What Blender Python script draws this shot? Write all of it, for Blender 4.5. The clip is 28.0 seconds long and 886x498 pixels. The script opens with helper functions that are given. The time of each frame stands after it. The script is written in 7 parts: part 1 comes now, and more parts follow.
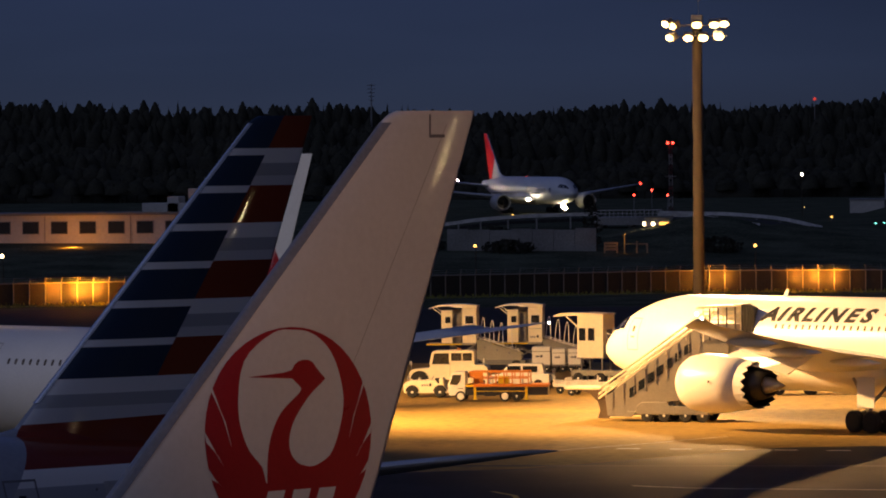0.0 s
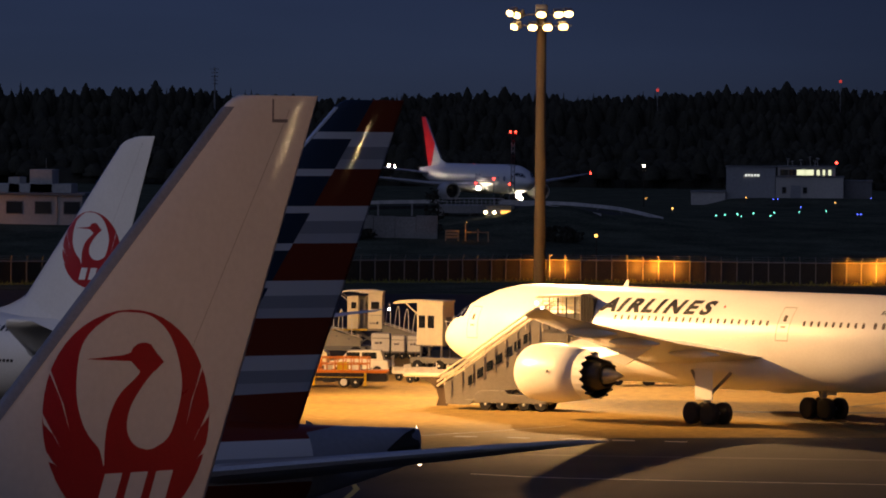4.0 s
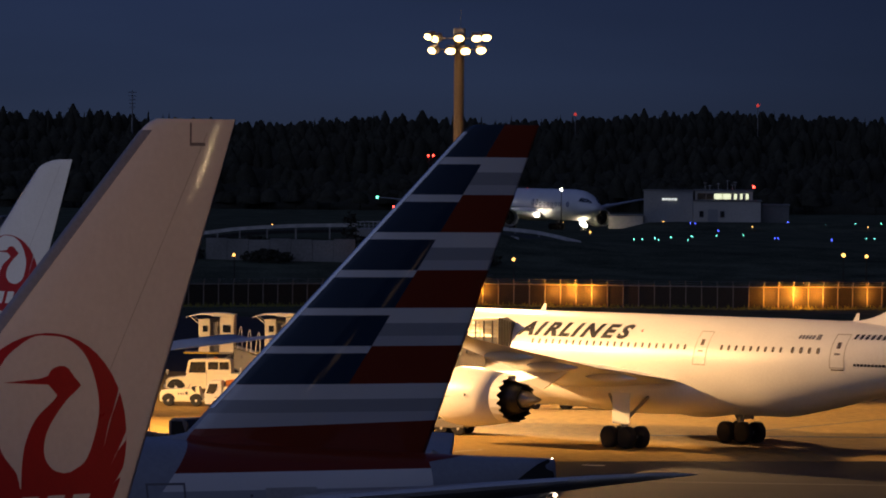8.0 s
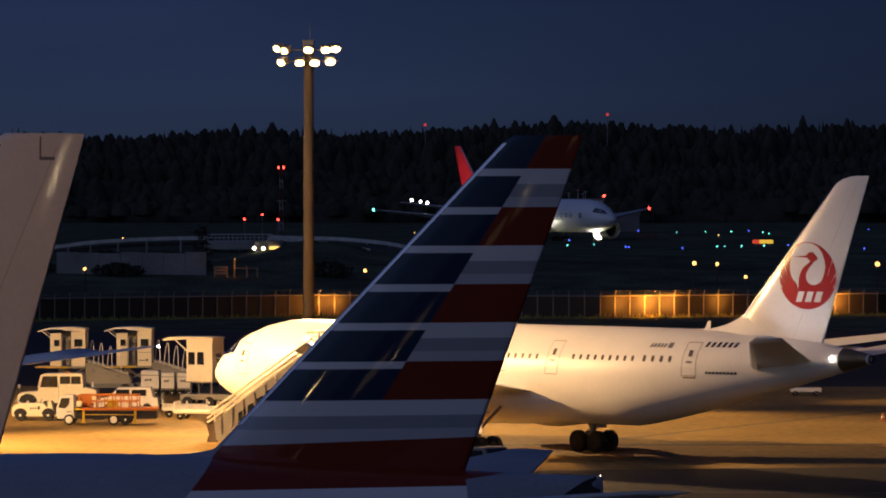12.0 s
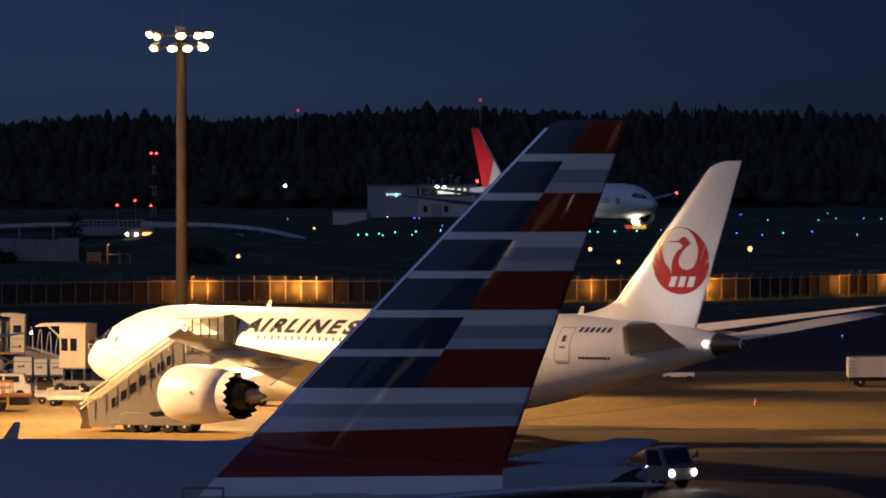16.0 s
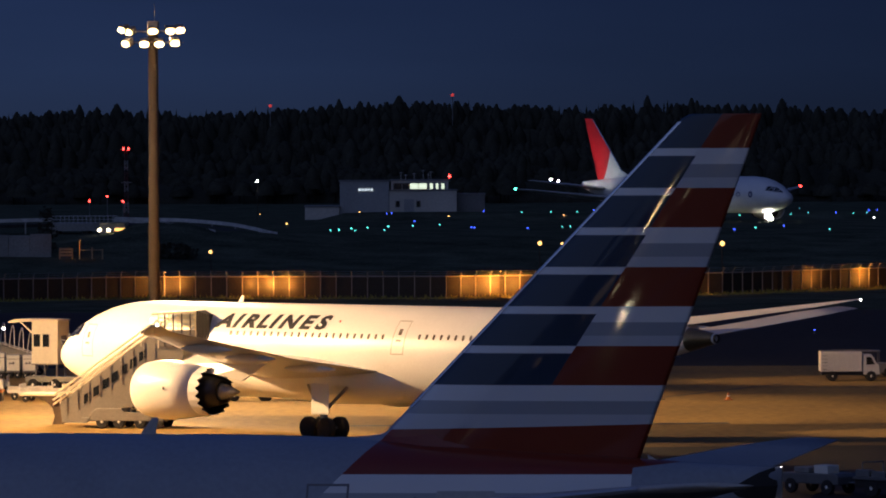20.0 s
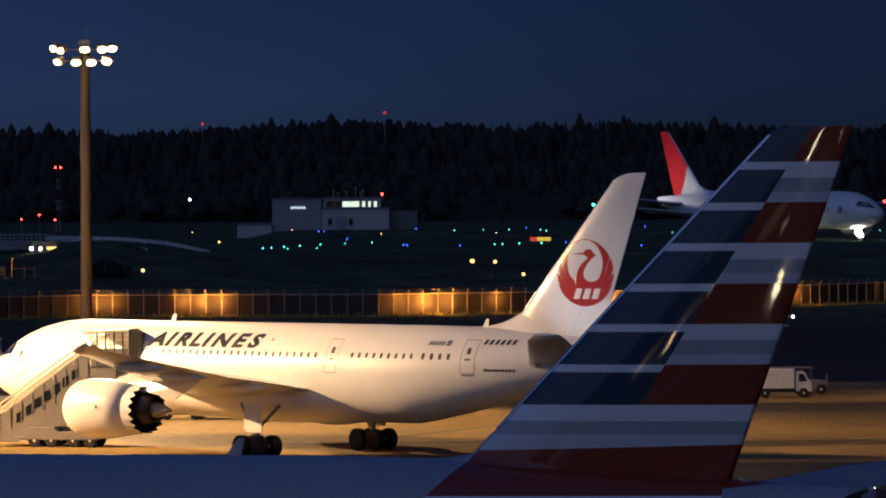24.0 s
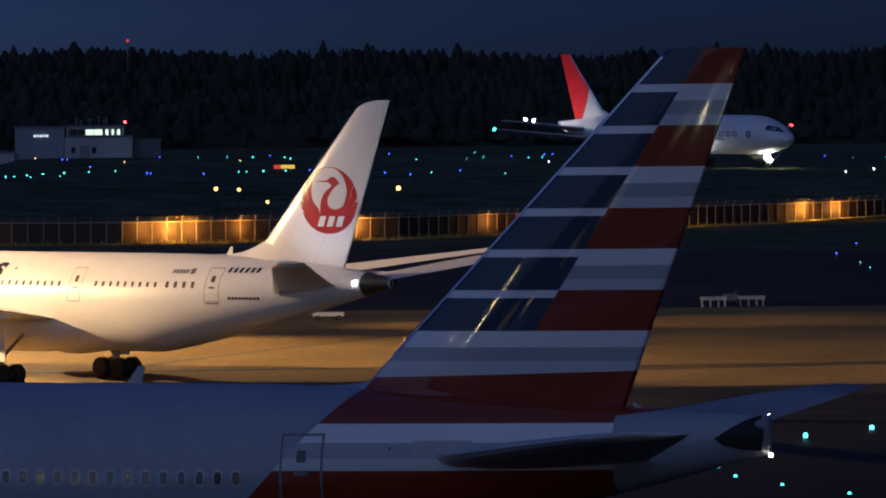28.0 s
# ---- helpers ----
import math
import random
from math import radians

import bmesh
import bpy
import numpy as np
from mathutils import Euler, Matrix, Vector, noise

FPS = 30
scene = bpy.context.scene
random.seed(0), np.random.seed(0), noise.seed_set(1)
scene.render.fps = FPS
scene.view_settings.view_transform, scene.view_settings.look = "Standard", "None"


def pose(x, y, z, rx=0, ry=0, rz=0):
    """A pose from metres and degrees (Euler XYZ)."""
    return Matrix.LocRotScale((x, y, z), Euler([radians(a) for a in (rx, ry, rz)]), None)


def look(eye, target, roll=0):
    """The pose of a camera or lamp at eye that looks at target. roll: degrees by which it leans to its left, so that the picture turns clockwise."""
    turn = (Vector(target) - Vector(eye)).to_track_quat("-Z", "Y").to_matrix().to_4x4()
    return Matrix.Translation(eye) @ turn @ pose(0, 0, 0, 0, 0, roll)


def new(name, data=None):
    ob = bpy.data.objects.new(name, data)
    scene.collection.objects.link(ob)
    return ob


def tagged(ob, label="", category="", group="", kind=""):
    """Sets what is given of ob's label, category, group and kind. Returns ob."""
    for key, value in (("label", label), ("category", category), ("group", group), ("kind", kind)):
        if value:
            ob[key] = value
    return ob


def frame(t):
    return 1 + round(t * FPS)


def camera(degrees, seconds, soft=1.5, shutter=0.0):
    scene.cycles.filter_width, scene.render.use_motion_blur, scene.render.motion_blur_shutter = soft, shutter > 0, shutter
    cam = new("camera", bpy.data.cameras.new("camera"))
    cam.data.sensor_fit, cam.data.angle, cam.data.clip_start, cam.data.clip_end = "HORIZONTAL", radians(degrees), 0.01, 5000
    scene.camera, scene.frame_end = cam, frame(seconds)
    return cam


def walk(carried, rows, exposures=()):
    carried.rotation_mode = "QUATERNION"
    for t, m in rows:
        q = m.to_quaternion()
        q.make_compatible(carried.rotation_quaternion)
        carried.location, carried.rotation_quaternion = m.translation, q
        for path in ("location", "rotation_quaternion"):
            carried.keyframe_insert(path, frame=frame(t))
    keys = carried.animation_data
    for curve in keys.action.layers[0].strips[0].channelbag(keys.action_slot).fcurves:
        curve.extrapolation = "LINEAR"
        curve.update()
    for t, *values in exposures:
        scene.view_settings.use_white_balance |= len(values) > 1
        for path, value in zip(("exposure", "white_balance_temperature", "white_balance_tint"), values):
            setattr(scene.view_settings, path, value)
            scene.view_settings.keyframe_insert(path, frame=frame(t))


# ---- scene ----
EYE = (0.0, 0.0, 17.3)


def aim(pan, tilt, roll):
    """A pose at the camera's stand, from its pan to the right, its tilt and its lean in degrees."""
    a, b = radians(pan), radians(tilt)
    ahead = Vector((math.sin(a) * math.cos(b), math.cos(a) * math.cos(b), math.sin(b)))
    return look(EYE, Vector(EYE) + ahead * 100, roll)


cam = camera(10.0, 28.0, soft=1.9)
walk(cam, [
    (0.0, aim(-5.9718, -1.1606, -0.545)),
    (0.5, aim(-5.6809, -1.1675, -0.216)),
    (1.0, aim(-5.3531, -1.1914, 0.042)),
    (1.5, aim(-5.0829, -1.1614, 0.418)),
    (2.0, aim(-4.9624, -1.1338, 0.375)),
    (2.5, aim(-4.8518, -1.1137, 0.477)),
    (3.0, aim(-4.7338, -1.1884, 0.436)),
    (3.5, aim(-4.4921, -1.2736, 0.482)),
    (4.0, aim(-4.1730, -1.3165, 0.444)),
    (4.5, aim(-3.9394, -1.3367, 0.471)),
    (6.5, aim(-3.5015, -1.1729, 0.477)),
    (7.0, aim(-3.4377, -1.1208, 0.484)),
    (7.5, aim(-3.3655, -1.0884, 0.496)),
    (8.0, aim(-3.2432, -1.0415, 0.506)),
    (8.5, aim(-3.0780, -1.0635, 0.434)),
    (9.0, aim(-2.9260, -1.0783, 0.419)),
    (9.5, aim(-2.7490, -1.1087, 0.351)),
    (10.0, aim(-2.5209, -1.1181, 0.367)),
    (10.5, aim(-2.2746, -1.0535, 0.344)),
    (11.0, aim(-2.0205, -0.9902, 0.228)),
    (11.5, aim(-1.7844, -0.9254, 0.133)),
    (12.0, aim(-1.5602, -0.9083, -0.028)),
    (12.5, aim(-1.2764, -0.9681, -0.067)),
    (13.0, aim(-0.9558, -1.0390, -0.141)),
    (13.5, aim(-0.7223, -1.0640, -0.185)),
    (15.5, aim(0.0920, -1.0578, -0.185)),
    (16.0, aim(-0.1260, -1.0734, -0.113)),
    (16.5, aim(-0.0801, -1.0886, -0.110)),
    (17.0, aim(0.0000, -1.1124, -0.171)),
    (17.5, aim(0.0530, -1.1210, -0.163)),
    (18.0, aim(0.1215, -1.1504, -0.141)),
    (18.5, aim(0.1831, -1.1520, -0.118)),
    (19.0, aim(0.0594, -1.1389, -0.128)),
    (19.5, aim(0.1194, -1.1294, -0.144)),
    (20.0, aim(0.1868, -1.1301, -0.217)),
    (20.5, aim(0.2690, -1.1135, -0.161)),
    (21.0, aim(0.3307, -1.1025, -0.181)),
    (21.5, aim(0.3952, -1.1178, -0.220)),
    (23.5, aim(0.7893, -0.9340, -0.275)),
    (24.0, aim(0.9514, -0.9320, -0.327)),
    (24.5, aim(1.1144, -0.9551, -0.369)),
    (25.0, aim(1.2942, -1.1033, -0.529)),
    (25.5, aim(1.7293, -1.4529, -0.427)),
    (26.0, aim(2.3643, -1.5699, -0.406)),
    (26.5, aim(2.9764, -1.6719, -0.434)),
    (27.0, aim(3.3435, -1.7456, -0.483)),
    (27.5, aim(3.6090, -1.7583, -0.459)),
    (28.0, aim(3.8432, -1.7695, -0.428)),
], [(0, 0.15, 8300, 12), (2, 0.05, 8150, 12), (4, 0.0, 8000, 12), (9, 0.0, 7400, 11), (13, 0.0, 6900, 10), (18, 0.0, 6450, 11), (24, 0.05, 6050, 9), (28, 0.15, 5900, 7)])

# ---- dusk sky and lamps ----
world = bpy.data.worlds.new("dusk")
scene.world = world
world.use_nodes = True
wn, wl = world.node_tree.nodes, world.node_tree.links
coord = wn.new("ShaderNodeTexCoord")
split = wn.new("ShaderNodeSeparateXYZ")
ramp = wn.new("ShaderNodeValToRGB")
wl.new(coord.outputs["Generated"], split.inputs[0])
wl.new(split.outputs["Z"], ramp.inputs[0])
ramp.color_ramp.elements[0].position, ramp.color_ramp.elements[0].color = 0.0, (0.0115, 0.0180, 0.0390, 1)
ramp.color_ramp.elements[1].position, ramp.color_ramp.elements[1].color = 0.9, (0.009, 0.020, 0.082, 1)
for at_, c_ in ((0.016, (0.0118, 0.0210, 0.0525, 1)), (0.05, (0.0083, 0.0168, 0.0535, 1)), (0.25, (0.010, 0.020, 0.075, 1))):
    e_ = ramp.color_ramp.elements.new(at_)
    e_.color = c_
cloud = wn.new("ShaderNodeTexNoise")
cloud.inputs["Scale"].default_value, cloud.inputs["Detail"].default_value = 5.0, 4.0
stretch = wn.new("ShaderNodeMapping")
stretch.inputs["Scale"].default_value = (1, 1, 6)
wl.new(coord.outputs["Generated"], stretch.inputs[0])
wl.new(stretch.outputs[0], cloud.inputs["Vector"])
veil = wn.new("ShaderNodeMapRange")
veil.inputs["From Min"].default_value, veil.inputs["From Max"].default_value = 0.3, 0.7
veil.inputs["To Min"].default_value, veil.inputs["To Max"].default_value = 0.85, 1.15
wl.new(cloud.outputs["Fac"], veil.inputs["Value"])
# afterglow low in the west, behind the viewing deck
west = wn.new("ShaderNodeMapRange")
west.inputs["From Min"].default_value, west.inputs["From Max"].default_value = 0.1, -0.9
bias = wn.new("ShaderNodeVectorMath")
bias.operation, bias.inputs[1].default_value = "DOT_PRODUCT", (0.45, 0.89, 0)
wl.new(coord.outputs["Generated"], bias.inputs[0])
wl.new(bias.outputs["Value"], west.inputs["Value"])
after = wn.new("ShaderNodeMix")
after.data_type, after.blend_type = "RGBA", "ADD"
after.inputs[7].default_value = (0.072, 0.090, 0.138, 1)
wl.new(west.outputs[0], after.inputs["Factor"])
wl.new(ramp.outputs[0], after.inputs[6])
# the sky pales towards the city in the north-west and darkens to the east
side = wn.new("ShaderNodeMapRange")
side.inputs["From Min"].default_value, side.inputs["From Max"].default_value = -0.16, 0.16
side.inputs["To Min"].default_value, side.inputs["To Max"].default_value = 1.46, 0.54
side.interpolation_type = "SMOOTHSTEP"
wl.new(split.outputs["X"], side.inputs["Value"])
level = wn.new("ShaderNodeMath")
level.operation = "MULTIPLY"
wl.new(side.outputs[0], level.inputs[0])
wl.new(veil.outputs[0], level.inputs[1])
wl.new(after.outputs[2], wn["Background"].inputs["Color"])
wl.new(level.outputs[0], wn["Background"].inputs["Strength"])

MASTS = [(-64.0, 318.0, 25.6), (-19.9, 370.0, 25.62)]
WARM = (1.0, 0.597, 0.256)


def lamp(name, kind, at, target, watts, colour, size, angle=None, blend=0.6):
    data = bpy.data.lights.new(name, kind)
    data.energy, data.color = watts, colour
    if kind == "AREA":
        data.size = size
    else:
        data.shadow_soft_size = size
    if angle:
        data.spot_size, data.spot_blend = radians(angle), blend
    ob = new(name, data)
    ob.matrix_world = look(at, target)
    return ob


lamp("mast_floodlight", "SPOT", (-63.4, 317.0, 25.0), (-31, 333, 3), 88000, WARM, 0.9, 128, 0.3)
lamp("mast_floodlight", "SPOT", (-63.8, 317.2, 24.6), (-33, 367, 3), 245000, WARM, 0.9, 52)
lamp("mast_floodlight", "SPOT", (-63.2, 316.6, 24.4), (-17, 318, 1), 430000, WARM, 0.9, 62, 0.85)
lamp("mast_floodlight", "SPOT", (-19.4, 369.0, 25.2), (31.5, 376, 2), 150000, WARM, 0.9, 22, 0.8)
lamp("mast_floodlight", "SPOT", (-20.0, 369.0, 25.4), (-8, 346, 0), 160000, WARM, 0.9, 84)
# an assumed floodlight pole, out of view, added to warm the near fin
lamp("gate_floodlight", "SPOT", (22.0, 61.5, 13.3), (-14, 110, 17.5), 12600, (1.0, 0.55, 0.32), 0.5, 22, 0.9)
# added fill for the distant jet's fin, on an unseen pole to the west
lamp("fin_fill_light", "SPOT", (-60.0, 200.6, 14.6), (-36, 251, 9), 11000, (0.92, 0.90, 1.0), 0.5, 46)
# the logo light on the lit jet's tailplane
lamp("logo_light", "SPOT", (9.0, 287.4, 7.6), (13.0, 290.4, 12.0), 380, (0.88, 0.90, 1.0), 0.08, 95)
# sodium lamps placed by the fence's lit bays, then service wall and timber gate
for x_, y_, w_ in ((-31.0, 590.7, 620), (-28.9, 590.6, 380), (-20.6, 589.6, 420), (-18.4, 589.3, 900), (-16.2, 589.0, 640), (5.0, 587.7, 500), (8.0, 588.8, 1900), (10.6, 589.8, 800), (16.4, 591.9, 420), (30.4, 597.0, 900), (47.2, 611.1, 330), (53.8, 618.2, 700), (69.4, 634.6, 1300), (73.4, 638.7, 330), (92.0, 656.9, 1100), (97.0, 661.6, 800), (-101.2, 554.7, 700), (-98.7, 555.9, 1500), (-96.9, 556.9, 1000), (-124.0, 692.0, 1500), (-47.2, 686.0, 40)):
    lamp("fence_lamp", "POINT", (x_, y_ + 0.4, 1.7 if y_ < 680 else 4.3), (x_, y_, 0), w_ * 0.68, (1.0, 0.36, 0.05), 0.15)

# ---- materials ----


def mat(name, colour, rough=0.5, metal=0.0, vary=0.12, scale=2.0, bump=0.0, bump_scale=30.0, coat=0.0, tint=None, gloss=0.5):
    """A surface with its colour varied at two scales and a fine relief."""
    m = bpy.data.materials.new(name)
    m.use_nodes = True
    n, l = m.node_tree.nodes, m.node_tree.links
    b = n["Principled BSDF"]
    b.inputs["Roughness"].default_value, b.inputs["Metallic"].default_value = rough, metal
    b.inputs["Coat Weight"].default_value, b.inputs["Coat Roughness"].default_value = coat, 0.06
    b.inputs["Specular IOR Level"].default_value = gloss
    tc = n.new("ShaderNodeTexCoord")
    big, fine = n.new("ShaderNodeTexNoise"), n.new("ShaderNodeTexNoise")
    big.inputs["Scale"].default_value, big.inputs["Detail"].default_value = scale * 0.35, 6
    fine.inputs["Scale"].default_value, fine.inputs["Detail"].default_value = scale * 6, 5
    mixf = n.new("ShaderNodeMath")
    mixf.operation = "ADD"
    half = n.new("ShaderNodeMath")
    half.operation, half.inputs[1].default_value = "MULTIPLY", 0.5
    for t_ in (big, fine):
        l.new(tc.outputs["Object"], t_.inputs["Vector"])
    l.new(big.outputs["Fac"], mixf.inputs[0])
    l.new(fine.outputs["Fac"], mixf.inputs[1])
    l.new(mixf.outputs[0], half.inputs[0])
    cr = n.new("ShaderNodeValToRGB")
    lo = [c * (1 - 2 * vary) for c in colour]
    hi = [min(1, c * (1 + 1.2 * vary)) for c in (tint or colour)]
    cr.color_ramp.elements[0].position, cr.color_ramp.elements[0].color = 0.32, (*lo, 1)
    cr.color_ramp.elements[1].position, cr.color_ramp.elements[1].color = 0.68, (*hi, 1)
    l.new(half.outputs[0], cr.inputs[0])
    l.new(cr.outputs[0], b.inputs["Base Color"])
    rr = n.new("ShaderNodeMapRange")
    rr.inputs["To Min"].default_value, rr.inputs["To Max"].default_value = max(0.03, rough * 0.75), min(1, rough * 1.25)
    l.new(big.outputs["Fac"], rr.inputs["Value"])
    l.new(rr.outputs[0], b.inputs["Roughness"])
    if bump:
        bt, bp = n.new("ShaderNodeTexNoise"), n.new("ShaderNodeBump")
        bt.inputs["Scale"].default_value, bt.inputs["Detail"].default_value = bump_scale, 4
        bp.inputs["Strength"].default_value, bp.inputs["Distance"].default_value = bump, 0.05
        l.new(tc.outputs["Object"], bt.inputs["Vector"])
        l.new(bt.outputs["Fac"], bp.inputs["Height"])
        l.new(bp.outputs[0], b.inputs["Normal"])
    return m


def glow(name, colour, strength):
    m = bpy.data.materials.new(name)
    m.use_nodes = True
    b = m.node_tree.nodes["Principled BSDF"]
    b.inputs["Base Color"].default_value = (*[min(1, c) for c in colour], 1)
    b.inputs["Emission Color"].default_value, b.inputs["Emission Strength"].default_value = (*colour, 1), strength
    return m


PAINT = mat("white_aircraft_paint", (0.75, 0.745, 0.73), 0.34, vary=0.035, scale=1.2, coat=0.3, gloss=0.35)
PAINT_E = mat("white_airliner_paint", (0.76, 0.76, 0.77), 0.35, vary=0.05, scale=1.2, coat=0.3)
WINGGREY = mat("grey_wing_paint", (0.42, 0.42, 0.43), 0.4, vary=0.1, scale=1.5, coat=0.2)
BARE = mat("bare_leading_edge_metal", (0.72, 0.73, 0.75), 0.22, metal=1.0, vary=0.06)
LEADGREY = mat("sky_reflection_edge_tint", (0.22, 0.25, 0.31), 0.45, vary=0.1, scale=2)
DARKMETAL = mat("near_black_nozzle_metal", (0.016, 0.016, 0.017), 0.45, metal=0.0, vary=0.25, scale=4)
TYRE = mat("black_tyre_rubber", (0.02, 0.02, 0.021), 0.85, vary=0.2, bump=0.2)
GEARGREY = mat("grey_gear_metal", (0.32, 0.32, 0.31), 0.45, metal=0.4, vary=0.2, scale=6)
RED = mat("crane_red_paint", (0.42, 0.018, 0.022), 0.3, vary=0.06, coat=0.4)
BRIGHTRED = mat("arc_red_paint", (0.75, 0.03, 0.035), 0.35, vary=0.06, coat=0.3)
RIMGREY = mat("pale_window_rim", (0.48, 0.50, 0.54), 0.3, metal=0.3, vary=0.08)
PALEPORT = mat("cabin_window_shade", (0.045, 0.05, 0.065), 0.10, vary=0.2, coat=0.5)
BROWNPORT = mat("dim_cabin_window", (0.13, 0.105, 0.08), 0.2, vary=0.2, coat=0.3)
BLACK = mat("black_letter_paint", (0.018, 0.018, 0.02), 0.35, vary=0.1)
GREYMARK = mat("grey_marking_paint", (0.16, 0.16, 0.18), 0.4, vary=0.1)
BLUEMARK = mat("grey_blue_lettering", (0.10, 0.12, 0.22), 0.4, vary=0.1)
GLASS = mat("dark_cabin_glass", (0.02, 0.024, 0.03), 0.08, vary=0.1, coat=0.6)
SEAM = mat("door_seam_rubber", (0.46, 0.44, 0.41), 0.6, vary=0.15)
# Base colour carries extra floodlight orange beyond the concrete's own tone.
ASPHALT = mat("lamp_tinted_apron_concrete", (0.285, 0.185, 0.064), 0.72, vary=0.28, scale=0.25, bump=0.25, bump_scale=9, gloss=0.12)
# Too dark for tarmac alone: the missing floodlight is in the colour.
SHADETAR = mat("shade_dark_tarmac", (0.017, 0.016, 0.015), 0.7, vary=0.35, scale=0.3, bump=0.25, bump_scale=8, gloss=0.2)
DARKTAR = mat("dark_tarmac", (0.045, 0.044, 0.042), 0.85, vary=0.25, scale=0.2, bump=0.2, bump_scale=8, gloss=0.1)
GRASS = mat("dark_airfield_grass", (0.10, 0.11, 0.075), 0.95, vary=0.35, scale=0.4, bump=0.8, bump_scale=3, gloss=0.0)
LEAF = mat("conifer_foliage", (0.058, 0.056, 0.043), 0.95, vary=0.2, scale=0.3, gloss=0.0)
BARK = mat("conifer_bark", (0.08, 0.06, 0.045), 0.9, vary=0.3, scale=3)
CONCRETE = mat("weathered_concrete", (0.30, 0.29, 0.27), 0.8, vary=0.2, scale=0.6, bump=0.3)
POLE = mat("brown_mast_steel", (0.095, 0.074, 0.052), 0.75, metal=0.0, vary=0.15, scale=2)
STEEL = mat("grey_steel", (0.30, 0.30, 0.30), 0.45, metal=0.6, vary=0.2, scale=5)
VEHWHITE = mat("white_vehicle_paint", (0.80, 0.78, 0.72), 0.38, vary=0.05, scale=1, coat=0.3)
VEHCREAM = mat("cream_stair_paint", (0.80, 0.73, 0.55), 0.45, vary=0.05, scale=0.8)
ORANGE = mat("orange_loader_paint", (0.58, 0.18, 0.028), 0.45, vary=0.12, scale=2)
YELLOW = mat("yellow_marking_paint", (0.62, 0.42, 0.03), 0.5, vary=0.15, scale=3)
MARKWHITE = mat("worn_white_marking", (0.62, 0.60, 0.56), 0.6, vary=0.25, scale=3)
DARKSEAM = mat("tarred_apron_joint", (0.03, 0.028, 0.026), 0.7, vary=0.3, scale=1)
WALLPALE = mat("pale_building_wall", (0.58, 0.55, 0.50), 0.75, vary=0.1, scale=0.4)
WALLGREY = mat("grey_building_wall", (0.36, 0.37, 0.38), 0.75, vary=0.1, scale=0.4)
ROOFGREY = mat("grey_roof", (0.22, 0.22, 0.22), 0.8, vary=0.15, scale=0.6)
WINDOWDARK = mat("dark_window_glass", (0.025, 0.028, 0.032), 0.1, vary=0.1)
# Brown deepened to paint the shade inside the open foot arch.
FENCEPANEL = mat("dull_fence_sheet", (0.034, 0.028, 0.020), 0.7, vary=0.35, scale=1.5)
PALEPOST = mat("pale_concrete_post", (0.27, 0.25, 0.22), 0.8, vary=0.15, scale=2)
# Brighter and yellower than the airfield grass: the fence lamps' glow is painted in.
VERGE = mat("lamplit_verge_grass", (0.24, 0.25, 0.06), 0.9, vary=0.4, scale=1.0)
ORANGEGLOW = glow("amber_window", (1.0, 0.50, 0.12), 2.5)
WHITELAMP2 = glow("warm_lamp_globe", (1.0, 0.78, 0.5), 9.0)
DIMRED = glow("dim_red_lens", (1.0, 0.08, 0.07), 0.5)
TOWERRED = mat("faded_red_tower_paint", (0.10, 0.03, 0.028), 0.6, vary=0.2)
TOWERWHITE = mat("faded_white_tower_paint", (0.32, 0.31, 0.30), 0.6, vary=0.2)
# Darker than the panels' own grey-white: their shaded side is put into it.
STAIRGREY = mat("shaded_grey_stair_panel", (0.28, 0.26, 0.225), 0.5, vary=0.12, scale=2)
DARKFABRIC = mat("dark_canopy_fabric", (0.06, 0.055, 0.05), 0.9, vary=0.2, scale=4)
FOOTBROWN = mat("shaded_brown_guard", (0.13, 0.085, 0.05), 0.75, vary=0.25, scale=3)
YELLOWGREY = mat("scuffed_tan_guard", (0.34, 0.25, 0.14), 0.7, vary=0.2, scale=3)
# Pale grey paint darkened for the shadow that the tractor drives in.
PALEVEH = mat("shaded_grey_vehicle_paint", (0.17, 0.17, 0.175), 0.4, vary=0.15, scale=3, coat=0.2)
GREYVEH = mat("dull_grey_vehicle_paint", (0.13, 0.13, 0.135), 0.4, vary=0.15, scale=3, coat=0.2)
DARKCONE = mat("unpainted_tail_cone", (0.10, 0.095, 0.07), 0.35, metal=0.6, vary=0.2)
LOGOLAMP = glow("logo_light_lens", (1.0, 0.9, 0.8), 900.0)
LANDING = glow("landing_light_lens", (1.0, 0.93, 0.78), 45.0)
TAILLAMP = glow("warm_tail_lens", (1.0, 0.82, 0.62), 5.0)
TERMLAMP = glow("terminal_lamp_lens", (1.0, 0.76, 0.46), 9.0)
APRONLAMP = glow("apron_lamp_lens", (1.0, 0.76, 0.46), 120.0)
FLOOD = glow("floodlight_lens", (1.0, 0.62, 0.24), 12.0)
WHITELAMP = glow("white_lamp_lens", (1.0, 0.95, 0.85), 14.0)
ORANGELAMP = glow("sodium_lamp_lens", (1.0, 0.50, 0.14), 3.2)
REDLAMP = glow("red_obstruction_lens", (1.0, 0.05, 0.04), 9.0)
GREENLAMP = glow("green_nav_lens", (0.10, 1.0, 0.65), 7.0)
CYANLAMP = glow("green_taxiway_lens", (0.12, 0.9, 0.75), 4.0)
BLUELAMP = glow("blue_taxiway_lens", (0.05, 0.10, 1.0), 6.0)
SIGNWHITE = glow("lit_white_sign_letter", (0.85, 0.95, 1.0), 1.0)
SIGNRED = glow("lit_red_sign_face", (1.0, 0.10, 0.05), 0.5)
SIGNYELLOW = glow("lit_yellow_sign_face", (1.0, 0.62, 0.08), 0.7)
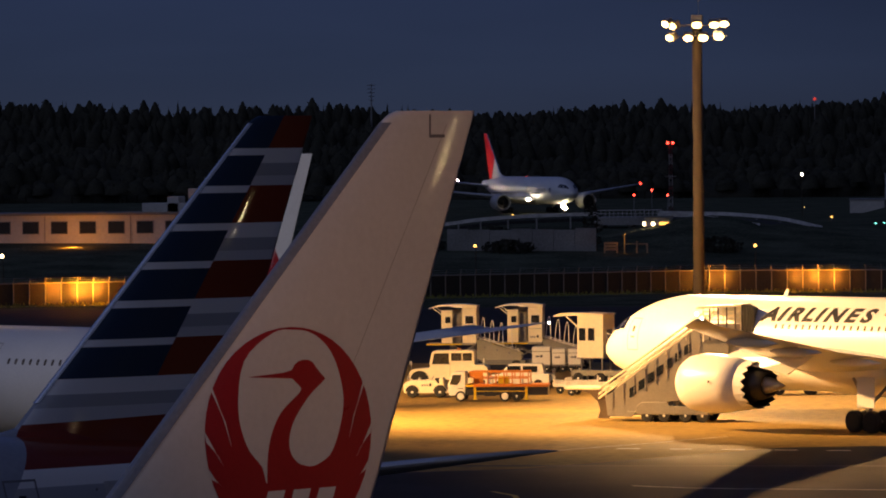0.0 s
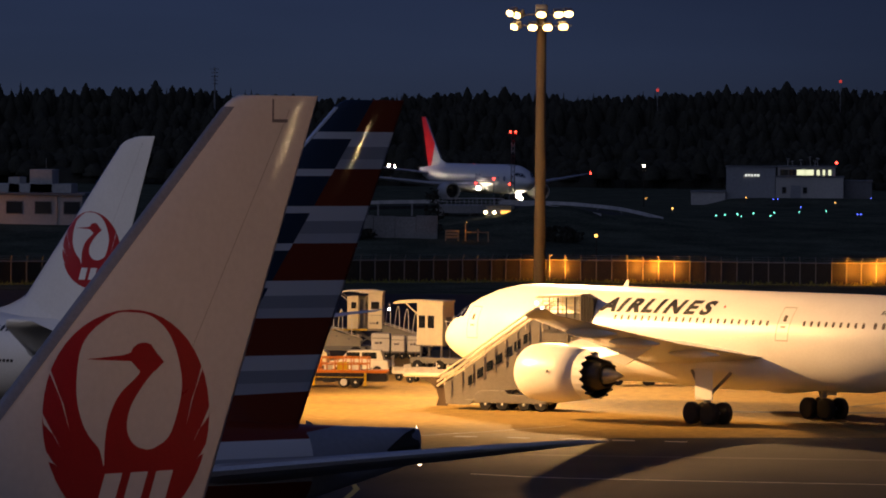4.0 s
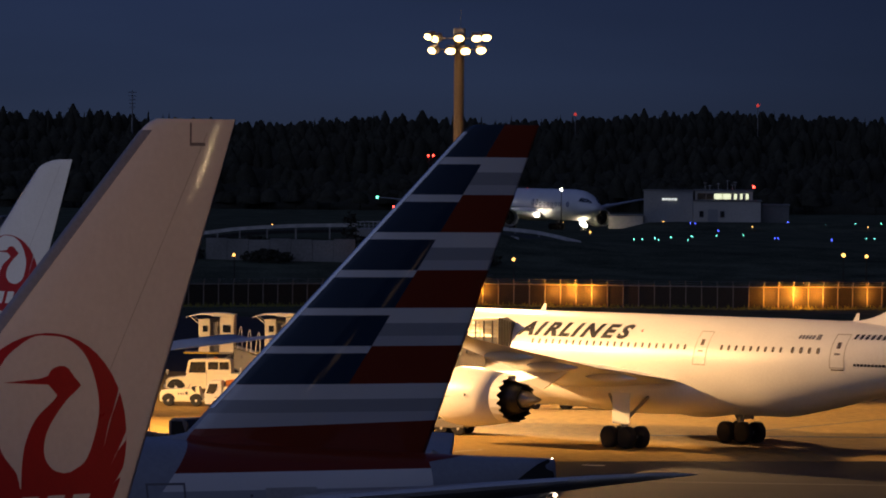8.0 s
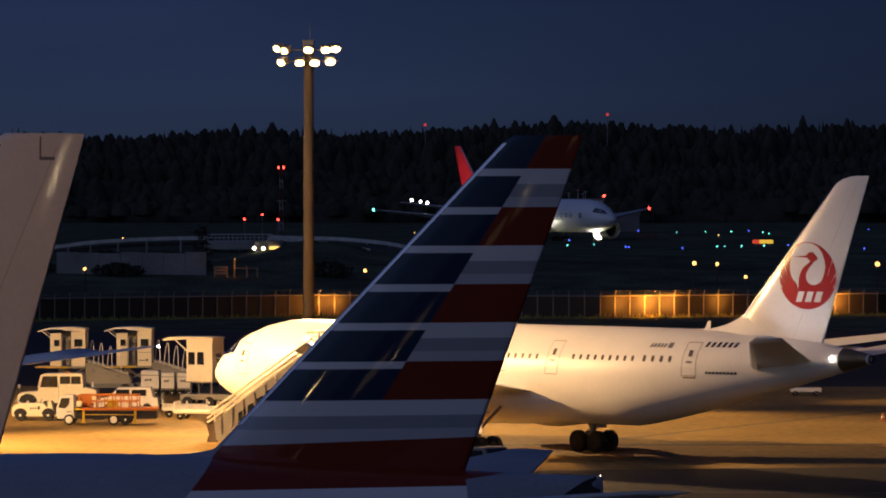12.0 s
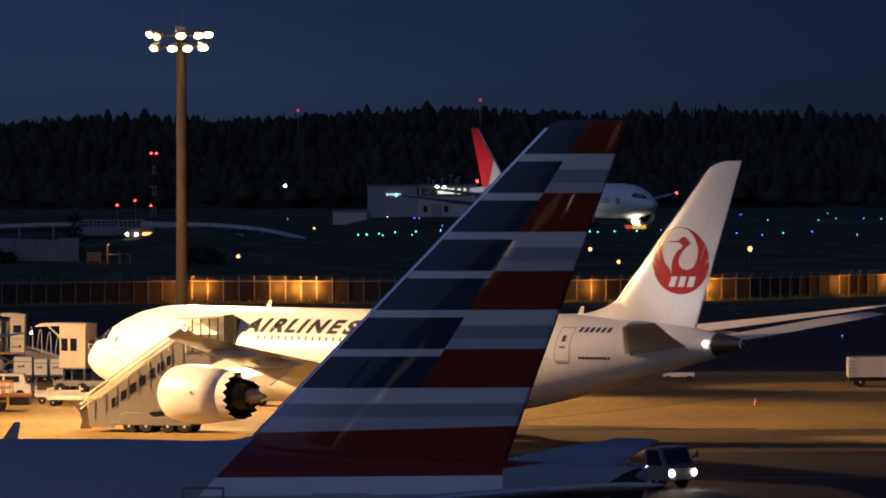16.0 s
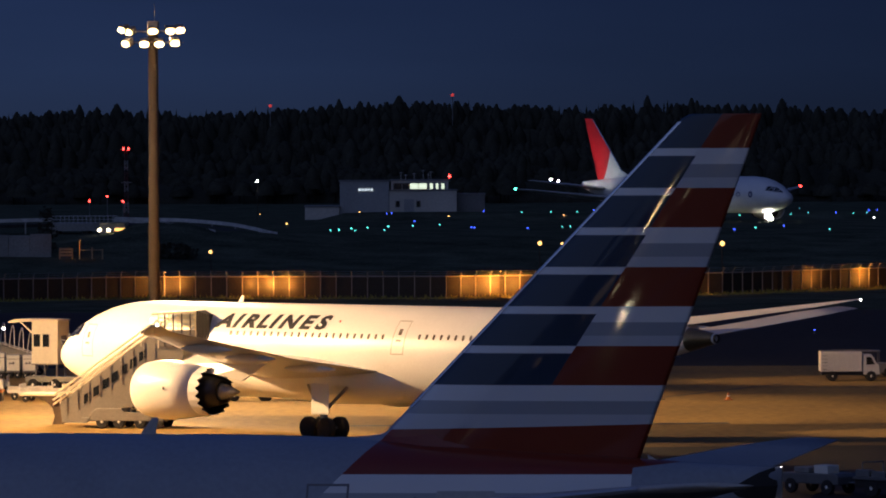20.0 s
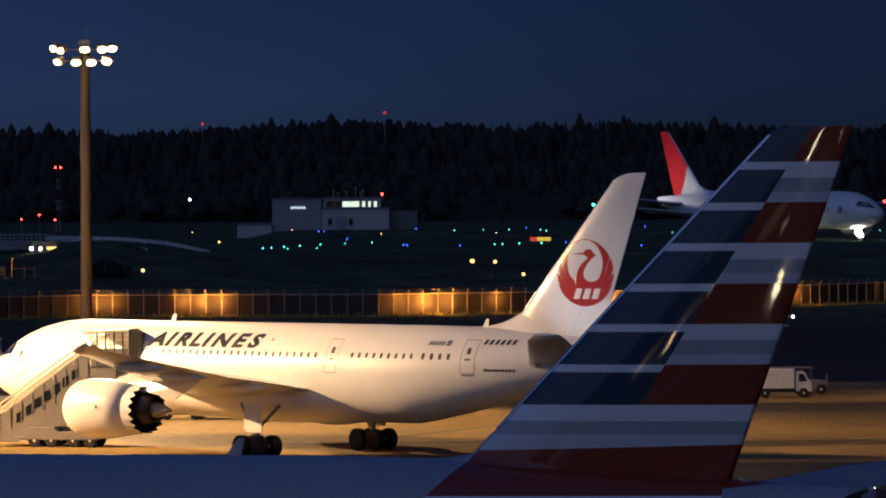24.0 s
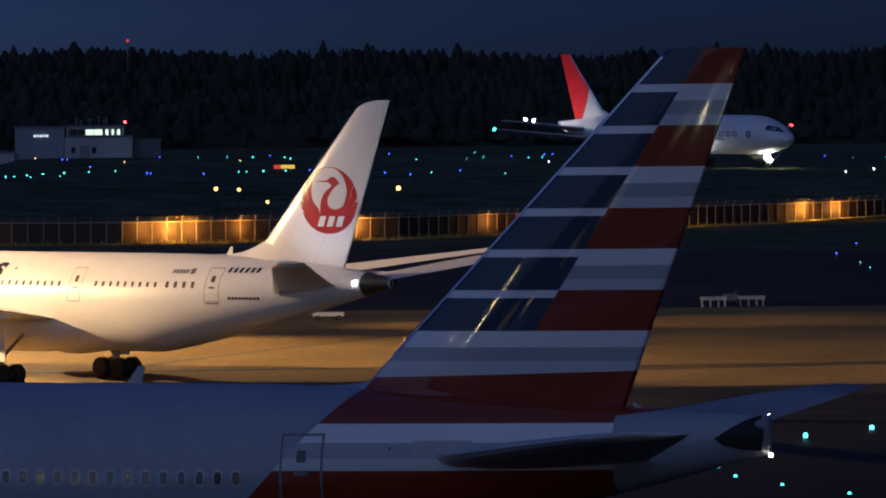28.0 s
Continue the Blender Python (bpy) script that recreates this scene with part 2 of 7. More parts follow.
TERMINALGLOW = glow("lit_terminal_window", (1.0, 0.72, 0.42), 0.5)
LITROOM = glow("lit_office_window", (0.75, 0.85, 0.62), 1.1)


def livery():
    """Flag-striped tail over silver grey: paint laid out by height and by the slant of the fin."""
    m = mat("striped_tail_livery", (0.30, 0.33, 0.39), 0.40, vary=0.07, scale=1.0, coat=0.6, gloss=0.25, bump=0.012, bump_scale=1.6)
    m.node_tree.nodes["Principled BSDF"].inputs["Coat Roughness"].default_value = 0.035
    n, l = m.node_tree.nodes, m.node_tree.links
    base = n["Principled BSDF"].inputs["Base Color"].links[0].from_socket
    tc = n.new("ShaderNodeTexCoord")
    s = n.new("ShaderNodeSeparateXYZ")
    l.new(tc.outputs["Object"], s.inputs[0])
    x, z = s.outputs["X"], s.outputs["Z"]

    def calc(op, a, b=None, c=None):
        nd = n.new("ShaderNodeMath")
        nd.operation = op
        for k, v in enumerate((a, b, c)):
            if v is None:
                continue
            if isinstance(v, (int, float)):
                nd.inputs[k].default_value = v
            else:
                l.new(v, nd.inputs[k])
        return nd.outputs[0]

    def over(fac, a, b):
        nd = n.new("ShaderNodeMix")
        nd.data_type = "RGBA"
        l.new(fac, nd.inputs["Factor"])
        for key, v in ((6, a), (7, b)):
            if isinstance(v, tuple):
                nd.inputs[key].default_value = (*v, 1)
            else:
                l.new(v, nd.inputs[key])
        return nd.outputs[2]

    red, blue, white, grey, pale = (0.21, 0.024, 0.007), (0.006, 0.027, 0.064), (0.74, 0.75, 0.77), (0.36, 0.38, 0.42), (0.55, 0.57, 0.61)
    high = calc("MINIMUM", calc("DIVIDE", calc("SUBTRACT", 17.30, z), 1.242), 6.999)
    lean = calc("ADD", z, calc("MULTIPLY", calc("SUBTRACT", -2.0, x), 0.025))
    low = calc("ADD", calc("DIVIDE", calc("SUBTRACT", 7.10, z), 1.40), 8.0)
    tall = calc("ADD", calc("DIVIDE", calc("MAXIMUM", calc("SUBTRACT", 8.606, z), 0.0), 1.506), 7.001)
    is_low = calc("LESS_THAN", z, 7.10)
    is_tall = calc("MULTIPLY", calc("LESS_THAN", lean, 8.606), calc("SUBTRACT", 1.0, is_low))
    v = calc("ADD", calc("ADD", calc("MULTIPLY", low, is_low), calc("MULTIPLY", tall, is_tall)),
             calc("MULTIPLY", high, calc("GREATER_THAN", lean, 8.606)))
    v = calc("ADD", v, 2.0)
    part_ = calc("FRACT", v)
    odd = calc("GREATER_THAN", calc("FRACT", calc("MULTIPLY", v, 0.5)), 0.5)
    greys = over(calc("GREATER_THAN", part_, 0.40), white, grey)
    greys = over(calc("GREATER_THAN", part_, 0.74), greys, pale)
    aft = over(odd, greys, red)
    bars = over(calc("LESS_THAN", part_, 0.19), blue, white)
    top_bar = calc("GREATER_THAN", z, 17.30)
    bars = over(top_bar, bars, blue)
    slant = calc("ADD", 0.32, calc("MULTIPLY", calc("SUBTRACT", z, 17.04), 0.635))
    front = calc("MULTIPLY", calc("LESS_THAN", x, slant), calc("GREATER_THAN", z, 9.85))
    tail = over(front, aft, bars)
    edge = calc("ADD", -9.25, calc("MULTIPLY", calc("SUBTRACT", z, 8.606), 0.92))
    on_tail = calc("MULTIPLY", calc("GREATER_THAN", x, edge), calc("LESS_THAN", x, calc("ADD", -1.6, calc("MULTIPLY", calc("MAXIMUM", calc("SUBTRACT", z, 7.3), 0.0), 9.0))))
    whole = over(on_tail, base, tail)
    l.new(whole, n["Principled BSDF"].inputs["Base Color"])
    return m


STRIPES = livery()


def sun_arc():
    """White paint with the fin red behind a curved edge."""
    m = mat("red_arc_tail_paint", (0.76, 0.76, 0.77), 0.35, vary=0.04, coat=0.3)
    n, l = m.node_tree.nodes, m.node_tree.links
    base = n["Principled BSDF"].inputs["Base Color"].links[0].from_socket
    tc, d, c, mx = n.new("ShaderNodeTexCoord"), n.new("ShaderNodeVectorMath"), n.new("ShaderNodeMath"), n.new("ShaderNodeMix")
    d.operation, d.inputs[1].default_value = "DISTANCE", (3.2, 0, 13.2)
    flat = n.new("ShaderNodeVectorMath")
    flat.operation, flat.inputs[1].default_value = "MULTIPLY", (1, 0, 1)
    l.new(tc.outputs["Object"], flat.inputs[0])
    l.new(flat.outputs[0], d.inputs[0])
    c.operation, c.inputs[1].default_value = "LESS_THAN", 8.7
    l.new(d.outputs["Value"], c.inputs[0])
    mx.data_type = "RGBA"
    l.new(c.outputs[0], mx.inputs["Factor"])
    l.new(base, mx.inputs[6])
    mx.inputs[7].default_value = (0.72, 0.025, 0.03, 1)
    l.new(mx.outputs[2], n["Principled BSDF"].inputs["Base Color"])
    return m


ARC = sun_arc()

# ---- mesh helpers ----


def put(name, verts, faces, material, parent=None, label="", smooth=False, at=None):
    me = bpy.data.meshes.new(name)
    me.from_pydata([tuple(v) for v in verts], [], faces)
    me.materials.append(material)
    if smooth:
        me.polygons.foreach_set("use_smooth", [True] * len(me.polygons))
    ob = new(name, me)
    if parent:
        ob.parent = parent
    if at is not None:
        ob.matrix_basis = at
    if label:
        ob["label"] = label
    return ob


def part(name, bm, material, parent=None, label="", smooth=False, at=None):
    me = bpy.data.meshes.new(name)
    bmesh.ops.recalc_face_normals(bm, faces=bm.faces)
    bm.to_mesh(me)
    bm.free()
    for m in material if isinstance(material, (list, tuple)) else (material,):
        me.materials.append(m)
    if smooth:
        me.polygons.foreach_set("use_smooth", [True] * len(me.polygons))
    ob = new(name, me)
    if parent:
        ob.parent = parent
    if at is not None:
        ob.matrix_basis = at
    if label:
        ob["label"] = label
    return ob


def box(bm, x0, x1, y0, y1, z0, z1, bevel=0.0, m=None):
    r = bmesh.ops.create_cube(bm, size=1)["verts"]
    mm = Matrix.Translation(((x0 + x1) / 2, (y0 + y1) / 2, (z0 + z1) / 2)) @ Matrix.Diagonal((x1 - x0, y1 - y0, z1 - z0, 1))
    bmesh.ops.transform(bm, matrix=(m @ mm) if m else mm, verts=r)
    if bevel:
        es = {e for v in r for e in v.link_edges}
        bmesh.ops.bevel(bm, geom=list(es), offset=bevel, segments=2, affect="EDGES", profile=0.5)


def tube(bm, a, b, r0, r1=None, seg=10, caps=True):
    a, b = Vector(a), Vector(b)
    r1 = r0 if r1 is None else r1
    q = (b - a).to_track_quat("Z", "Y").to_matrix().to_4x4()
    mm = Matrix.Translation((a + b) / 2) @ q
    bmesh.ops.create_cone(bm, cap_ends=caps, segments=seg, radius1=r0, radius2=r1, depth=(b - a).length, matrix=mm)


def ball(bm, at, r, seg=8):
    bmesh.ops.create_uvsphere(bm, u_segments=seg, v_segments=max(4, seg // 2), radius=r, matrix=Matrix.Translation(at))


def loft(bm, rings, close=True, caps=True):
    rows = [[bm.verts.new(p) for p in ring] for ring in rings]
    n = len(rows[0])
    for a, b in zip(rows, rows[1:]):
        for i in range(n if close else n - 1):
            j = (i + 1) % n
            bm.faces.new((a[i], a[j], b[j], b[i]))
    if caps and close:
        bm.faces.new(rows[0][::-1])
        bm.faces.new(rows[-1])


def turned(bm, outline, at=(0, 0, 0), axis="x", seg=24):
    """A surface of revolution about x (or y): outline of (along, radius)."""
    rings = []
    for u, r in outline:
        ring = []
        for k in range(seg):
            a = 2 * math.pi * k / seg
            p = (u, r * math.cos(a), r * math.sin(a)) if axis == "x" else (r * math.cos(a), u, r * math.sin(a))
            ring.append((p[0] + at[0], p[1] + at[1], p[2] + at[2]))
        rings.append(ring)
    loft(bm, rings)


def thing(name, m, label, category, group="", kind=""):
    ob = new(name)
    ob.empty_display_size = 0.3
    ob.matrix_world = m
    return tagged(ob, label, category, group, kind)

# ---- the ground ----


def smooth01(u):
    u = min(1, max(0, u))
    return u * u * (3 - 2 * u)


def rise(x, y):
    """Height of the land: a flat apron, a bank up to the taxiways, a shoulder behind them, then a long gentle fall to the woods."""
    edge = 640 + 0.18 * x
    u = min(1, max(0, (y - edge) / 110))
    bank = 5.0 * u * u * (3 - 2 * u)
    v = min(1, max(0, (y - 800) / 340))
    w = min(1, max(0, (y - 1350) / 250))
    shoulder = 1.9 * smooth01((x + 24) / 10) * smooth01((120 - x) / 40) * smooth01((y - 972) / 22) * smooth01((1260 - y) / 120)
    return bank - 3.1 * v * v * (3 - 2 * v) + 6 * w * w * (3 - 2 * w) + shoulder


def ground_sheet():
    xs = [-4000, -1500, -700] + list(range(-400, -40, 20)) + list(range(-40, 130, 6)) + list(range(140, 461, 20)) + [700, 1500, 4000]
    ys = [-1500, -400, -100] + [0, 60, 120, 180, 240, 300, 350, 398, 402, 450, 500, 540, 600] + list(range(620, 960, 20)) + list(range(960, 1010, 5)) + list(range(1020, 1200, 20)) + [1250, 1300, 1400, 1500, 1700, 2200, 3500, 4500]
    verts = [(x, y, rise(x, y)) for y in ys for x in xs]
    n = len(xs)
    faces, mats = [], []
    for j in range(len(ys) - 1):
        for i in range(n - 1):
            faces.append((j * n + i, j * n + i + 1, (j + 1) * n + i + 1, (j + 1) * n + i))
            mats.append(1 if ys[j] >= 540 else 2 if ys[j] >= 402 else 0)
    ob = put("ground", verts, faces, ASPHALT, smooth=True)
    ob.data.materials.append(GRASS)
    ob.data.materials.append(DARKTAR)
    ob.data.polygons.foreach_set("material_index", mats)
    tagged(ob, "wide concrete apron with dark grass beyond it", "ground", kind="structure")


ground_sheet()


def apron_shade_sheet():
    """A near-black sheet before the stands, painting in the concrete apron's unlit foreground."""
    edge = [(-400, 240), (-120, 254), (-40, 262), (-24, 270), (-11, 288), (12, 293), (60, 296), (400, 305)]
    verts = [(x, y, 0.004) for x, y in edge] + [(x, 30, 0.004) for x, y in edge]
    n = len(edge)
    tagged(put("apron_shade_sheet", verts, [(n + k, n + k + 1, k + 1, k) for k in range(n - 1)], SHADETAR), "dark sheet painting the unlit apron before the parking stands", "tarmac", kind="structure")


apron_shade_sheet()


def strip(name, pts, width, material, label, z=0.010, category="marking"):
    """A painted line or a joint laid on the apron."""
    verts, faces = [], []
    for k, p in enumerate(pts):
        a, b = Vector(pts[max(0, k - 1)]), Vector(pts[min(len(pts) - 1, k + 1)])
        side = Vector((-(b - a).y, (b - a).x)).normalized() * width / 2
        for s in (1, -1):
            x, y = p[0] + s * side.x, p[1] + s * side.y
            verts.append((x, y, rise(x, y) + z))
    for k in range(len(pts) - 1):
        faces.append((2 * k, 2 * k + 1, 2 * k + 3, 2 * k + 2))
    return tagged(put(name, verts, faces, material), label, category, kind="structure")


# ---- airliners ----


class Plane:
    """Sizes of one type. Local x runs aft, y to starboard, z up from the tarmac; x is 0 below the fin's forward tip."""

    def __init__(self, **k):
        self.L, self.R, self.zc, self.x0 = k["L"], k["R"], k["zc"], k["x0"]
        self.late = k.get("late", False)
        self.nose_len, self.tail_at = k["nose_len"], k["tail_at"]
        self.end_top, self.end_bot, self.end_w = k["end_top"], k["end_bot"], k["end_w"]
        self.fin, self.stab, self.wing, self.engine, self.gear = k["fin"], k["stab"], k["wing"], k["engine"], k["gear"]

    def section(self, s):
        """Top, bottom and half width at s metres from the nose."""
        top, bot, w = self.zc + self.R, self.zc - self.R, self.R
        if s < self.nose_len:
            u = s / self.nose_len
            tip = self.zc - 0.62
            k = (1 - (1 - u) ** 2.0) ** 0.62
            kb = (1 - (1 - u) ** 2.3) ** 0.55
            top, bot, w = tip + (top - tip) * (0.25 * kb + 0.75 * k ** 1.45), tip - (tip - bot) * kb, w * kb
        if s > self.tail_at:
            u = (s - self.tail_at) / (self.L - self.tail_at)
            top = top - (top - self.end_top) * smooth01(max(0, u - 0.12) / 0.88 * 0.87) / smooth01(0.87)
            if self.late:
                top = self.zc + self.R - (self.zc + self.R - self.end_top) * (0.04 * u + 0.96 * u ** 2.8)
            bot = bot + (self.end_bot - bot) * (0.12 * u + 0.88 * u ** (1.18 if self.late else 1.45))
            w = w + (self.end_w - w) * (0.1 * u + 0.9 * u ** 1.7)
        return top, bot, w

    def skin(self, x, z, out=0.0, side=-1):
        """The point of the fuselage's side at x and height z."""
        top, bot, w = self.section(x + self.x0)
        c, h = (top + bot) / 2, (top - bot) / 2
        q = max(-0.999, min(0.999, (z - c) / h))
        y = w * math.sqrt(1 - q * q)
        nrm = Vector((0, y / w / w, (z - c) / h / h)).normalized() * out
        return Vector((x, side * (y + nrm.y), z + nrm.z))

    def fin_half(self, x, z):
        """Half the fin's thickness at a point of its plane."""
        f = self.fin
        u = (f["ztop"] - z)
        le, te = -f["le"] * u, f["tip"] - f["te"] * u
        c = max(0.3, te - le)
        q = min(1, max(0, (x - le) / c))
        return 0.098 * c * 5 * 0.2 * (1.4845 * math.sqrt(q) - 0.63 * q - 1.758 * q * q + 1.4215 * q ** 3 - 0.5075 * q ** 4)


B777 = Plane(L=63.1, R=3.1, zc=5.12, x0=60.1, nose_len=9.5, tail_at=43.0, end_top=7.32, end_bot=6.15, end_w=0.32,
             fin=dict(ztop=18.38, le=0.957, tip=2.41, te=0.359, zbase=7.5, fillet=0.8, rise=0.9, round=0.25),
             stab=dict(y0=0.9, x0=-7.95, c0=7.4, y1=11.7, sweep=0.867, c1=2.2, z0=5.95, z1=7.5),
             wing=[(2.6, 22.0, 14.5, 3.0, 0.13), (9.8, 27.4, 9.3, 3.8, 0.12), (28.5, 41.0, 3.2, 5.82, 0.10), (30.4, 43.8, 1.5, 6.0, 0.10)],
             engine=(23.2, 9.8, 2.75, 1.95, 6.2), gear=(5.9, 32.0, 5.5, 3))
B787 = Plane(late=True, L=56.3, R=2.93, zc=4.95, x0=54.1, nose_len=8.6, tail_at=38.0, end_top=6.62, end_bot=6.08, end_w=0.28,
             fin=dict(ztop=16.75, le=0.947, tip=2.15, te=0.375, zbase=7.0, fillet=2.2, round=0.5),
             stab=dict(y0=1.0, x0=-6.2, c0=4.9, y1=9.8, sweep=0.93, c1=2.5, z0=5.75, z1=7.85, pitch=0.085),
             wing=[(2.5, 18.6, 13.0, 4.15, 0.12), (9.75, 24.3, 7.6, 4.98, 0.11), (18.5, 31.0, 4.9, 6.05, 0.10), (27.0, 37.6, 2.6, 7.13, 0.10), (29.6, 41.5, 0.6, 7.68, 0.09)],
             engine=(21.5, 9.75, 2.9, 1.72, 6.3), gear=(5.6, 29.2, 4.9, 2))
FAR787 = Plane(late=True, L=56.3, R=2.93, zc=4.95, x0=54.1, nose_len=8.6, tail_at=38.0, end_top=6.62, end_bot=6.08, end_w=0.28,
               fin=B787.fin, stab=B787.stab, engine=B787.engine, gear=B787.gear,
               wing=[(2.5, 18.6, 13.0, 4.1, 0.12), (9.75, 24.3, 7.6, 4.8, 0.11), (18.5, 31.1, 4.7, 5.7, 0.10), (27.0, 37.9, 2.5, 6.72, 0.10), (29.6, 42.0, 0.6, 7.26, 0.09)])
TWINJET = Plane(L=59.3, R=3.1, zc=5.2, x0=56.4, nose_len=9.5, tail_at=40.0, end_top=7.32, end_bot=6.15, end_w=0.32,
                fin=dict(ztop=18.38, le=0.957, tip=2.41, te=0.359, zbase=7.5, fillet=2.4, round=0.25),
                stab=dict(y0=0.9, x0=-7.95, c0=7.4, y1=11.7, sweep=0.867, c1=2.2, z0=5.95, z1=7.5),
                wing=[(2.6, 18.0, 13.4, 3.0, 0.13), (9.8, 22.4, 8.8, 3.9, 0.12), (28.5, 33.9, 3.1, 6.1, 0.10), (30.6, 36.0, 1.5, 6.3, 0.10)],
                engine=(19.6, 10.4, 2.6, 1.85, 6.0), gear=(5.9, 28.0, 5.5, 3))


def foil(c, tc, n=9):
    """A closed airfoil ring of chord c: pairs (along, up)."""
    up = []
    for k in range(n + 1):
        q = (1 - math.cos(math.pi * k / n)) / 2
        h = tc * c * 5 * 0.2 * (1.4845 * math.sqrt(q) - 0.63 * q - 1.758 * q * q + 1.4215 * q ** 3 - 0.5075 * q ** 4)
        up.append((q * c, h))
    return up + [(x, -h) for x, h in up[-2:0:-1]]


def crane_mark(pl, root, cx, cz, rx, rz, out=0.02):
    """The round red emblem: crescent wings, a neck with head and beak, feather slits, three pale bars below."""

    def onto(name, polys, material, lift):
        bm = bmesh.new()
        for poly in polys:
            vs = [bm.verts.new((cx + x * rx, 0, cz + z * rz)) for x, z in poly]
            bm.faces.new(vs)
        bmesh.ops.triangulate(bm, faces=bm.faces)
        for k in range(-10, 11):
            for co, no in (((cx + k * rx / 10, 0, 0), (1, 0, 0)), ((0, 0, cz + k * rz / 10), (0, 0, 1))):
                bmesh.ops.bisect_plane(bm, geom=bm.verts[:] + bm.edges[:] + bm.faces[:], plane_co=co, plane_no=no)
        bmesh.ops.triangulate(bm, faces=bm.faces)
        for v in bm.verts:
            v.co.y = -pl.fin_half(v.co.x, v.co.z) - lift
        return part(name, bm, material, root)

    def arc(a0, a1, r, n=14, ox=0, oz=0):
        return [(ox + r * math.sin(radians(a0 + (a1 - a0) * k / n)), oz + r * math.cos(radians(a0 + (a1 - a0) * k / n))) for k in range(n + 1)]

    def curve(knots, n=4, closed=True):
        """A smooth line through its knots."""
        out_, m_ = [], len(knots)
        for k in range(m_ if closed else m_ - 1):
            near_ = [(k + d) % m_ if closed else min(m_ - 1, max(0, k + d)) for d in (-1, 0, 1, 2)]
            p0, p1, p2, p3 = (Vector(knots[q]) for q in near_)
            for q in range(n):
                t = q / n
                out_.append(tuple(0.5 * (2 * p1 + (p2 - p0) * t + (2 * p0 - 5 * p1 + 4 * p2 - p3) * t * t + (3 * p1 - p0 - 3 * p2 + p3) * t ** 3)))
        return out_ if closed else out_ + [tuple(knots[-1])]

    onto("emblem_disc", [arc(0, 360, 1.0, 48)[:-1]], RED, out)
    hollow = [(-0.30, -0.40), (-0.352, -0.256), (-0.53, -0.055), (-0.62, 0.27), (-0.53, 0.706), (-0.202, 0.951), (0.042, 0.974), (0.25, 0.937), (0.448, 0.80), (0.583, 0.565), (0.639, 0.25), (0.514, -0.13), (0.337, -0.25), (0.21, -0.274), (0.0, -0.29), (-0.2, -0.34)]
    onto("emblem_hollow", [curve(hollow)], PAINT, out + 0.005)
    front = curve([(0.12, 0.47), (0.115, 0.43), (0.064, 0.38), (-0.127, 0.234), (-0.245, 0.034), (-0.29, -0.168), (-0.30, -0.42)], 7, False)
    back = curve([(0.31, 0.45), (0.20, 0.358), (0.06, 0.20), (-0.01, 0.075), (-0.032, -0.053), (0.0, -0.156), (0.09, -0.238), (0.23, -0.275)], 6, False)
    onto("neck_mark", [[front[k], front[k + 1], back[k + 1], back[k]] for k in range(42)], RED, out + 0.010)
    onto("head_mark", [[(0.408, 0.52), (0.32, 0.60), (0.254, 0.675), (0.20, 0.698), (0.141, 0.70), (0.085, 0.687), (0.04, 0.662), (0.005, 0.612), (0.01, 0.535), (0.12, 0.44), (0.304, 0.44)]], RED, out + 0.013)
    onto("beak_mark", [[(0.02, 0.615), (-0.094, 0.59), (-0.509, 0.564), (0.02, 0.535)]], RED, out + 0.0155)
    for s in (-1, 1):
        for p, q, w in (((0.90, 0.48), (0.705, -0.07), 0.05), ((1.0, 0.05), (0.80, -0.23), 0.05), ((0.975, -0.28), (0.84, -0.39), 0.045)):
            mid = ((p[0] + q[0]) / 2 - 0.035, (p[1] + q[1]) / 2 - 0.02)
            poly = [(s * p[0], p[1] + w), (s * (mid[0] + 0.02), mid[1] + 0.01), (s * q[0], q[1]), (s * mid[0], mid[1] - 0.01), (s * (p[0] - 0.01), p[1] - w)]
            onto("feather_slit", [poly if s < 0 else poly[::-1]], PAINT, out + 0.006)
    for k in range(3):
        x = -0.29 + 0.315 * k
        onto("pale_bar", [[(x - 0.11, -0.78), (x, -0.47), (x + 0.21, -0.47), (x + 0.10, -0.78)]], PAINT, out + 0.018)


def side_patch(pl, root, name, x0, x1, z0, z1, material, out, nx=2, nz=4, label="", slant=0.0):
    """A thin plate that follows the fuselage's port side."""
    verts = [pl.skin(x0 + (x1 - x0) * i / nx + slant * (z0 + (z1 - z0) * j / nz - z0), z0 + (z1 - z0) * j / nz, out) for j in range(nz + 1) for i in range(nx + 1)]
    faces = [(j * (nx + 1) + i, (j + 1) * (nx + 1) + i, (j + 1) * (nx + 1) + i + 1, j * (nx + 1) + i + 1) for j in range(nz) for i in range(nx)]
    return put(name, verts, faces, material, root, label)


def cabin_door(pl, root, x0, x1, z0, z1, material):
    d = side_patch(pl, root, "cabin_door", x0, x1, z0, z1, material, 0.012)
    w = 0.07
    for a in ((x0 - w, x0, z0, z1), (x1, x1 + w, z0, z1), (x0 - w, x1 + w, z1, z1 + w), (x0 - w, x1 + w, z0 - w, z0)):
        side_patch(pl, d, "door_seal", *a, SEAM if material is PAINT else GREYMARK, 0.018)
    xm, zm = (x0 + x1) / 2, z0 + 0.68 * (z1 - z0)
    side_patch(pl, d, "door_window", xm - 0.14, xm + 0.14, zm - 0.18, zm + 0.18, BROWNPORT if material is PAINT else GLASS, 0.02)
    side_patch(pl, d, "door_handle", xm - 0.22, xm + 0.22, z0 + 0.38 * (z1 - z0), z0 + 0.38 * (z1 - z0) + 0.12, GREYMARK, 0.02)


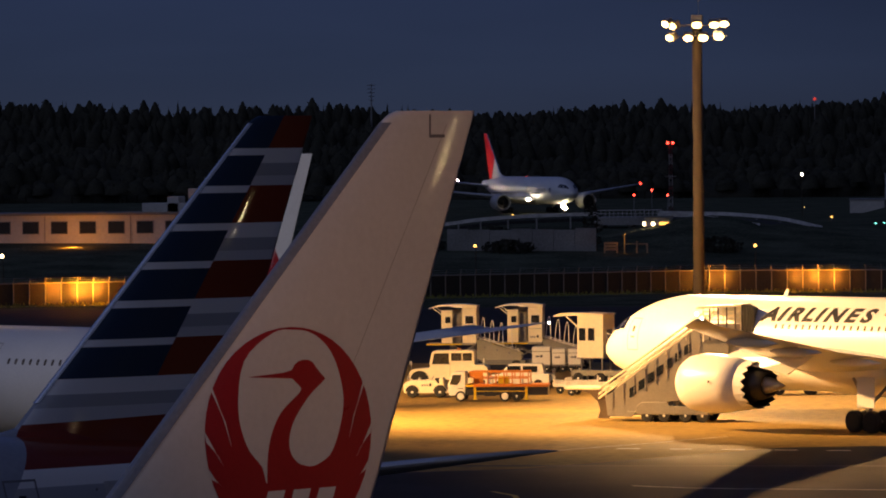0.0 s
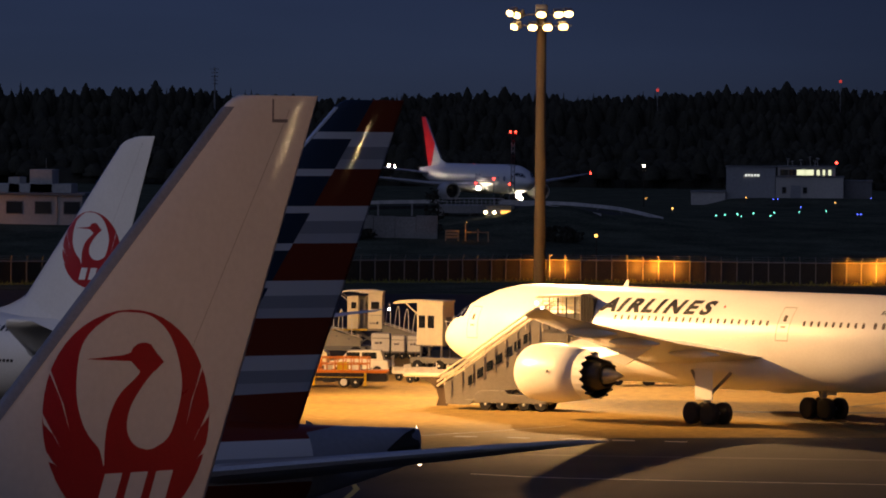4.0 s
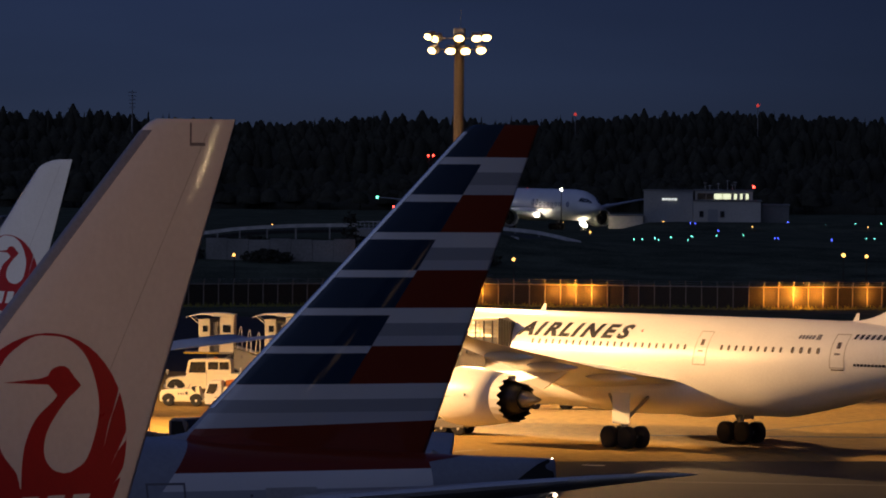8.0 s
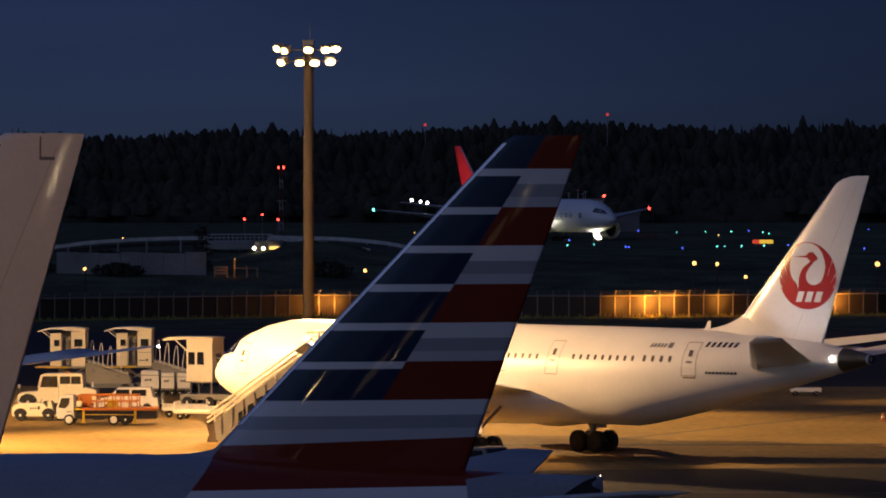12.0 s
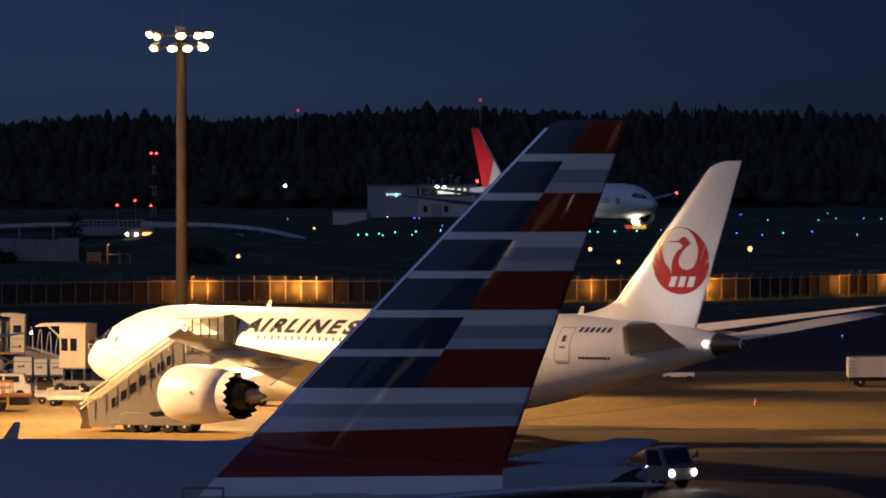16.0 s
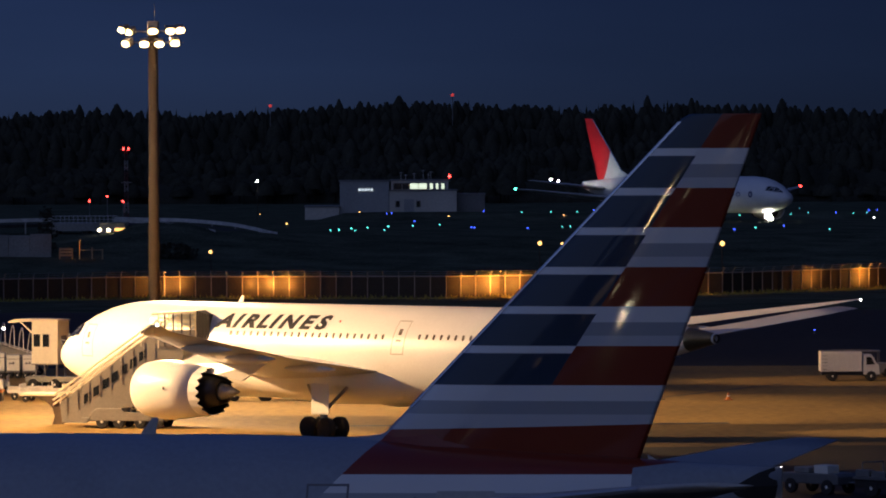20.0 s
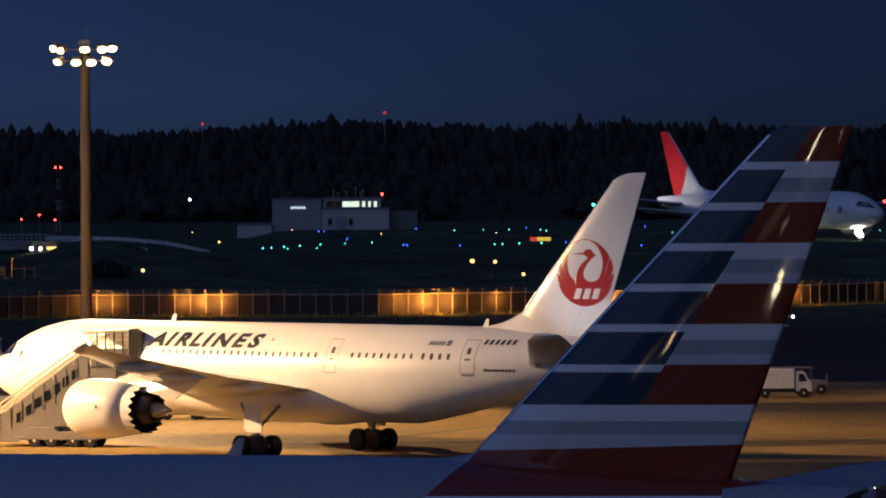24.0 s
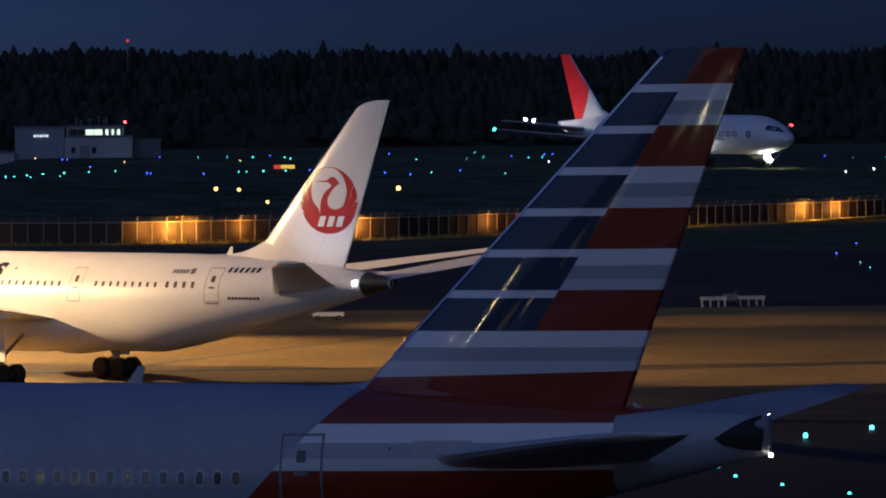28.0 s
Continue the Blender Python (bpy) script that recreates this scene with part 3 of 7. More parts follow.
def window_row(pl, root, x0, x1, step, zc, w=0.27, h=0.46, every=None, material=None):
    """Cabin windows, one plate each on one shared mesh."""
    ring = []
    for k in range(12):
        a = 2 * math.pi * k / 12
        ring.append((w / 2 * math.copysign(abs(math.cos(a)) ** 0.6, math.cos(a)), 0, h / 2 * math.copysign(abs(math.sin(a)) ** 0.6, math.sin(a))))
    me = bpy.data.meshes.new("cabin_window")
    back = [(x, 0.03, z) for x, y, z in ring]
    n = len(ring)
    me.from_pydata([(x * 0.92, -0.012, z * 0.92) for x, y, z in ring] + back, [], [tuple(range(n))] + [(i, i + n, (i + 1) % n + n, (i + 1) % n) for i in range(n)])
    me.materials.append(material or GLASS)
    rim = None
    if material is PALEPORT:
        rim = bpy.data.meshes.new("window_rim")
        rim.from_pydata([(x * g, d, z * g) for g, d in ((1.28, -0.002), (0.98, -0.010)) for x, y, z in ring], [], [(i, (i + 1) % n, (i + 1) % n + n, i + n) for i in range(n)])
        rim.materials.append(RIMGREY)
    x, k = x0, 0
    while x < x1:
        if every is None or every(k):
            p, q = pl.skin(x, zc - 0.2), pl.skin(x, zc + 0.2)
            ob = new("cabin_window", me)
            ob.parent = root
            lean = math.degrees(math.atan2(q.y - p.y, q.z - p.z))
            ob.matrix_basis = Matrix.Translation(pl.skin(x, zc, 0.004)) @ pose(0, 0, 0, -lean, 0, 0)
            if rim:
                edge = new("window_rim", rim)
                edge.parent = ob
        x += step
        k += 1


def lettering(pl, root, text, x0, x1, z0, z1, material, name, shear=0.25, bold=0.03):
    """Letters painted along the side, with the built-in typeface, each letter a part."""
    widths, meshes = [], []
    for ch in text:
        cu = bpy.data.curves.new("letter", "FONT")
        cu.body, cu.shear, cu.offset, cu.resolution_u, cu.fill_mode = ch, shear, bold, 3, "FRONT"
        tmp = new("letter_tmp", cu)
        me = bpy.data.meshes.new_from_object(tmp.evaluated_get(bpy.context.evaluated_depsgraph_get()))
        bpy.data.objects.remove(tmp)
        xs = [v.co.x for v in me.vertices]
        widths.append((min(xs), max(xs)))
        meshes.append(me)
    gap = 0.05
    total = sum(b - a for a, b in widths) + gap * (len(text) - 1)
    fx, cursor = (x1 - x0) / total, 0.0
    for (a, b), me in zip(widths, meshes):
        bm = bmesh.new()
        bm.from_mesh(me)
        for v in bm.verts:
            v.co = Vector((x0 + (cursor + v.co.x - a) * fx, 0, z0 + v.co.y / 0.70 * (z1 - z0)))
        for k in range(1, 4):
            bmesh.ops.bisect_plane(bm, geom=bm.verts[:] + bm.edges[:] + bm.faces[:], plane_co=(0, 0, z0 + (z1 - z0) * k / 4), plane_no=(0, 0, 1))
        bmesh.ops.triangulate(bm, faces=bm.faces)
        for v in bm.verts:
            v.co = pl.skin(v.co.x, v.co.z, 0.015)
        part(name, bm, material, root)
        cursor += b - a + gap


def wheel(bm_parent, at, r, w, root):
    bm = bmesh.new()
    turned(bm, [(-w / 2, r * 0.62), (-w / 2, r * 0.86), (-w * 0.34, r), (w * 0.34, r), (w / 2, r * 0.86), (w / 2, r * 0.62)], at, "y", 20)
    t = part("tyre", bm, TYRE, root)
    bm = bmesh.new()
    turned(bm, [(-w * 0.46, r * 0.2), (-w * 0.42, r * 0.55), (-w * 0.49, r * 0.62), (w * 0.49, r * 0.62), (w * 0.42, r * 0.55), (w * 0.46, r * 0.2)], at, "y", 16)
    part("wheel_hub", bm, GEARGREY, t)


def airliner(name, pl, m, label, skin, wing_skin, fin_skin, group="", tail_only=False, chevrons=True):
    root = thing(name, m, label, "airplane", group)
    X0 = pl.x0
    # fuselage
    st = [0.0, 0.12, 0.35, 0.7, 1.2, 1.9, 2.8, 4.0, 5.4, 7.0, pl.nose_len]
    st += list(np.linspace(pl.nose_len + 3, pl.tail_at, 7)) + list(np.linspace(pl.tail_at, pl.L, 22))[1:]
    bm = bmesh.new()
    rings = []
    for s in st:
        top, bot, w = pl.section(s)
        c, h = (top + bot) / 2, max(0.03, (top - bot) / 2)
        w = max(0.03, w)
        rings.append([(s - X0, w * math.cos(2 * math.pi * k / 48), c + h * math.sin(2 * math.pi * k / 48)) for k in range(48)])
    loft(bm, rings)
    fus = part("fuselage", bm, skin, root, smooth=True)
    # belly fairing
    bm = bmesh.new()
    wx = pl.wing[0][1]
    rings = []
    for k in range(13):
        u = k / 12
        b = math.sin(math.pi * u) ** 0.5
        rings.append([(wx - 2 + u * (pl.wing[0][2] + 6) - X0, (pl.R * 0.6 + 0.45 * b * pl.R) * math.cos(a_), pl.zc - pl.R * 0.42 + (0.35 + 0.66 * b) * pl.R * 0.62 * math.sin(a_) * 1.05)
                      for a_ in [2 * math.pi * j / 24 for j in range(24)]])
    loft(bm, rings)
    part("belly_fairing", bm, skin, root, smooth=True)
    # fin
    f = pl.fin
    bm = bmesh.new()
    rings = []
    for z in [f["zbase"] - 0.6] + list(np.linspace(f["zbase"], f["ztop"] - f["round"], 9)) + [f["ztop"] - f["round"] * (1 - q) for q in (0.35, 0.7, 0.92, 1.0)]:
        u = f["ztop"] - z
        le, te = -f["le"] * u, f["tip"] - f["te"] * u
        if u < f["round"]:
            q = 1 - u / f["round"]
            le = le + (1 - math.sqrt(1 - q * q * 0.98)) * f["tip"] * (0.6 if f["round"] > 0.4 else 0.1)
        rings.append([(le + a, b, z) for a, b in foil(te - le, 0.098, 12)])
    loft(bm, rings)
    fin = part("fin", bm, fin_skin, root, smooth=True)
    # polished leading edge; on the near fin a blue-grey band paints the sky's reflection
    near_fin = fin_skin is PAINT and pl is B777
    lew = 0.24 if near_fin else 0.13
    bm = bmesh.new()
    rings = []
    for k in range(9):
        z = f["zbase"] + 1.6 + (f["ztop"] - f["round"] - f["zbase"] - 1.6) * k / 8
        le = -f["le"] * (f["ztop"] - z)
        rings.append([(le - 0.02 + lew * abs(q) ** 1.6, 0.012 * math.copysign(1, q) * (q != 0) + math.copysign(pl.fin_half(le + lew * abs(q) ** 1.6, z), q) * (q != 0), z) for q in (-1, -0.6, -0.3, 0, 0.3, 0.6, 1)])
    loft(bm, rings, close=False)
    part("fin_leading_edge", bm, LEADGREY if near_fin else BARE, fin)
    # dorsal fillet
    bm = bmesh.new()
    u = f["ztop"] - f["zbase"]
    xb = -f["le"] * u
    rings = []
    for k in range(9):
        q = k / 8
        x = xb - f["fillet"] * (1 - q) + 2.2 * q
        top, bot, w = pl.section(x + X0)
        hh = 0.02 + f.get("rise", 0.15 + f["fillet"] * 0.55) * q ** 2.2
        ww = 0.25 + 0.25 * q
        rings.append([(x, ww * c_, top - 0.25 + (hh + 0.25) * s_) for c_, s_ in ((-1.4, 0), (-0.9, 0.35), (-0.4, 0.8), (0, 1), (0.4, 0.8), (0.9, 0.35), (1.4, 0))])
    x, hh = xb + 5.2, f.get("rise", 0.15 + f["fillet"] * 0.55)
    rings.append([(x, 0.06 * c_, top - 0.25 + (hh + 0.25) * s_) for c_, s_ in ((-1.4, 0), (-0.9, 0.35), (-0.4, 0.8), (0, 1), (0.4, 0.8), (0.9, 0.35), (1.4, 0))])
    loft(bm, rings, close=False)
    part("dorsal_fillet", bm, fin_skin, fin, smooth=True)
    # rudder joint and hinge line
    for q, w_ in (((0.70, 0.02),) if fin_skin is not STRIPES else ()):
        verts = []
        for k in range(9):
            z = f["zbase"] + 0.2 + (f["ztop"] - 0.5 - f["zbase"]) * k / 8
            u = f["ztop"] - z
            le, te = -f["le"] * u, f["tip"] - f["te"] * u
            x = le + q * (te - le)
            verts += [(x, -pl.fin_half(x, z) - 0.006, z), (x + w_, -pl.fin_half(x + w_, z) - 0.006, z)]
        put("rudder_joint", verts, [(2 * k, 2 * k + 1, 2 * k + 3, 2 * k + 2) for k in range(8)], SEAM, fin)
    # tailplanes
    s = pl.stab
    for side in (-1, 1):
        bm = bmesh.new()
        rings = []
        for k in range(7):
            q = k / 6
            y = s["y0"] + (s["y1"] - s["y0"]) * q
            le = s["x0"] + s["sweep"] * (y - s["y0"])
            c = s["c0"] + (s["c1"] - s["c0"]) * q
            if k == 6:
                le, c = le + 0.5, c - 0.55
            z = s["z0"] + (s["z1"] - s["z0"]) * q
            rings.append([(le + a, side * y, z + b + s.get("pitch", 0) * (1 - q) * a) for a, b in foil(c, 0.10, 9)])
        loft(bm, rings)
        st_ = part("tailplane", bm, wing_skin, root, smooth=True)
        bm = bmesh.new()
        rings = []
        for k in range(6):
            q = k / 6
            y = s["y0"] + (s["y1"] - s["y0"]) * q + (0.6 if k == 0 else 0)
            le = s["x0"] + s["sweep"] * (y - s["y0"])
            c = s["c0"] + (s["c1"] - s["c0"]) * q
            z = s["z0"] + (s["z1"] - s["z0"]) * q
            ring = foil(c, 0.10, 9)
            rings.append([(le + a * 1.0 - 0.012, side * y, z + b * 1.03) for a, b in ring[2::-1] + ring[:-3:-1]])
        loft(bm, rings, close=False)
        part("tailplane_leading_edge", bm, RIMGREY, st_)
    # wings
    for side in (-1, 1):
        bm = bmesh.new()
        rings = []
        ws = pl.wing
        for a, b in zip(ws, ws[1:]):
            for k in range(4):
                q = k / 4
                rings.append([a[i] + (b[i] - a[i]) * q for i in range(5)])
        rings.append(ws[-1])
        tilt = 0.02 if pl.late else 0.036
        loft(bm, [[(le + a - X0, side * y, z + b - (tilt - (0.055 * y / ws[-1][0] if pl.late else 0)) * a) for a, b in foil(c, tc, 10)] for y, le, c, z, tc in rings])
        w_ = part("wing", bm, wing_skin, root, smooth=True)
        for y in (7.6, 14.5, 20.5):
            le = np.interp(y, [q[0] for q in ws], [q[1] for q in ws])
            c = np.interp(y, [q[0] for q in ws], [q[2] for q in ws])
            z = np.interp(y, [q[0] for q in ws], [q[3] for q in ws])
            bm = bmesh.new()
            turned(bm, [(0, 0.02), (0.6, 0.2), (1.8, 0.30), (3.2, 0.22), (4.4, 0.03)], (le + c - 3.2 - X0, side * y, z - 0.02 * c - (0.25 if pl.late else 0.08)), "x", 10)
            part("flap_track_fairing", bm, wing_skin, w_, smooth=True)
        # engine
        ex, ey, ez, er, el = pl.engine
        bm = bmesh.new()
        o = [(-0.02, er * 0.80), (-0.22, er * 0.88), (0.1, er * 0.97), (1.0, er * 1.04), (2.2, er * 1.05), (3.4, er * 0.98), (el * 0.8, er * 0.86), (el * 0.8, er * 0.82), (3.0, er * 0.80), (1.2, er * 0.8)]
        rings = []
        for u, r in o:
            rings.append([(ex - 2.4 + u - X0, side * ey + r * math.cos(2 * math.pi * k / 36), ez + r * math.sin(2 * math.pi * k / 36)) for k in range(36)])
        loft(bm, rings, caps=False)
        eng = part("engine_nacelle", bm, skin if skin is PAINT else wing_skin, root, smooth=True)
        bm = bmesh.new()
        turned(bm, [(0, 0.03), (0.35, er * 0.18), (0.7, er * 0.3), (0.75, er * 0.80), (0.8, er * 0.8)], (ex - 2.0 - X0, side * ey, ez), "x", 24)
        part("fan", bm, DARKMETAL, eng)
        verts = [(ex - 2.4 + 3.0 + a_ - X0, side * ey - er * 1.035 * math.cos(0.05 + b_), ez + er * 1.035 * math.sin(0.05 + b_)) for a_, b_ in ((0, 0), (0.16, 0), (0.16, 0.1), (0, 0.1))]
        put("vent_hatch", verts, [(0, 1, 2, 3)], BLACK, eng)
        # chevron nozzle, exhaust sleeve and plug
        bm = bmesh.new()
        n = 36
        rings = []
        for k in range(4):
            rings.append([])
        xe = ex - 2.4 + el * 0.8 - X0
        for k in range(n):
            a = 2 * math.pi * k / n
            tooth = 0.36 if (k % 2 == 0 and chevrons) else 0.0
            for ring, (u, r) in zip(rings, ((-0.12, er * 0.872), (0.45 + tooth, er * 0.83), (0.43 + tooth, er * 0.80), (-0.3, er * 0.70))):
                ring.append((xe + u, side * ey + r * math.cos(a), ez + r * math.sin(a)))
        loft(bm, rings[:2], caps=False)
        part("chevron_nozzle", bm, skin if skin is PAINT else DARKMETAL, eng)
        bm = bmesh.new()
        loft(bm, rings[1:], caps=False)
        part("nozzle_lining", bm, DARKMETAL, eng, "near-black lining")
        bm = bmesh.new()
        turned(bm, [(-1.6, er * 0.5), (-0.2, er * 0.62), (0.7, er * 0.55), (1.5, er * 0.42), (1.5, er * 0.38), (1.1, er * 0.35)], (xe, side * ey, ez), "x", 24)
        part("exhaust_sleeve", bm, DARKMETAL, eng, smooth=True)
        bm = bmesh.new()
        turned(bm, [(1.0, er * 0.32), (1.6, er * 0.28), (2.4, er * 0.13), (2.9, 0.03)], (xe, side * ey, ez), "x", 20)
        part("exhaust_plug", bm, GEARGREY, eng, smooth=True)
        # pylon: a deep fairing from the nacelle's crown back under the wing
        zw = np.interp(ey, [q[0] for q in ws], [q[3] for q in ws])
        xn = ex - 2.4 - X0
        prof = [(xn + 2.2, ez + er * 0.9), (xn + 4.2, zw + 0.05), (xn + el + 4.2, zw - 0.25), (xn + el + 1.9, ez + er * 0.40), (xn + el - 0.2, ez + er * 0.60)]
        bm = bmesh.new()
        loft(bm, [[(a_, side * ey + q * w_, b_) for (a_, b_), w_ in zip(prof, (0.05, 0.10, 0.06, 0.08, 0.28))] for q in (-1, 1)])
        part("engine_pylon", bm, wing_skin, root)
        # main gear
        gx = pl.gear[1] - X0
        gy, gr = side * pl.gear[2], 0.66
        bm = bmesh.new()
        tube(bm, (gx, gy, 0.75), (gx, gy, 3.0), 0.17, 0.2, 14)
        tube(bm, (gx, gy, 1.0), (gx - 1.4, gy, 3.2), 0.09)
        tube(bm, (gx, gy, 1.6), (gx, gy - side * 1.9, 3.0), 0.10)
        na = pl.gear[3]
        ax = [(-0.75 + 1.5 * k / (na - 1)) * (1 if na == 2 else 1.9) for k in range(na)]
        tube(bm, (gx + ax[0], gy, gr), (gx + ax[-1], gy, gr), 0.13)
        for a in ax:
            tube(bm, (gx + a, gy - 0.6, gr), (gx + a, gy + 0.6, gr), 0.09)
        g = part("main_gear", bm, GEARGREY, root)
        for a in ax:
            for q in (-0.56, 0.56):
                wheel(bm, (gx + a, gy + q, gr), gr, 0.50, g)
        bm = bmesh.new()
        box(bm, gx - 0.75, gx + 0.75, gy + side * 0.30, gy + side * 0.36, 1.45, 3.3, 0.02, None)
        part("gear_door", bm, skin if skin is not STRIPES else wing_skin, root)
    # nose gear
    gx = pl.gear[0] - X0
    bm = bmesh.new()
    tube(bm, (gx, 0, 0.5), (gx, 0, 2.4), 0.12)
    tube(bm, (gx, 0, 1.2), (gx - 1.2, 0, 2.4), 0.06)
    nz = 0.72 if pl.late else 0.5
    tube(bm, (gx, -0.4, nz), (gx, 0.4, nz), 0.07)
    g = part("nose_gear", bm, GEARGREY, root)
    for q in (-0.36, 0.36):
        wheel(bm, (gx, q, nz), 0.5, 0.32, g)
    # cockpit glass: a wrapped band of four panes on each side
    for side in (-1, 1):
        for k in range(4):
            a_, b_ = 1.05 + 0.72 * k, 1.05 + 0.72 * (k + 1) - 0.07
            low, high = 0.42 + 0.10 * k, 1.02 + 0.13 * k
            verts = [pl.skin(s_ - X0, min(pl.zc + h_, pl.section(s_)[0] - 0.12), 0.05, side) for h_ in (low, high) for s_ in (a_, (a_ + b_) / 2, b_)]
            put("cockpit_window", verts, [(0, 1, 4, 3), (1, 2, 5, 4)], GLASS, root)
    return root


def nav_light(root, at, material, r, name="navigation_light"):
    bm = bmesh.new()
    ball(bm, at, r, 10)
    return part(name, bm, material, root)


def at_fin(X, Y, turn, dz=0.0, tail_up=0.0, gear=25.0):
    """A jet by the place of its fin and its heading, leaning nose-down about its main gear."""
    return pose(X, Y, dz + gear * math.sin(radians(tail_up)), 0, -tail_up, -turn)


# the striped jet that is pushed back
striped = airliner("pushed_back_airliner", B777, at_fin(4.65, 169.3, 8.7), "silver-grey wide-body airliner with a red, white and blue striped tail", STRIPES, WINGGREY, STRIPES, chevrons=False)
# near parked jet: only its fin rises into view
near_jet = airliner("parked_airliner", B777, at_fin(-12.37, 107.4, -46.0, -0.31), "white wide-body airliner with a red crane emblem on its fin", PAINT, WINGGREY, PAINT, "white parked airliners", chevrons=False)
crane_mark(B777, near_jet, -2.955, 11.54, 2.31, 2.32)


def rudder_notch(j, pl):
    """The dark gap round the rudder's balance horn at the fin's top."""
    for x0, x1, z0, z1 in ((1.02, 1.48, 17.80, 17.87), (1.02, 1.07, 17.87, 18.3)):
        verts = [(x, -pl.fin_half(x, z) - 0.008, z) for x, z in ((x0, z0), (x1, z0), (x1, z1), (x0, z1))]
        put("rudder_gap", verts, [(0, 1, 2, 3)], GREYMARK, j)


rudder_notch(near_jet, B777)
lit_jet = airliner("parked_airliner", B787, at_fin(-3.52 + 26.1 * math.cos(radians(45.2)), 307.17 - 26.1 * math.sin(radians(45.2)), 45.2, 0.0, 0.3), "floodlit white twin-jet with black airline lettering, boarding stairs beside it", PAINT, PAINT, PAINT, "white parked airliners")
far_jet = airliner("parked_airliner", FAR787, at_fin(-53.75 + 26.1 * math.cos(radians(41.06)), 267.55 - 26.1 * math.sin(radians(41.06)), 41.06, 0.12, 0.3), "white twin-jet in blue dusk shade with a red crane emblem", PAINT, PAINT, PAINT, "white parked airliners")
for j in (lit_jet, far_jet):
    crane_mark(B787, j, -2.45, 11.05, 2.1, 1.93)
taxi_jet = airliner("taxiing_airliner", TWINJET, pose(0, 900, 4.5, 0, 0, 120), "white wide-body airliner with a red arc tail, lights on", PAINT_E, WINGGREY, ARC, chevrons=False)


def livery_marks(j, pl):
    """Doors, windows, lettering and small marks of a parked twin-jet, by metres from the nose."""
    X = pl.x0
    window_row(pl, j, 18.6 - X, 32.2 - X, 0.61, 6.08, 0.2, 0.36, material=BROWNPORT)
    window_row(pl, j, 35.1 - X, 40.3 - X, 0.61, 6.13, 0.2, 0.36, material=BROWNPORT)
    window_row(pl, j, 40.9 - X, 43.0 - X, 0.65, 6.15, 0.24, 0.42, material=BROWNPORT)
    cabin_door(pl, j, 32.95 - X, 33.9 - X, 5.11, 6.98, PAINT)
    cabin_door(pl, j, 43.85 - X, 44.8 - X, 5.23, 7.08, PAINT)
    cabin_door(pl, j, 4.6 - X, 5.7 - X, 4.43, 6.33, PAINT)
    for k in range(6):
        side_patch(pl, j, "registration_bar", 45.15 + 0.41 * k - X, 45.37 + 0.41 * k - X, 6.87, 7.15, BLACK, 0.016, slant=0.25)
    for k in range(9):
        side_patch(pl, j, "type_mark_bar", 45.5 + 0.25 * k - X, 45.68 + 0.25 * k - X, 5.33, 5.47, BLACK, 0.016, slant=0.25)
    for k in range(5):
        side_patch(pl, j, "partner_mark_bar", 41.0 + 0.26 * k - X, 41.18 + 0.26 * k - X, 6.79, 7.01, GREYMARK, 0.016, slant=0.2)
    side_patch(pl, j, "partner_mark_disc", 42.4 - X, 42.75 - X, 6.77, 7.07, GREYMARK, 0.016)
    side_patch(pl, j, "sun_dot", 27.75 - X, 27.9 - X, 6.85, 6.99, BRIGHTRED, 0.016)
    side_patch(pl, j, "sill_plate", 43.9 - X, 44.8 - X, 5.05, 5.11, BARE, 0.016)
    for s_, h_ in ((14.0, 0.0), (16.7, 0.42), (43.6, 0.5), (45.0, 0.32)):
        if h_:
            top = pl.section(s_)[0]
            bm = bmesh.new()
            loft(bm, [[(s_ - X - 0.35, -0.03, top - 0.05), (s_ - X + 0.15, -0.03, top - 0.05), (s_ - X + 0.15, 0.03, top - 0.05), (s_ - X - 0.35, 0.03, top - 0.05)],
                      [(s_ - X + 0.02, -0.015, top + h_), (s_ - X + 0.2, -0.015, top + h_), (s_ - X + 0.2, 0.015, top + h_), (s_ - X + 0.02, 0.015, top + h_)]])
            part("blade_antenna", bm, PAINT, j)
    bm = bmesh.new()
    turned(bm, [(pl.L - X - 0.2, 0.27), (pl.L - X + 0.12, 0.24), (pl.L - X + 0.12, 0.18), (pl.L - X - 0.2, 0.16)], (0, 0, 6.35), "x", 20)
    part("tail_exhaust", bm, DARKMETAL, j)
    bm = bmesh.new()
    rings = []
    for s_ in np.linspace(54.4, 56.2, 7):
        top, bot, w = pl.section(s_)
        c, h = (top + bot) / 2, (top - bot) / 2
        rings.append([(s_ - X, (w + 0.012) * math.cos(a_), c + (h + 0.012) * math.sin(a_)) for a_ in [2 * math.pi * q / 32 for q in range(32)]])
    loft(bm, rings, caps=False)
    part("tail_cone_cap", bm, DARKCONE, j, "dark unpainted tail cone", smooth=True)
    nav_light(j, pl.skin(54.1 - X, 6.35, 0.05), WHITELAMP, 0.15, "tail_light")
    w = pl.wing[-1]
    for side in (-1, 1):
        nav_light(j, (w[1] - X + 0.45, side * w[0], w[3]), WHITELAMP, 0.075, "wingtip_light")


livery_marks(lit_jet, B787)
livery_marks(far_jet, FAR787)
lettering(B787, lit_jet, "AIRLINES", 16.85 - B787.x0, 27.0 - B787.x0, 6.45, 7.21, BLACK, "letter", bold=0.05)


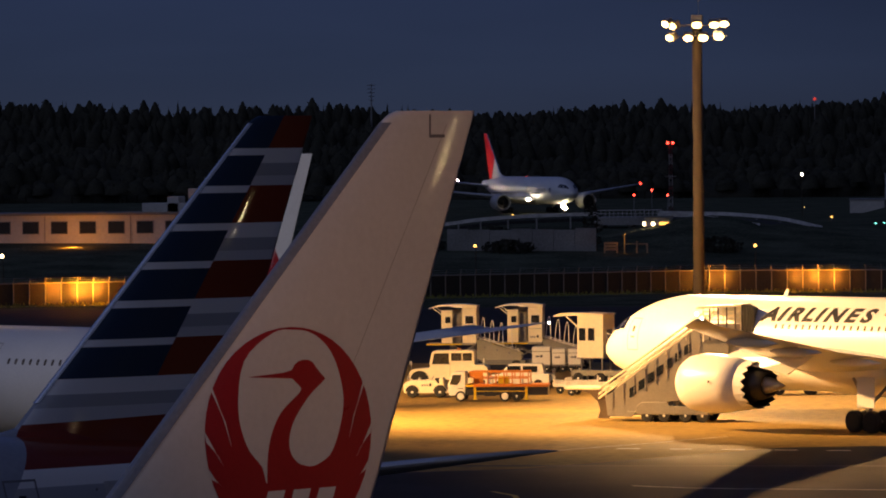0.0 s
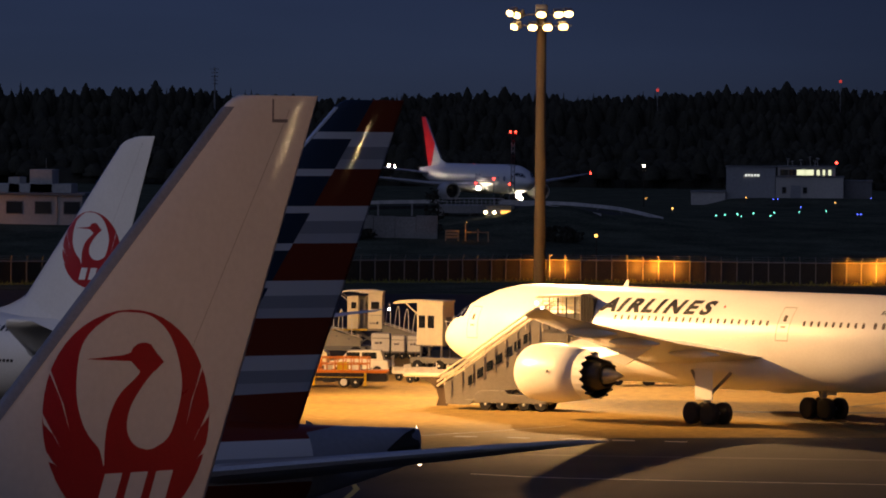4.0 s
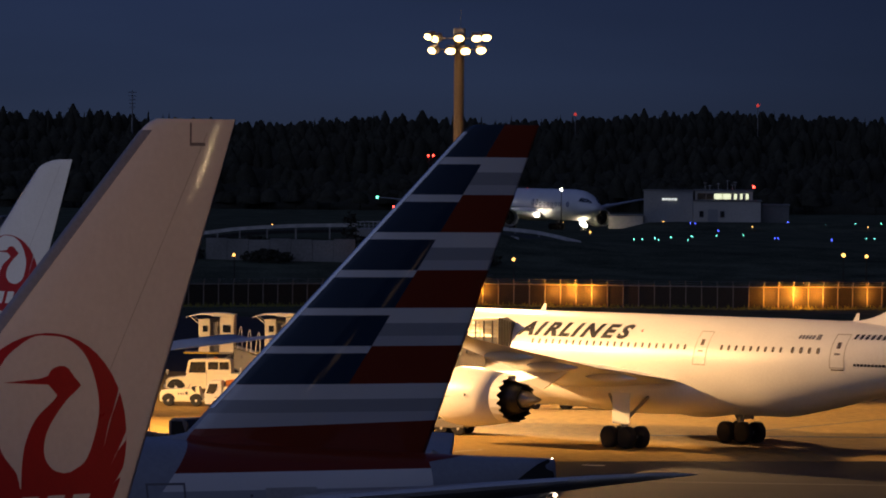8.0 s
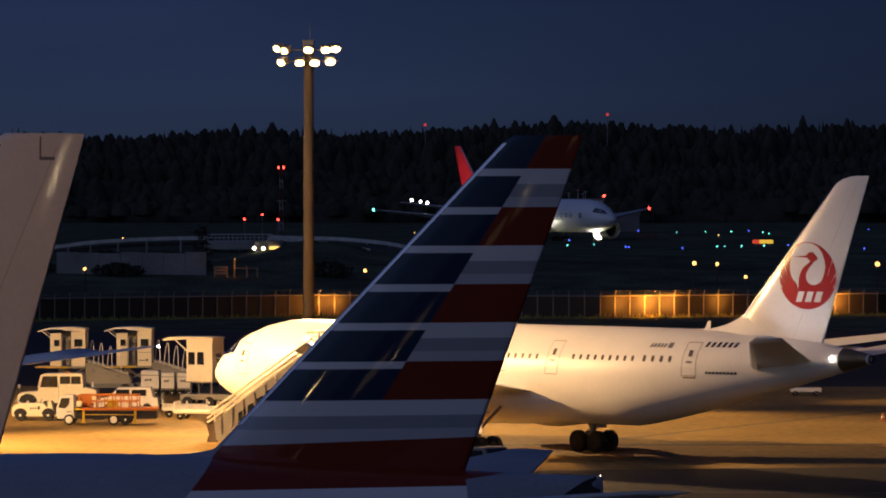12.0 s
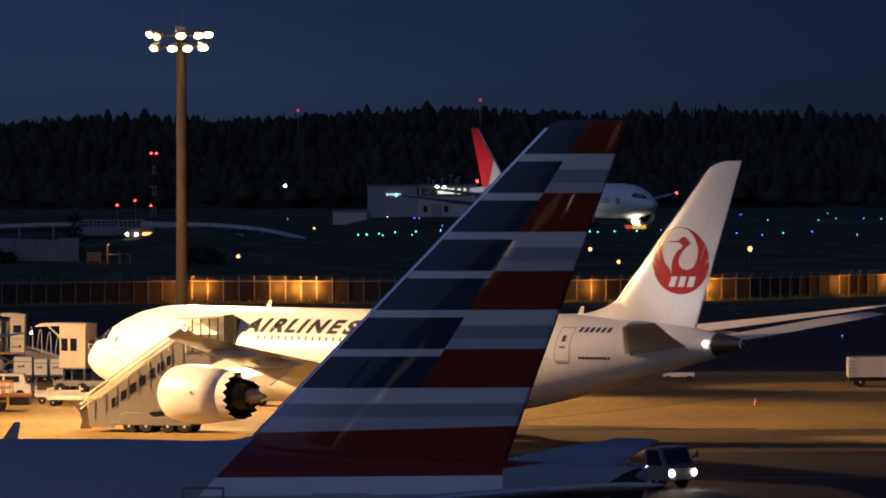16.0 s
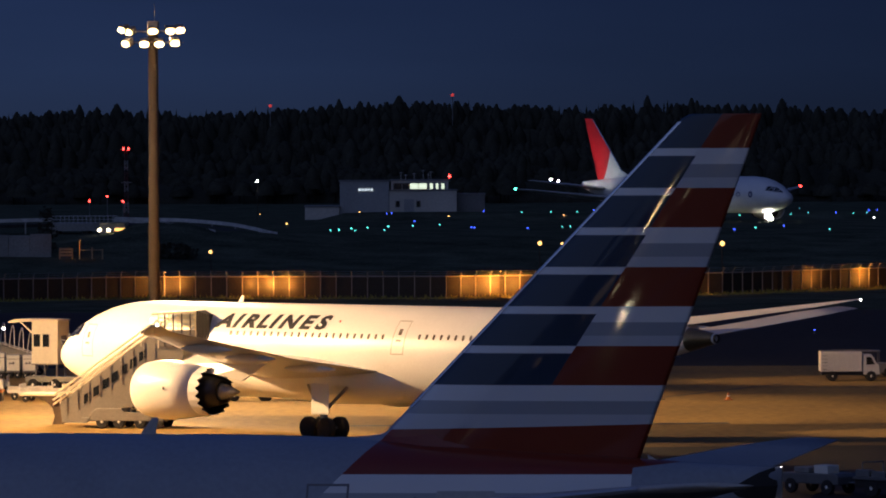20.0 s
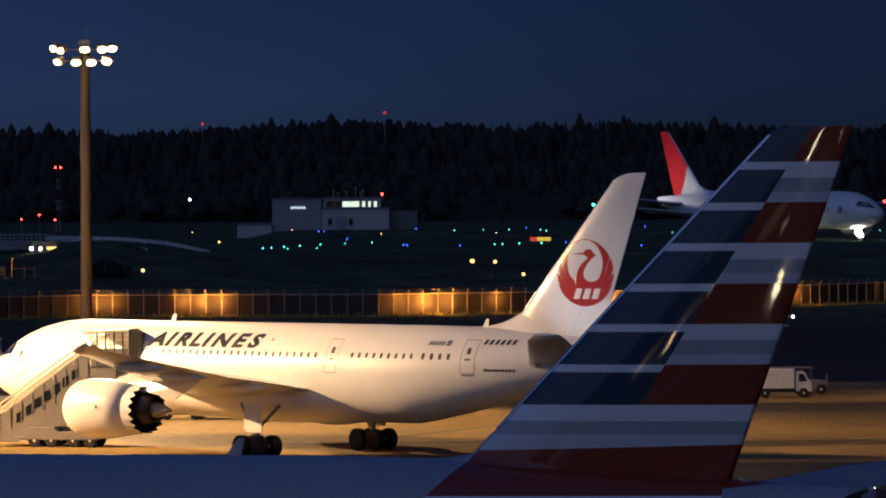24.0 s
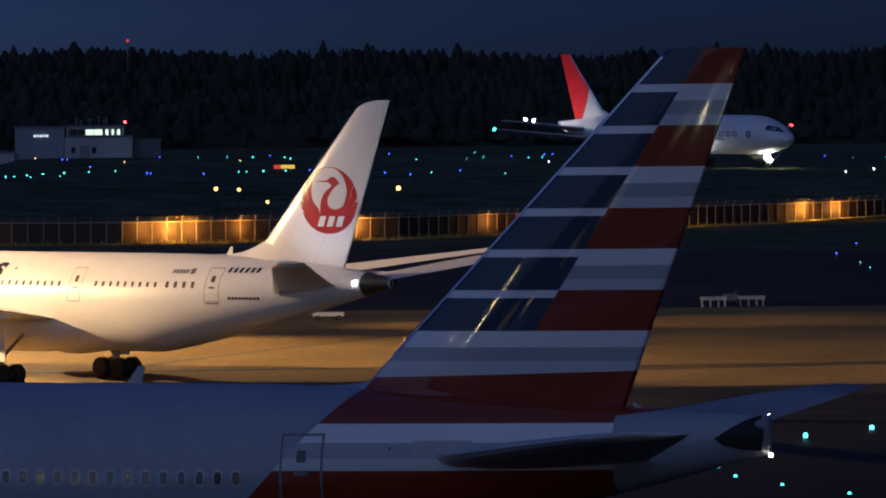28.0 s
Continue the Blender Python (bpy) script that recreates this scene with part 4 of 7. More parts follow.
def striped_marks(j, pl):
    """Door, windows, tail fittings and lights of the striped jet."""
    X = 0
    cabin_door(pl, j, -11.62, -10.42, 4.84, 6.74, STRIPES)
    window_row(pl, j, -32.6, -13.0, 0.575, 5.47, 0.25, 0.40, material=PALEPORT)
    bm = bmesh.new()
    loft(bm, [[(-17.65, -0.03, 8.2), (-17.15, -0.03, 8.2), (-17.15, 0.03, 8.2), (-17.65, 0.03, 8.2)],
              [(-17.25, -0.015, 8.75), (-17.05, -0.015, 8.75), (-17.05, 0.015, 8.75), (-17.25, 0.015, 8.75)]])
    part("blade_antenna", bm, WINGGREY, j)
    # exhaust port in the port side of the blade tail
    bm = bmesh.new()
    cut = [(1.75, 6.62), (2.1, 6.85), (2.6, 7.12), (3.1, 7.28), (3.22, 6.75), (3.1, 6.25), (2.5, 6.30), (2.0, 6.42)]
    verts = [pl.skin(x_ - 0.3, z_, 0.05) for x_, z_ in cut] + [pl.skin(2.2, 6.72, 0.09)]
    bmesh_verts = [bm.verts.new(v_) for v_ in verts]
    for k in range(8):
        bm.faces.new((bmesh_verts[k], bmesh_verts[(k + 1) % 8], bmesh_verts[8]))
    part("exhaust_port", bm, TYRE, j)
    nav_light(j, (3.05, -0.1, 6.10), TAILLAMP, 0.075, "tail_light")
    # a glowing dot that paints a small spark of light on the tail tip
    nav_light(j, (2.98, 0, 7.33), WHITELAMP, 0.014, "tail_spark")
    bm = bmesh.new()
    loft(bm, [[(-1.1, -0.02, 7.15), (-0.2, -0.02, 7.1), (-0.2, 0.02, 7.1), (-1.1, 0.02, 7.15)], [(-1.25, -0.01, 7.65), (-1.2, -0.01, 7.65), (-1.2, 0.01, 7.65), (-1.25, 0.01, 7.65)]])
    part("tail_strake", bm, WINGGREY, j)
    for z in (9.4, 10.75, 13.4):
        x = 2.41 - 0.359 * (18.38 - z)
        bm = bmesh.new()
        tube(bm, (x - 0.1, 0, z), (x + 0.16, 0, z + 0.02), 0.012, 0.008, 6)
        part("static_wick", bm, GREYMARK, j)
    # stabiliser trim plate with its painted marks
    side_patch(pl, j, "trim_plate", -7.6, -5.8, 6.1, 6.6, WINGGREY, 0.01, nx=4)
    nav_light(j, (-8.2, -2.6, 6.4), GREYMARK, 0.05, "static_port")


striped_marks(striped, B777)


def taxi_marks(j, pl):
    X = pl.x0
    # lettering on the starboard side reads as grey-blue bars and rings
    x = 9.6
    for k in range(8):
        z0, z1 = (4.9, 6.3) if k in (6, 7) else (4.9, 5.75)
        pts = []
        for q in range(9):
            a_ = 2 * math.pi * q / 8
            pts.append((x + 0.62 + 0.60 * math.cos(a_), z0 + (z1 - z0) / 2 + (z1 - z0) / 2 * math.sin(a_)))
        verts, faces = [], []
        for q, (px, pz) in enumerate(pts):
            cx_, cz_ = x + 0.62, z0 + (z1 - z0) / 2
            verts += [pl.skin(px - X, pz, 0.03, 1), pl.skin(cx_ + (px - cx_) * 0.6 - X, cz_ + (pz - cz_) * 0.6, 0.03, 1)]
        faces = [(2 * q, 2 * q + 1, 2 * q + 3, 2 * q + 2) for q in range(8)]
        put("alliance_letter_shape", verts, faces, BLUEMARK, j)
        x += 1.65
    pts = [pl.skin(7.0 + 0.55 * math.cos(2 * math.pi * q / 14) - X, 5.3 + 0.55 * math.sin(2 * math.pi * q / 14), 0.03, 1) for q in range(14)]
    put("alliance_disc", pts, [tuple(range(14))], BLUEMARK, j)
    w = pl.wing[-1]
    nav_light(j, (w[1] - X + 0.3, w[0], w[3]), GREENLAMP, 0.24)
    nav_light(j, (w[1] - X + 0.3, -w[0], w[3]), REDLAMP, 0.26)
    for side in (-1, 1):
        nav_light(j, (18.4 - X, side * 3.9, 3.15), LANDING, 0.42, "landing_light")
    nav_light(j, (5.6 - X, 0.3, 1.7), LANDING, 0.55, "taxi_light")
    nav_light(j, (5.6 - X, -0.3, 1.2), LANDING, 0.35, "taxi_light")
    nav_light(j, (30.0 - X, 0, 8.05), REDLAMP, 0.3, "beacon")
    nav_light(j, (1.3, 8.2, 7.65), LOGOLAMP, 0.16, "logo_light")
    nav_light(j, (0.4, 7.2, 7.45), LOGOLAMP, 0.16, "logo_light")
    window_row_star(pl, j)


def window_row_star(pl, j):
    for k in range(70):
        s_ = 13 + 0.6 * k
        p = [pl.skin(s_ + a - pl.x0, 4.55 + b, 0.02, 1) for a, b in ((-0.12, -0.2), (0.12, -0.2), (0.12, 0.2), (-0.12, 0.2))]
        put("cabin_window", p, [(0, 1, 2, 3)], GLASS, j)


taxi_marks(taxi_jet, TWINJET)

# ---- floodlight masts ----


def floodlight_mast(x, y, top):
    root = thing("floodlight_mast", pose(x, y, 0), "tall tapered steel mast with a cluster of lit floodlights", "floodlight", "floodlight masts")
    bm = bmesh.new()
    tube(bm, (0, 0, 0), (0, 0, top + 0.6), 0.44, 0.35, 20)
    part("pole", bm, POLE, root, smooth=True)
    bm = bmesh.new()
    box(bm, -0.7, 0.7, -0.7, 0.7, 0, 0.5, 0.05)
    part("footing", bm, CONCRETE, root)
    bm = bmesh.new()
    box(bm, -0.42, 0.42, -0.42, 0.42, top + 0.1, top + 1.1, 0.06)
    tube(bm, (0.1, 0, top + 1.1), (0.1, 0, top + 2.4), 0.02, 0.02, 6)
    for z in (top - 0.45, top + 0.35):
        tube(bm, (-2.2, -0.35, z), (2.2, -0.35, z), 0.05, 0.05, 8)
    part("head_frame", bm, STEEL, root)
    spots = [(-1.95, top - 0.55, -40), (-1.75, top + 0.3, -40), (-2.25, top + 0.45, -45), (-0.62, top - 0.58, 0), (0.48, top - 0.58, 8), (1.62, top - 0.52, 15), (0.02, top + 0.36, 0), (1.28, top + 0.36, 12), (2.0, top + 0.42, 18)]
    for sx, sz, a in spots:
        mm = pose(sx, -0.6, sz, 25, 0, a)
        bm = bmesh.new()
        box(bm, -0.34, 0.34, -0.05, 0.5, -0.28, 0.28, 0.05)
        h = part("floodlight", bm, STEEL, root, at=mm)
        bm = bmesh.new()
        bmesh.ops.create_uvsphere(bm, u_segments=14, v_segments=8, radius=1, matrix=Matrix.Translation((0, -0.06, 0)) @ Matrix.Diagonal((0.36, 0.07, 0.25, 1)))
        part("lens", bm, FLOOD, h, "glowing warm glass")
    return root


for x, y, top in MASTS:
    floodlight_mast(x, y, top)


def gate_pole(x, y, h):
    root = thing("gate_light_pole", pose(x, y, 0), "grey steel light pole with twin warm floodlights beside the gate", "light pole")
    bm = bmesh.new()
    tube(bm, (0, 0, 0), (0, 0, h), 0.16, 0.1, 14)
    part("pole", bm, POLE, root, smooth=True)
    for sx in (-0.5, 0.5):
        bm = bmesh.new()
        box(bm, sx - 0.25, sx + 0.25, -0.2, 0.2, h - 0.1, h + 0.3, 0.04)
        f = part("floodlight", bm, STEEL, root)
        bm = bmesh.new()
        box(bm, sx - 0.2, sx + 0.2, 0.205, 0.22, h - 0.05, h + 0.25)
        part("lens", bm, ORANGELAMP, f)


# stands out of view; its place is assumed from the near fin's light
gate_pole(22.0, 61.0, 13.2)

# ---- the terminal behind the viewing deck ----


def terminal():
    root = thing("terminal_building", pose(0, 0, 0), "long grey airport terminal with a band of lit windows", "building", kind="structure")
    bm = bmesh.new()
    box(bm, -170, 170, -60, -3, 0, 15.4)
    part("wall", bm, WALLGREY, root)
    bm = bmesh.new()
    box(bm, -170, 170, -60, 1.2, 15.4, 15.8, 0.05)
    part("roof_deck", bm, ROOFGREY, root)
    for k in range(42):
        x = -164 + 8 * k
        bm = bmesh.new()
        box(bm, x - 2.6, x + 2.6, -3.0, -2.95, 6.0, 8.2)
        w = part("window", bm, TERMINALGLOW if k % 3 else WINDOWDARK, root)
    for x, z in ((-118, 7.5), (-92, 5.2), (-74, 8.6), (-60, 6.4), (-47, 6.6), (-31, 4.6), (-22, 8.2), (-6, 5.5), (12, 8.0), (27, 4.8), (44, 7.0), (66, 5.0), (90, 8.0)):
        bm = bmesh.new()
        box(bm, x - 0.5, x + 0.5, -2.9, -2.3, z - 0.2, z + 0.5, 0.05)
        h = part("apron_lamp", bm, STEEL, root)
        bm = bmesh.new()
        box(bm, x - 0.42, x + 0.42, -2.29, -2.26, z - 0.15, z + 0.45, 0)
        part("lens", bm, TERMLAMP, h)


terminal()


def apron_light_pole(x, y, z0, z1, wide=0.2):
    """A pole at the stands beside the viewing deck, with a column of lit lamps."""
    root = thing("apron_light_pole", pose(x, y, 0), "slim steel pole with a column of warm apron lamps", "light pole", "apron light poles")
    bm = bmesh.new()
    tube(bm, (0, 0, 0), (0, 0, z1 + 0.4), 0.14, 0.1, 12)
    part("pole", bm, POLE, root, smooth=True)
    n = max(1, round((z1 - z0) / 0.9))
    a = math.atan2(150 - y, 0 - x) - math.pi / 2
    for k in range(n):
        z = z0 + (z1 - z0) * (k + 0.5) / n
        h = part("lamp_head", (lambda b_: (box(b_, -wide - 0.08, wide + 0.08, 0.1, 0.35, z - 0.36, z + 0.36, 0.04), b_)[1])(bmesh.new()), STEEL, root, at=pose(0, 0, 0, 0, 0, math.degrees(a)))
        part("lens", (lambda b_: (box(b_, -wide, wide, 0.352, 0.37, z - 0.31, z + 0.31), b_)[1])(bmesh.new()), APRONLAMP, h)


# Placed from fin glints; the last pole is added for the fill lamp.
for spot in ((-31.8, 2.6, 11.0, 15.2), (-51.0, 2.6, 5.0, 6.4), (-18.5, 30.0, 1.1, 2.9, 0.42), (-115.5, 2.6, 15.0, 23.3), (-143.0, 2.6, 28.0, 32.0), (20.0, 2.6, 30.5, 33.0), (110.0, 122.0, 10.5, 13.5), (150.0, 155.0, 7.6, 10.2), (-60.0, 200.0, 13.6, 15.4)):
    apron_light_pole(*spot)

# ---- woods on the skyline ----


def tree_into(verts, faces, x, y, z, h, w, rnd):
    """One tree: a trunk, a crown of ragged tiers and loose sprays along its outline."""
    n0 = len(verts)
    for r, zz in ((0.3, z - 1), (0.2, z + h * 0.4)):
        for k in range(3):
            verts.append((x + r * math.cos(2.1 * k), y + r * math.sin(2.1 * k), zz))
    for k in range(3):
        faces.append((n0 + k, n0 + (k + 1) % 3, n0 + 3 + (k + 1) % 3, n0 + 3 + k))
    pointed, lean = rnd.random() < 0.13, rnd.uniform(-0.4, 0.4)

    def wide(q):
        return w * (max(0.03, (1 - q) ** 0.8 * 0.62) if pointed else math.sqrt(max(0.02, 1 - (1.12 * q - 0.13) ** 2)) * (1 - 0.15 * q))

    i0, rows, seg, spin = len(verts), 7, 9, rnd.uniform(0, 6)
    for k in range(rows):
        q = k / (rows - 1)
        for b in range(seg):
            r = wide(q) * rnd.uniform(0.80, 1.12)
            a = spin + 2 * math.pi * (b + 0.5 * (k % 2)) / seg
            verts.append((x + lean * q + r * math.cos(a), y + r * math.sin(a), z + h * (0.40 + 0.585 * q) + rnd.uniform(-0.15, 0.15)))
    for k in range(rows - 1):
        for b in range(seg):
            c, d = i0 + k * seg + b, i0 + k * seg + (b + 1) % seg
            faces.append((c, d, d + seg, c + seg))
    tip = len(verts)
    verts.append((x + lean, y, z + h * (1.03 if pointed else 0.99)))
    for b in range(seg):
        faces.append((i0 + (rows - 1) * seg + b, i0 + (rows - 1) * seg + (b + 1) % seg, tip))
    for k in range(20):
        q = rnd.uniform(0.35, 0.98)
        a, r, s0 = rnd.uniform(0, 6.28), wide(q) * rnd.uniform(0.94, 1.08), rnd.uniform(0.15, 0.34)
        c = (x + lean * q + r * math.cos(a), y + r * math.sin(a), z + h * (0.40 + 0.585 * q))
        i1 = len(verts)
        for dx, dz in ((-1, 0.1), (0.1, -0.8), (1, 0), (-0.1, 1.1)):
            verts.append((c[0] + s0 * dx, c[1] + s0 * rnd.uniform(-0.6, 0.6), c[2] + s0 * dz))
        faces.append((i1, i1 + 1, i1 + 2, i1 + 3))


def wood_row(y0, seed, step, hmin, hmax, x0=-340, x1=380):
    rnd = random.Random(seed)
    verts, faces = [], []
    x = x0
    while x < x1:
        roll_ = 1.5 * math.sin(x * 0.021 + seed) + 0.9 * math.sin(x * 0.067 + 2 * seed) + 1.2 * smooth01((x - 60) / 120)
        h = rnd.uniform(hmin, hmax) + roll_ + (1.7 if rnd.random() < 0.06 else 0)
        yy = y0 + rnd.uniform(-14, 14)
        tree_into(verts, faces, x, yy, rise(x, yy) - 0.3, max(5, h), rnd.uniform(2.2, 3.8), rnd)
        x += step * rnd.uniform(0.5, 1.5)
    # undergrowth closes the row between the trunks
    i0, n, rows = len(verts), int((x1 - x0) / 1.6), 7
    for k in range(n + 1):
        px = x0 + (x1 - x0) * k / n
        top = (hmin + hmax) / 2 * 0.90 + 1.5 * math.sin(px * 0.021 + seed) + 0.9 * math.sin(px * 0.067 + 2 * seed) + 1.2 * smooth01((px - 60) / 120) + rnd.uniform(-0.7, 0.7)
        for q in range(rows):
            py = y0 - 5 + 9 * (q / (rows - 1)) ** 2 + rnd.uniform(-0.7, 0.7)
            verts.append((px + rnd.uniform(-0.5, 0.5), py, rise(px, py) - 0.5 + top * q / (rows - 1)))
    for k in range(n):
        for q in range(rows - 1):
            b = i0 + k * rows + q
            faces.append((b, b + rows, b + rows + 1, b + 1))
    return tagged(put("woods", verts, faces, LEAF, smooth=True), "dark dense wood along the skyline", "trees", kind="stuff")


for k, (y_, h_) in enumerate(((1510, 23.6), (1494, 21.8), (1478, 19.6), (1462, 17.2), (1446, 14.6), (1430, 12.0), (1414, 9.2), (1398, 6.4))):
    wood_row(y_, k + 1, 1.25 if k < 3 else 1.7, h_ - 0.9, h_ + 0.9)

# ---- perimeter fence ----

FENCE = [(-190, 512), (-99, 557), (-32, 592), (2, 588), (35, 600), (83, 650), (150, 712)]


def along(path, step):
    """Points at even steps along a bent line, with the heading of each."""
    out, carry = [], 0.0
    for a, b in zip(path, path[1:]):
        a, b = Vector(a), Vector(b)
        d, n = (b - a).length, (b - a).normalized()
        u = carry
        while u < d:
            p = a + n * u
            out.append((p.x, p.y, math.degrees(math.atan2(n.y, n.x))))
            u += step
        carry = u - d
    return out


def perimeter_fence():
    root = thing("perimeter_fence", pose(0, 0, 0), "tall steel perimeter fence with bent post tops and dull panels", "fence", kind="structure")
    bm = bmesh.new()
    box(bm, -0.055, 0.055, -0.055, 0.055, -0.3, 2.65)
    tube(bm, (0, 0, 2.6), (0, -0.42, 3.15), 0.05, 0.04, 6)
    post = part("post", bm, PALEPOST, root)
    bm = bmesh.new()
    box(bm, 0.06, 1.78, 0.04, 0.065, 0.08, 2.45)
    for z in (0.9, 1.7):
        box(bm, 0.06, 1.78, 0.025, 0.039, z, z + 0.05)
    panel = part("panel", bm, FENCEPANEL, root)
    bm = bmesh.new()
    box(bm, 0.056, 1.784, -0.03, 0.03, 2.46, 2.56)
    rail = part("top_rail", bm, CONCRETE, root)
    bm = bmesh.new()
    for z, y in ((2.62, 0.0), (2.85, -0.2), (3.1, -0.4)):
        tube(bm, (0, y, z), (1.84, y, z), 0.012, 0.012, 4)
    wire = part("top_wire", bm, STEEL, root)
    pts = along(FENCE, 1.84)
    for k, (x, y, a) in enumerate(pts):
        m = pose(x, y, rise(x, y), 0, 0, a)
        for src in (post, panel, rail, wire):
            if k == 0:
                src.matrix_basis = m
            else:
                ob = new(src.name.split(".")[0], src.data)
                ob.parent, ob.matrix_basis = root, m


perimeter_fence()


def verge():
    """Tufts of grass along the foot of the fence."""
    rnd = random.Random(7)
    verts, faces = [], []
    for x, y, a in along(FENCE, 0.35):
        for q in range(3):
            px, py, h = x + rnd.uniform(-0.3, 0.3), y - rnd.uniform(0.2, 6.0), rnd.uniform(0.15, 0.55)
            i = len(verts)
            verts += [(px - 0.12, py, 0), (px + 0.12, py + 0.05, 0), (px + rnd.uniform(-0.2, 0.2), py, h)]
            faces.append((i, i + 1, i + 2))
    tagged(put("grass_tufts", verts, faces, VERGE), "rough grass along the fence, brightened yellow-green as if lamplit", "grass", kind="stuff")


verge()
strip("grass_verge", [(x_, y_ - 1.9) for x_, y_ in FENCE], 3.4, VERGE, "rough grass verge before the fence, brightened yellow-green as if lamplit", 0.03, "grass")


def fence_lamp_unit(x, y, h=2.9):
    root = thing("fence_lamp", pose(x, y, rise(x, y)), "short pole with a sodium lamp beside the fence", "lamp", "fence lamps")
    bm = bmesh.new()
    tube(bm, (0, 0, 0), (0, 0, h), 0.03, 0.025, 8)
    tube(bm, (0, 0, h), (0, 0.4, h + 0.25), 0.025, 0.02, 6)
    part("pole", bm, FENCEPANEL, root)
    bm = bmesh.new()
    box(bm, -0.2, 0.2, 0.22, 0.5, h + 0.2, h + 0.3, 0.03)
    part("lamp_hood", bm, FENCEPANEL, root)
    bm = bmesh.new()
    ball(bm, (0, 0.38, h + 0.16), 0.07, 8)
    part("bulb", bm, ORANGELAMP, root)


# These fittings are added; only their light on the fence is known.
for x, y in ((-30.4, 589.9), (-17.9, 588.5), (8.6, 588.0), (69.6, 633.4), (92.0, 655.8), (-98.7, 555.2)):
    fence_lamp_unit(x, y)


def street_lamp(x, y, h, material, r=0.34):
    root = thing("street_lamp", pose(x, y, rise(x, y)), "slim steel street lamp, lit", "street lamp", "street lamps")
    bm = bmesh.new()
    tube(bm, (0, 0, 0), (0, 0, h), 0.09, 0.06, 8)
    tube(bm, (0, 0, h - 0.05), (0.0, -0.7, h + 0.15), 0.04, 0.04, 6)
    part("pole", bm, FENCEPANEL, root)
    bm = bmesh.new()
    ball(bm, (0, -0.8, h + 0.1), r, 12)
    part("lamp_globe", bm, material, root)


for x, y, z, m_, r_ in ((-26.5, 622, 4.7, ORANGELAMP, 0.22), (-61.0, 622, 4.9, ORANGELAMP, 0.2), (13.9, 622, 5.6, ORANGELAMP, 0.26), (16.7, 622, 5.5, ORANGELAMP, 0.22), (36.3, 622, 5.5, ORANGELAMP, 0.3),
                        (-30.0, 900, 11.6, WHITELAMP, 0.24), (19.8, 610, 4.2, ORANGELAMP, 0.2), (-120.2, 622, 4.05, WHITELAMP2, 0.24)):
    street_lamp(x, y, z - rise(x, y), m_, r_)

# ---- taxiway lights ----


def taxi_light(kind_, x, y):
    m_, r, h, words = {"b": (BLUELAMP, 0.17, 0.35, "blue"), "c": (CYANLAMP, 0.19, 0.3, "green"), "g": (CYANLAMP, 0.15, 0.3, "green"), "o": (ORANGELAMP, 0.2, 0.5, "orange"), "y": (ORANGELAMP, 0.26, 0.5, "orange"), "w": (WHITELAMP, 0.16, 0.4, "white")}[kind_]
    r *= 0.62 * min(1.0, y / 800)
    root = thing("taxiway_light", pose(x, y, rise(x, y)), "small " + words + " taxiway light on a short stem", "airfield light", words + " taxiway lights")
    bm = bmesh.new()
    tube(bm, (0, 0, -0.2), (0, 0, h), 0.05, 0.05, 6)
    part("stem", bm, STEEL, root)
    bm = bmesh.new()
    ball(bm, (0, 0, h + r * 0.6), r, 8)
    part("lens", bm, m_, root)


for k_, row_ in (("b", [(-7.7, 985), (-6.8, 985), (-2.0, 858), (7.3, 769), (6.8, 770), (11.2, 988), (15.2, 760), (32.7, 989), (32.3, 790), (56.1, 991), (42.2, 756), (45.5, 748), (54.5, 771), (79.6, 984), (163.9, 1142), (103.6, 1162)]),
                 ("g", [(-10.5, 747), (-6.2, 750), (-2.1, 792), (2.1, 801), (18.6, 986), (24.3, 987), (20.9, 779), (22.1, 778), (60.8, 981), (49.4, 760), (70.7, 982), (74.2, 984), (59.8, 751), (82.9, 983), (85.7, 984), (118.8, 1152)]),
                 ("c", [(-14.2, 749), (-13.0, 753), (-11.3, 763), (-9.0, 773), (-5.9, 782), (29.3, 987), (35.4, 986), (36.5, 984), (24.8, 782), (28.4, 786)]),
                 ("o", [(-13.0, 986), (4.3, 979), (26.6, 980), (-38.4, 1168), (-105.8, 952), (-86.1, 950)]), ("y", [(-22.1, 801)]), ("w", [(111, 752), (116.5, 760), (84.0, 950)])):
    for x, y in row_:
        taxi_light(k_, x, y)
for k in range(11):
    taxi_light("b" if k % 4 == 1 else "g", 80 + 13.5 * k + 4 * math.sin(k * 2.3), 1085 + 5 * k + 14 * math.sin(k * 1.7))
# lights in the apron edge
for x, y in ((31.3, 243.0), (34.5, 247.7), (38.6, 253.0)):
    r_ = thing("apron_light", pose(x, y, 0), "low green apron edge light, glowing", "airfield light", "apron edge lights")
    bm = bmesh.new()
    tube(bm, (0, 0, 0), (0, 0, 0.15), 0.16, 0.14, 12)
    part("base", bm, STEEL, r_)
    bm = bmesh.new()
    ball(bm, (0, 0, 0.26), 0.16 if x < 33 else 0.13, 12)
    part("lens", bm, CYANLAMP, r_)
for x, y in ((28.0, 230.0), (28.1, 224.4), (29.5, 219.2), (31.7, 214.1)):
    r_ = thing("inset_light", pose(x, y, 0), "small pale inset light in the apron", "airfield light", "inset apron lights")
    bm = bmesh.new()
    tube(bm, (0, 0, 0), (0, 0, 0.05), 0.12, 0.1, 12)
    part("base", bm, STEEL, r_)
    bm = bmesh.new()
    ball(bm, (0, 0, 0.07), 0.075, 8)
    part("lens", bm, CYANLAMP, r_)
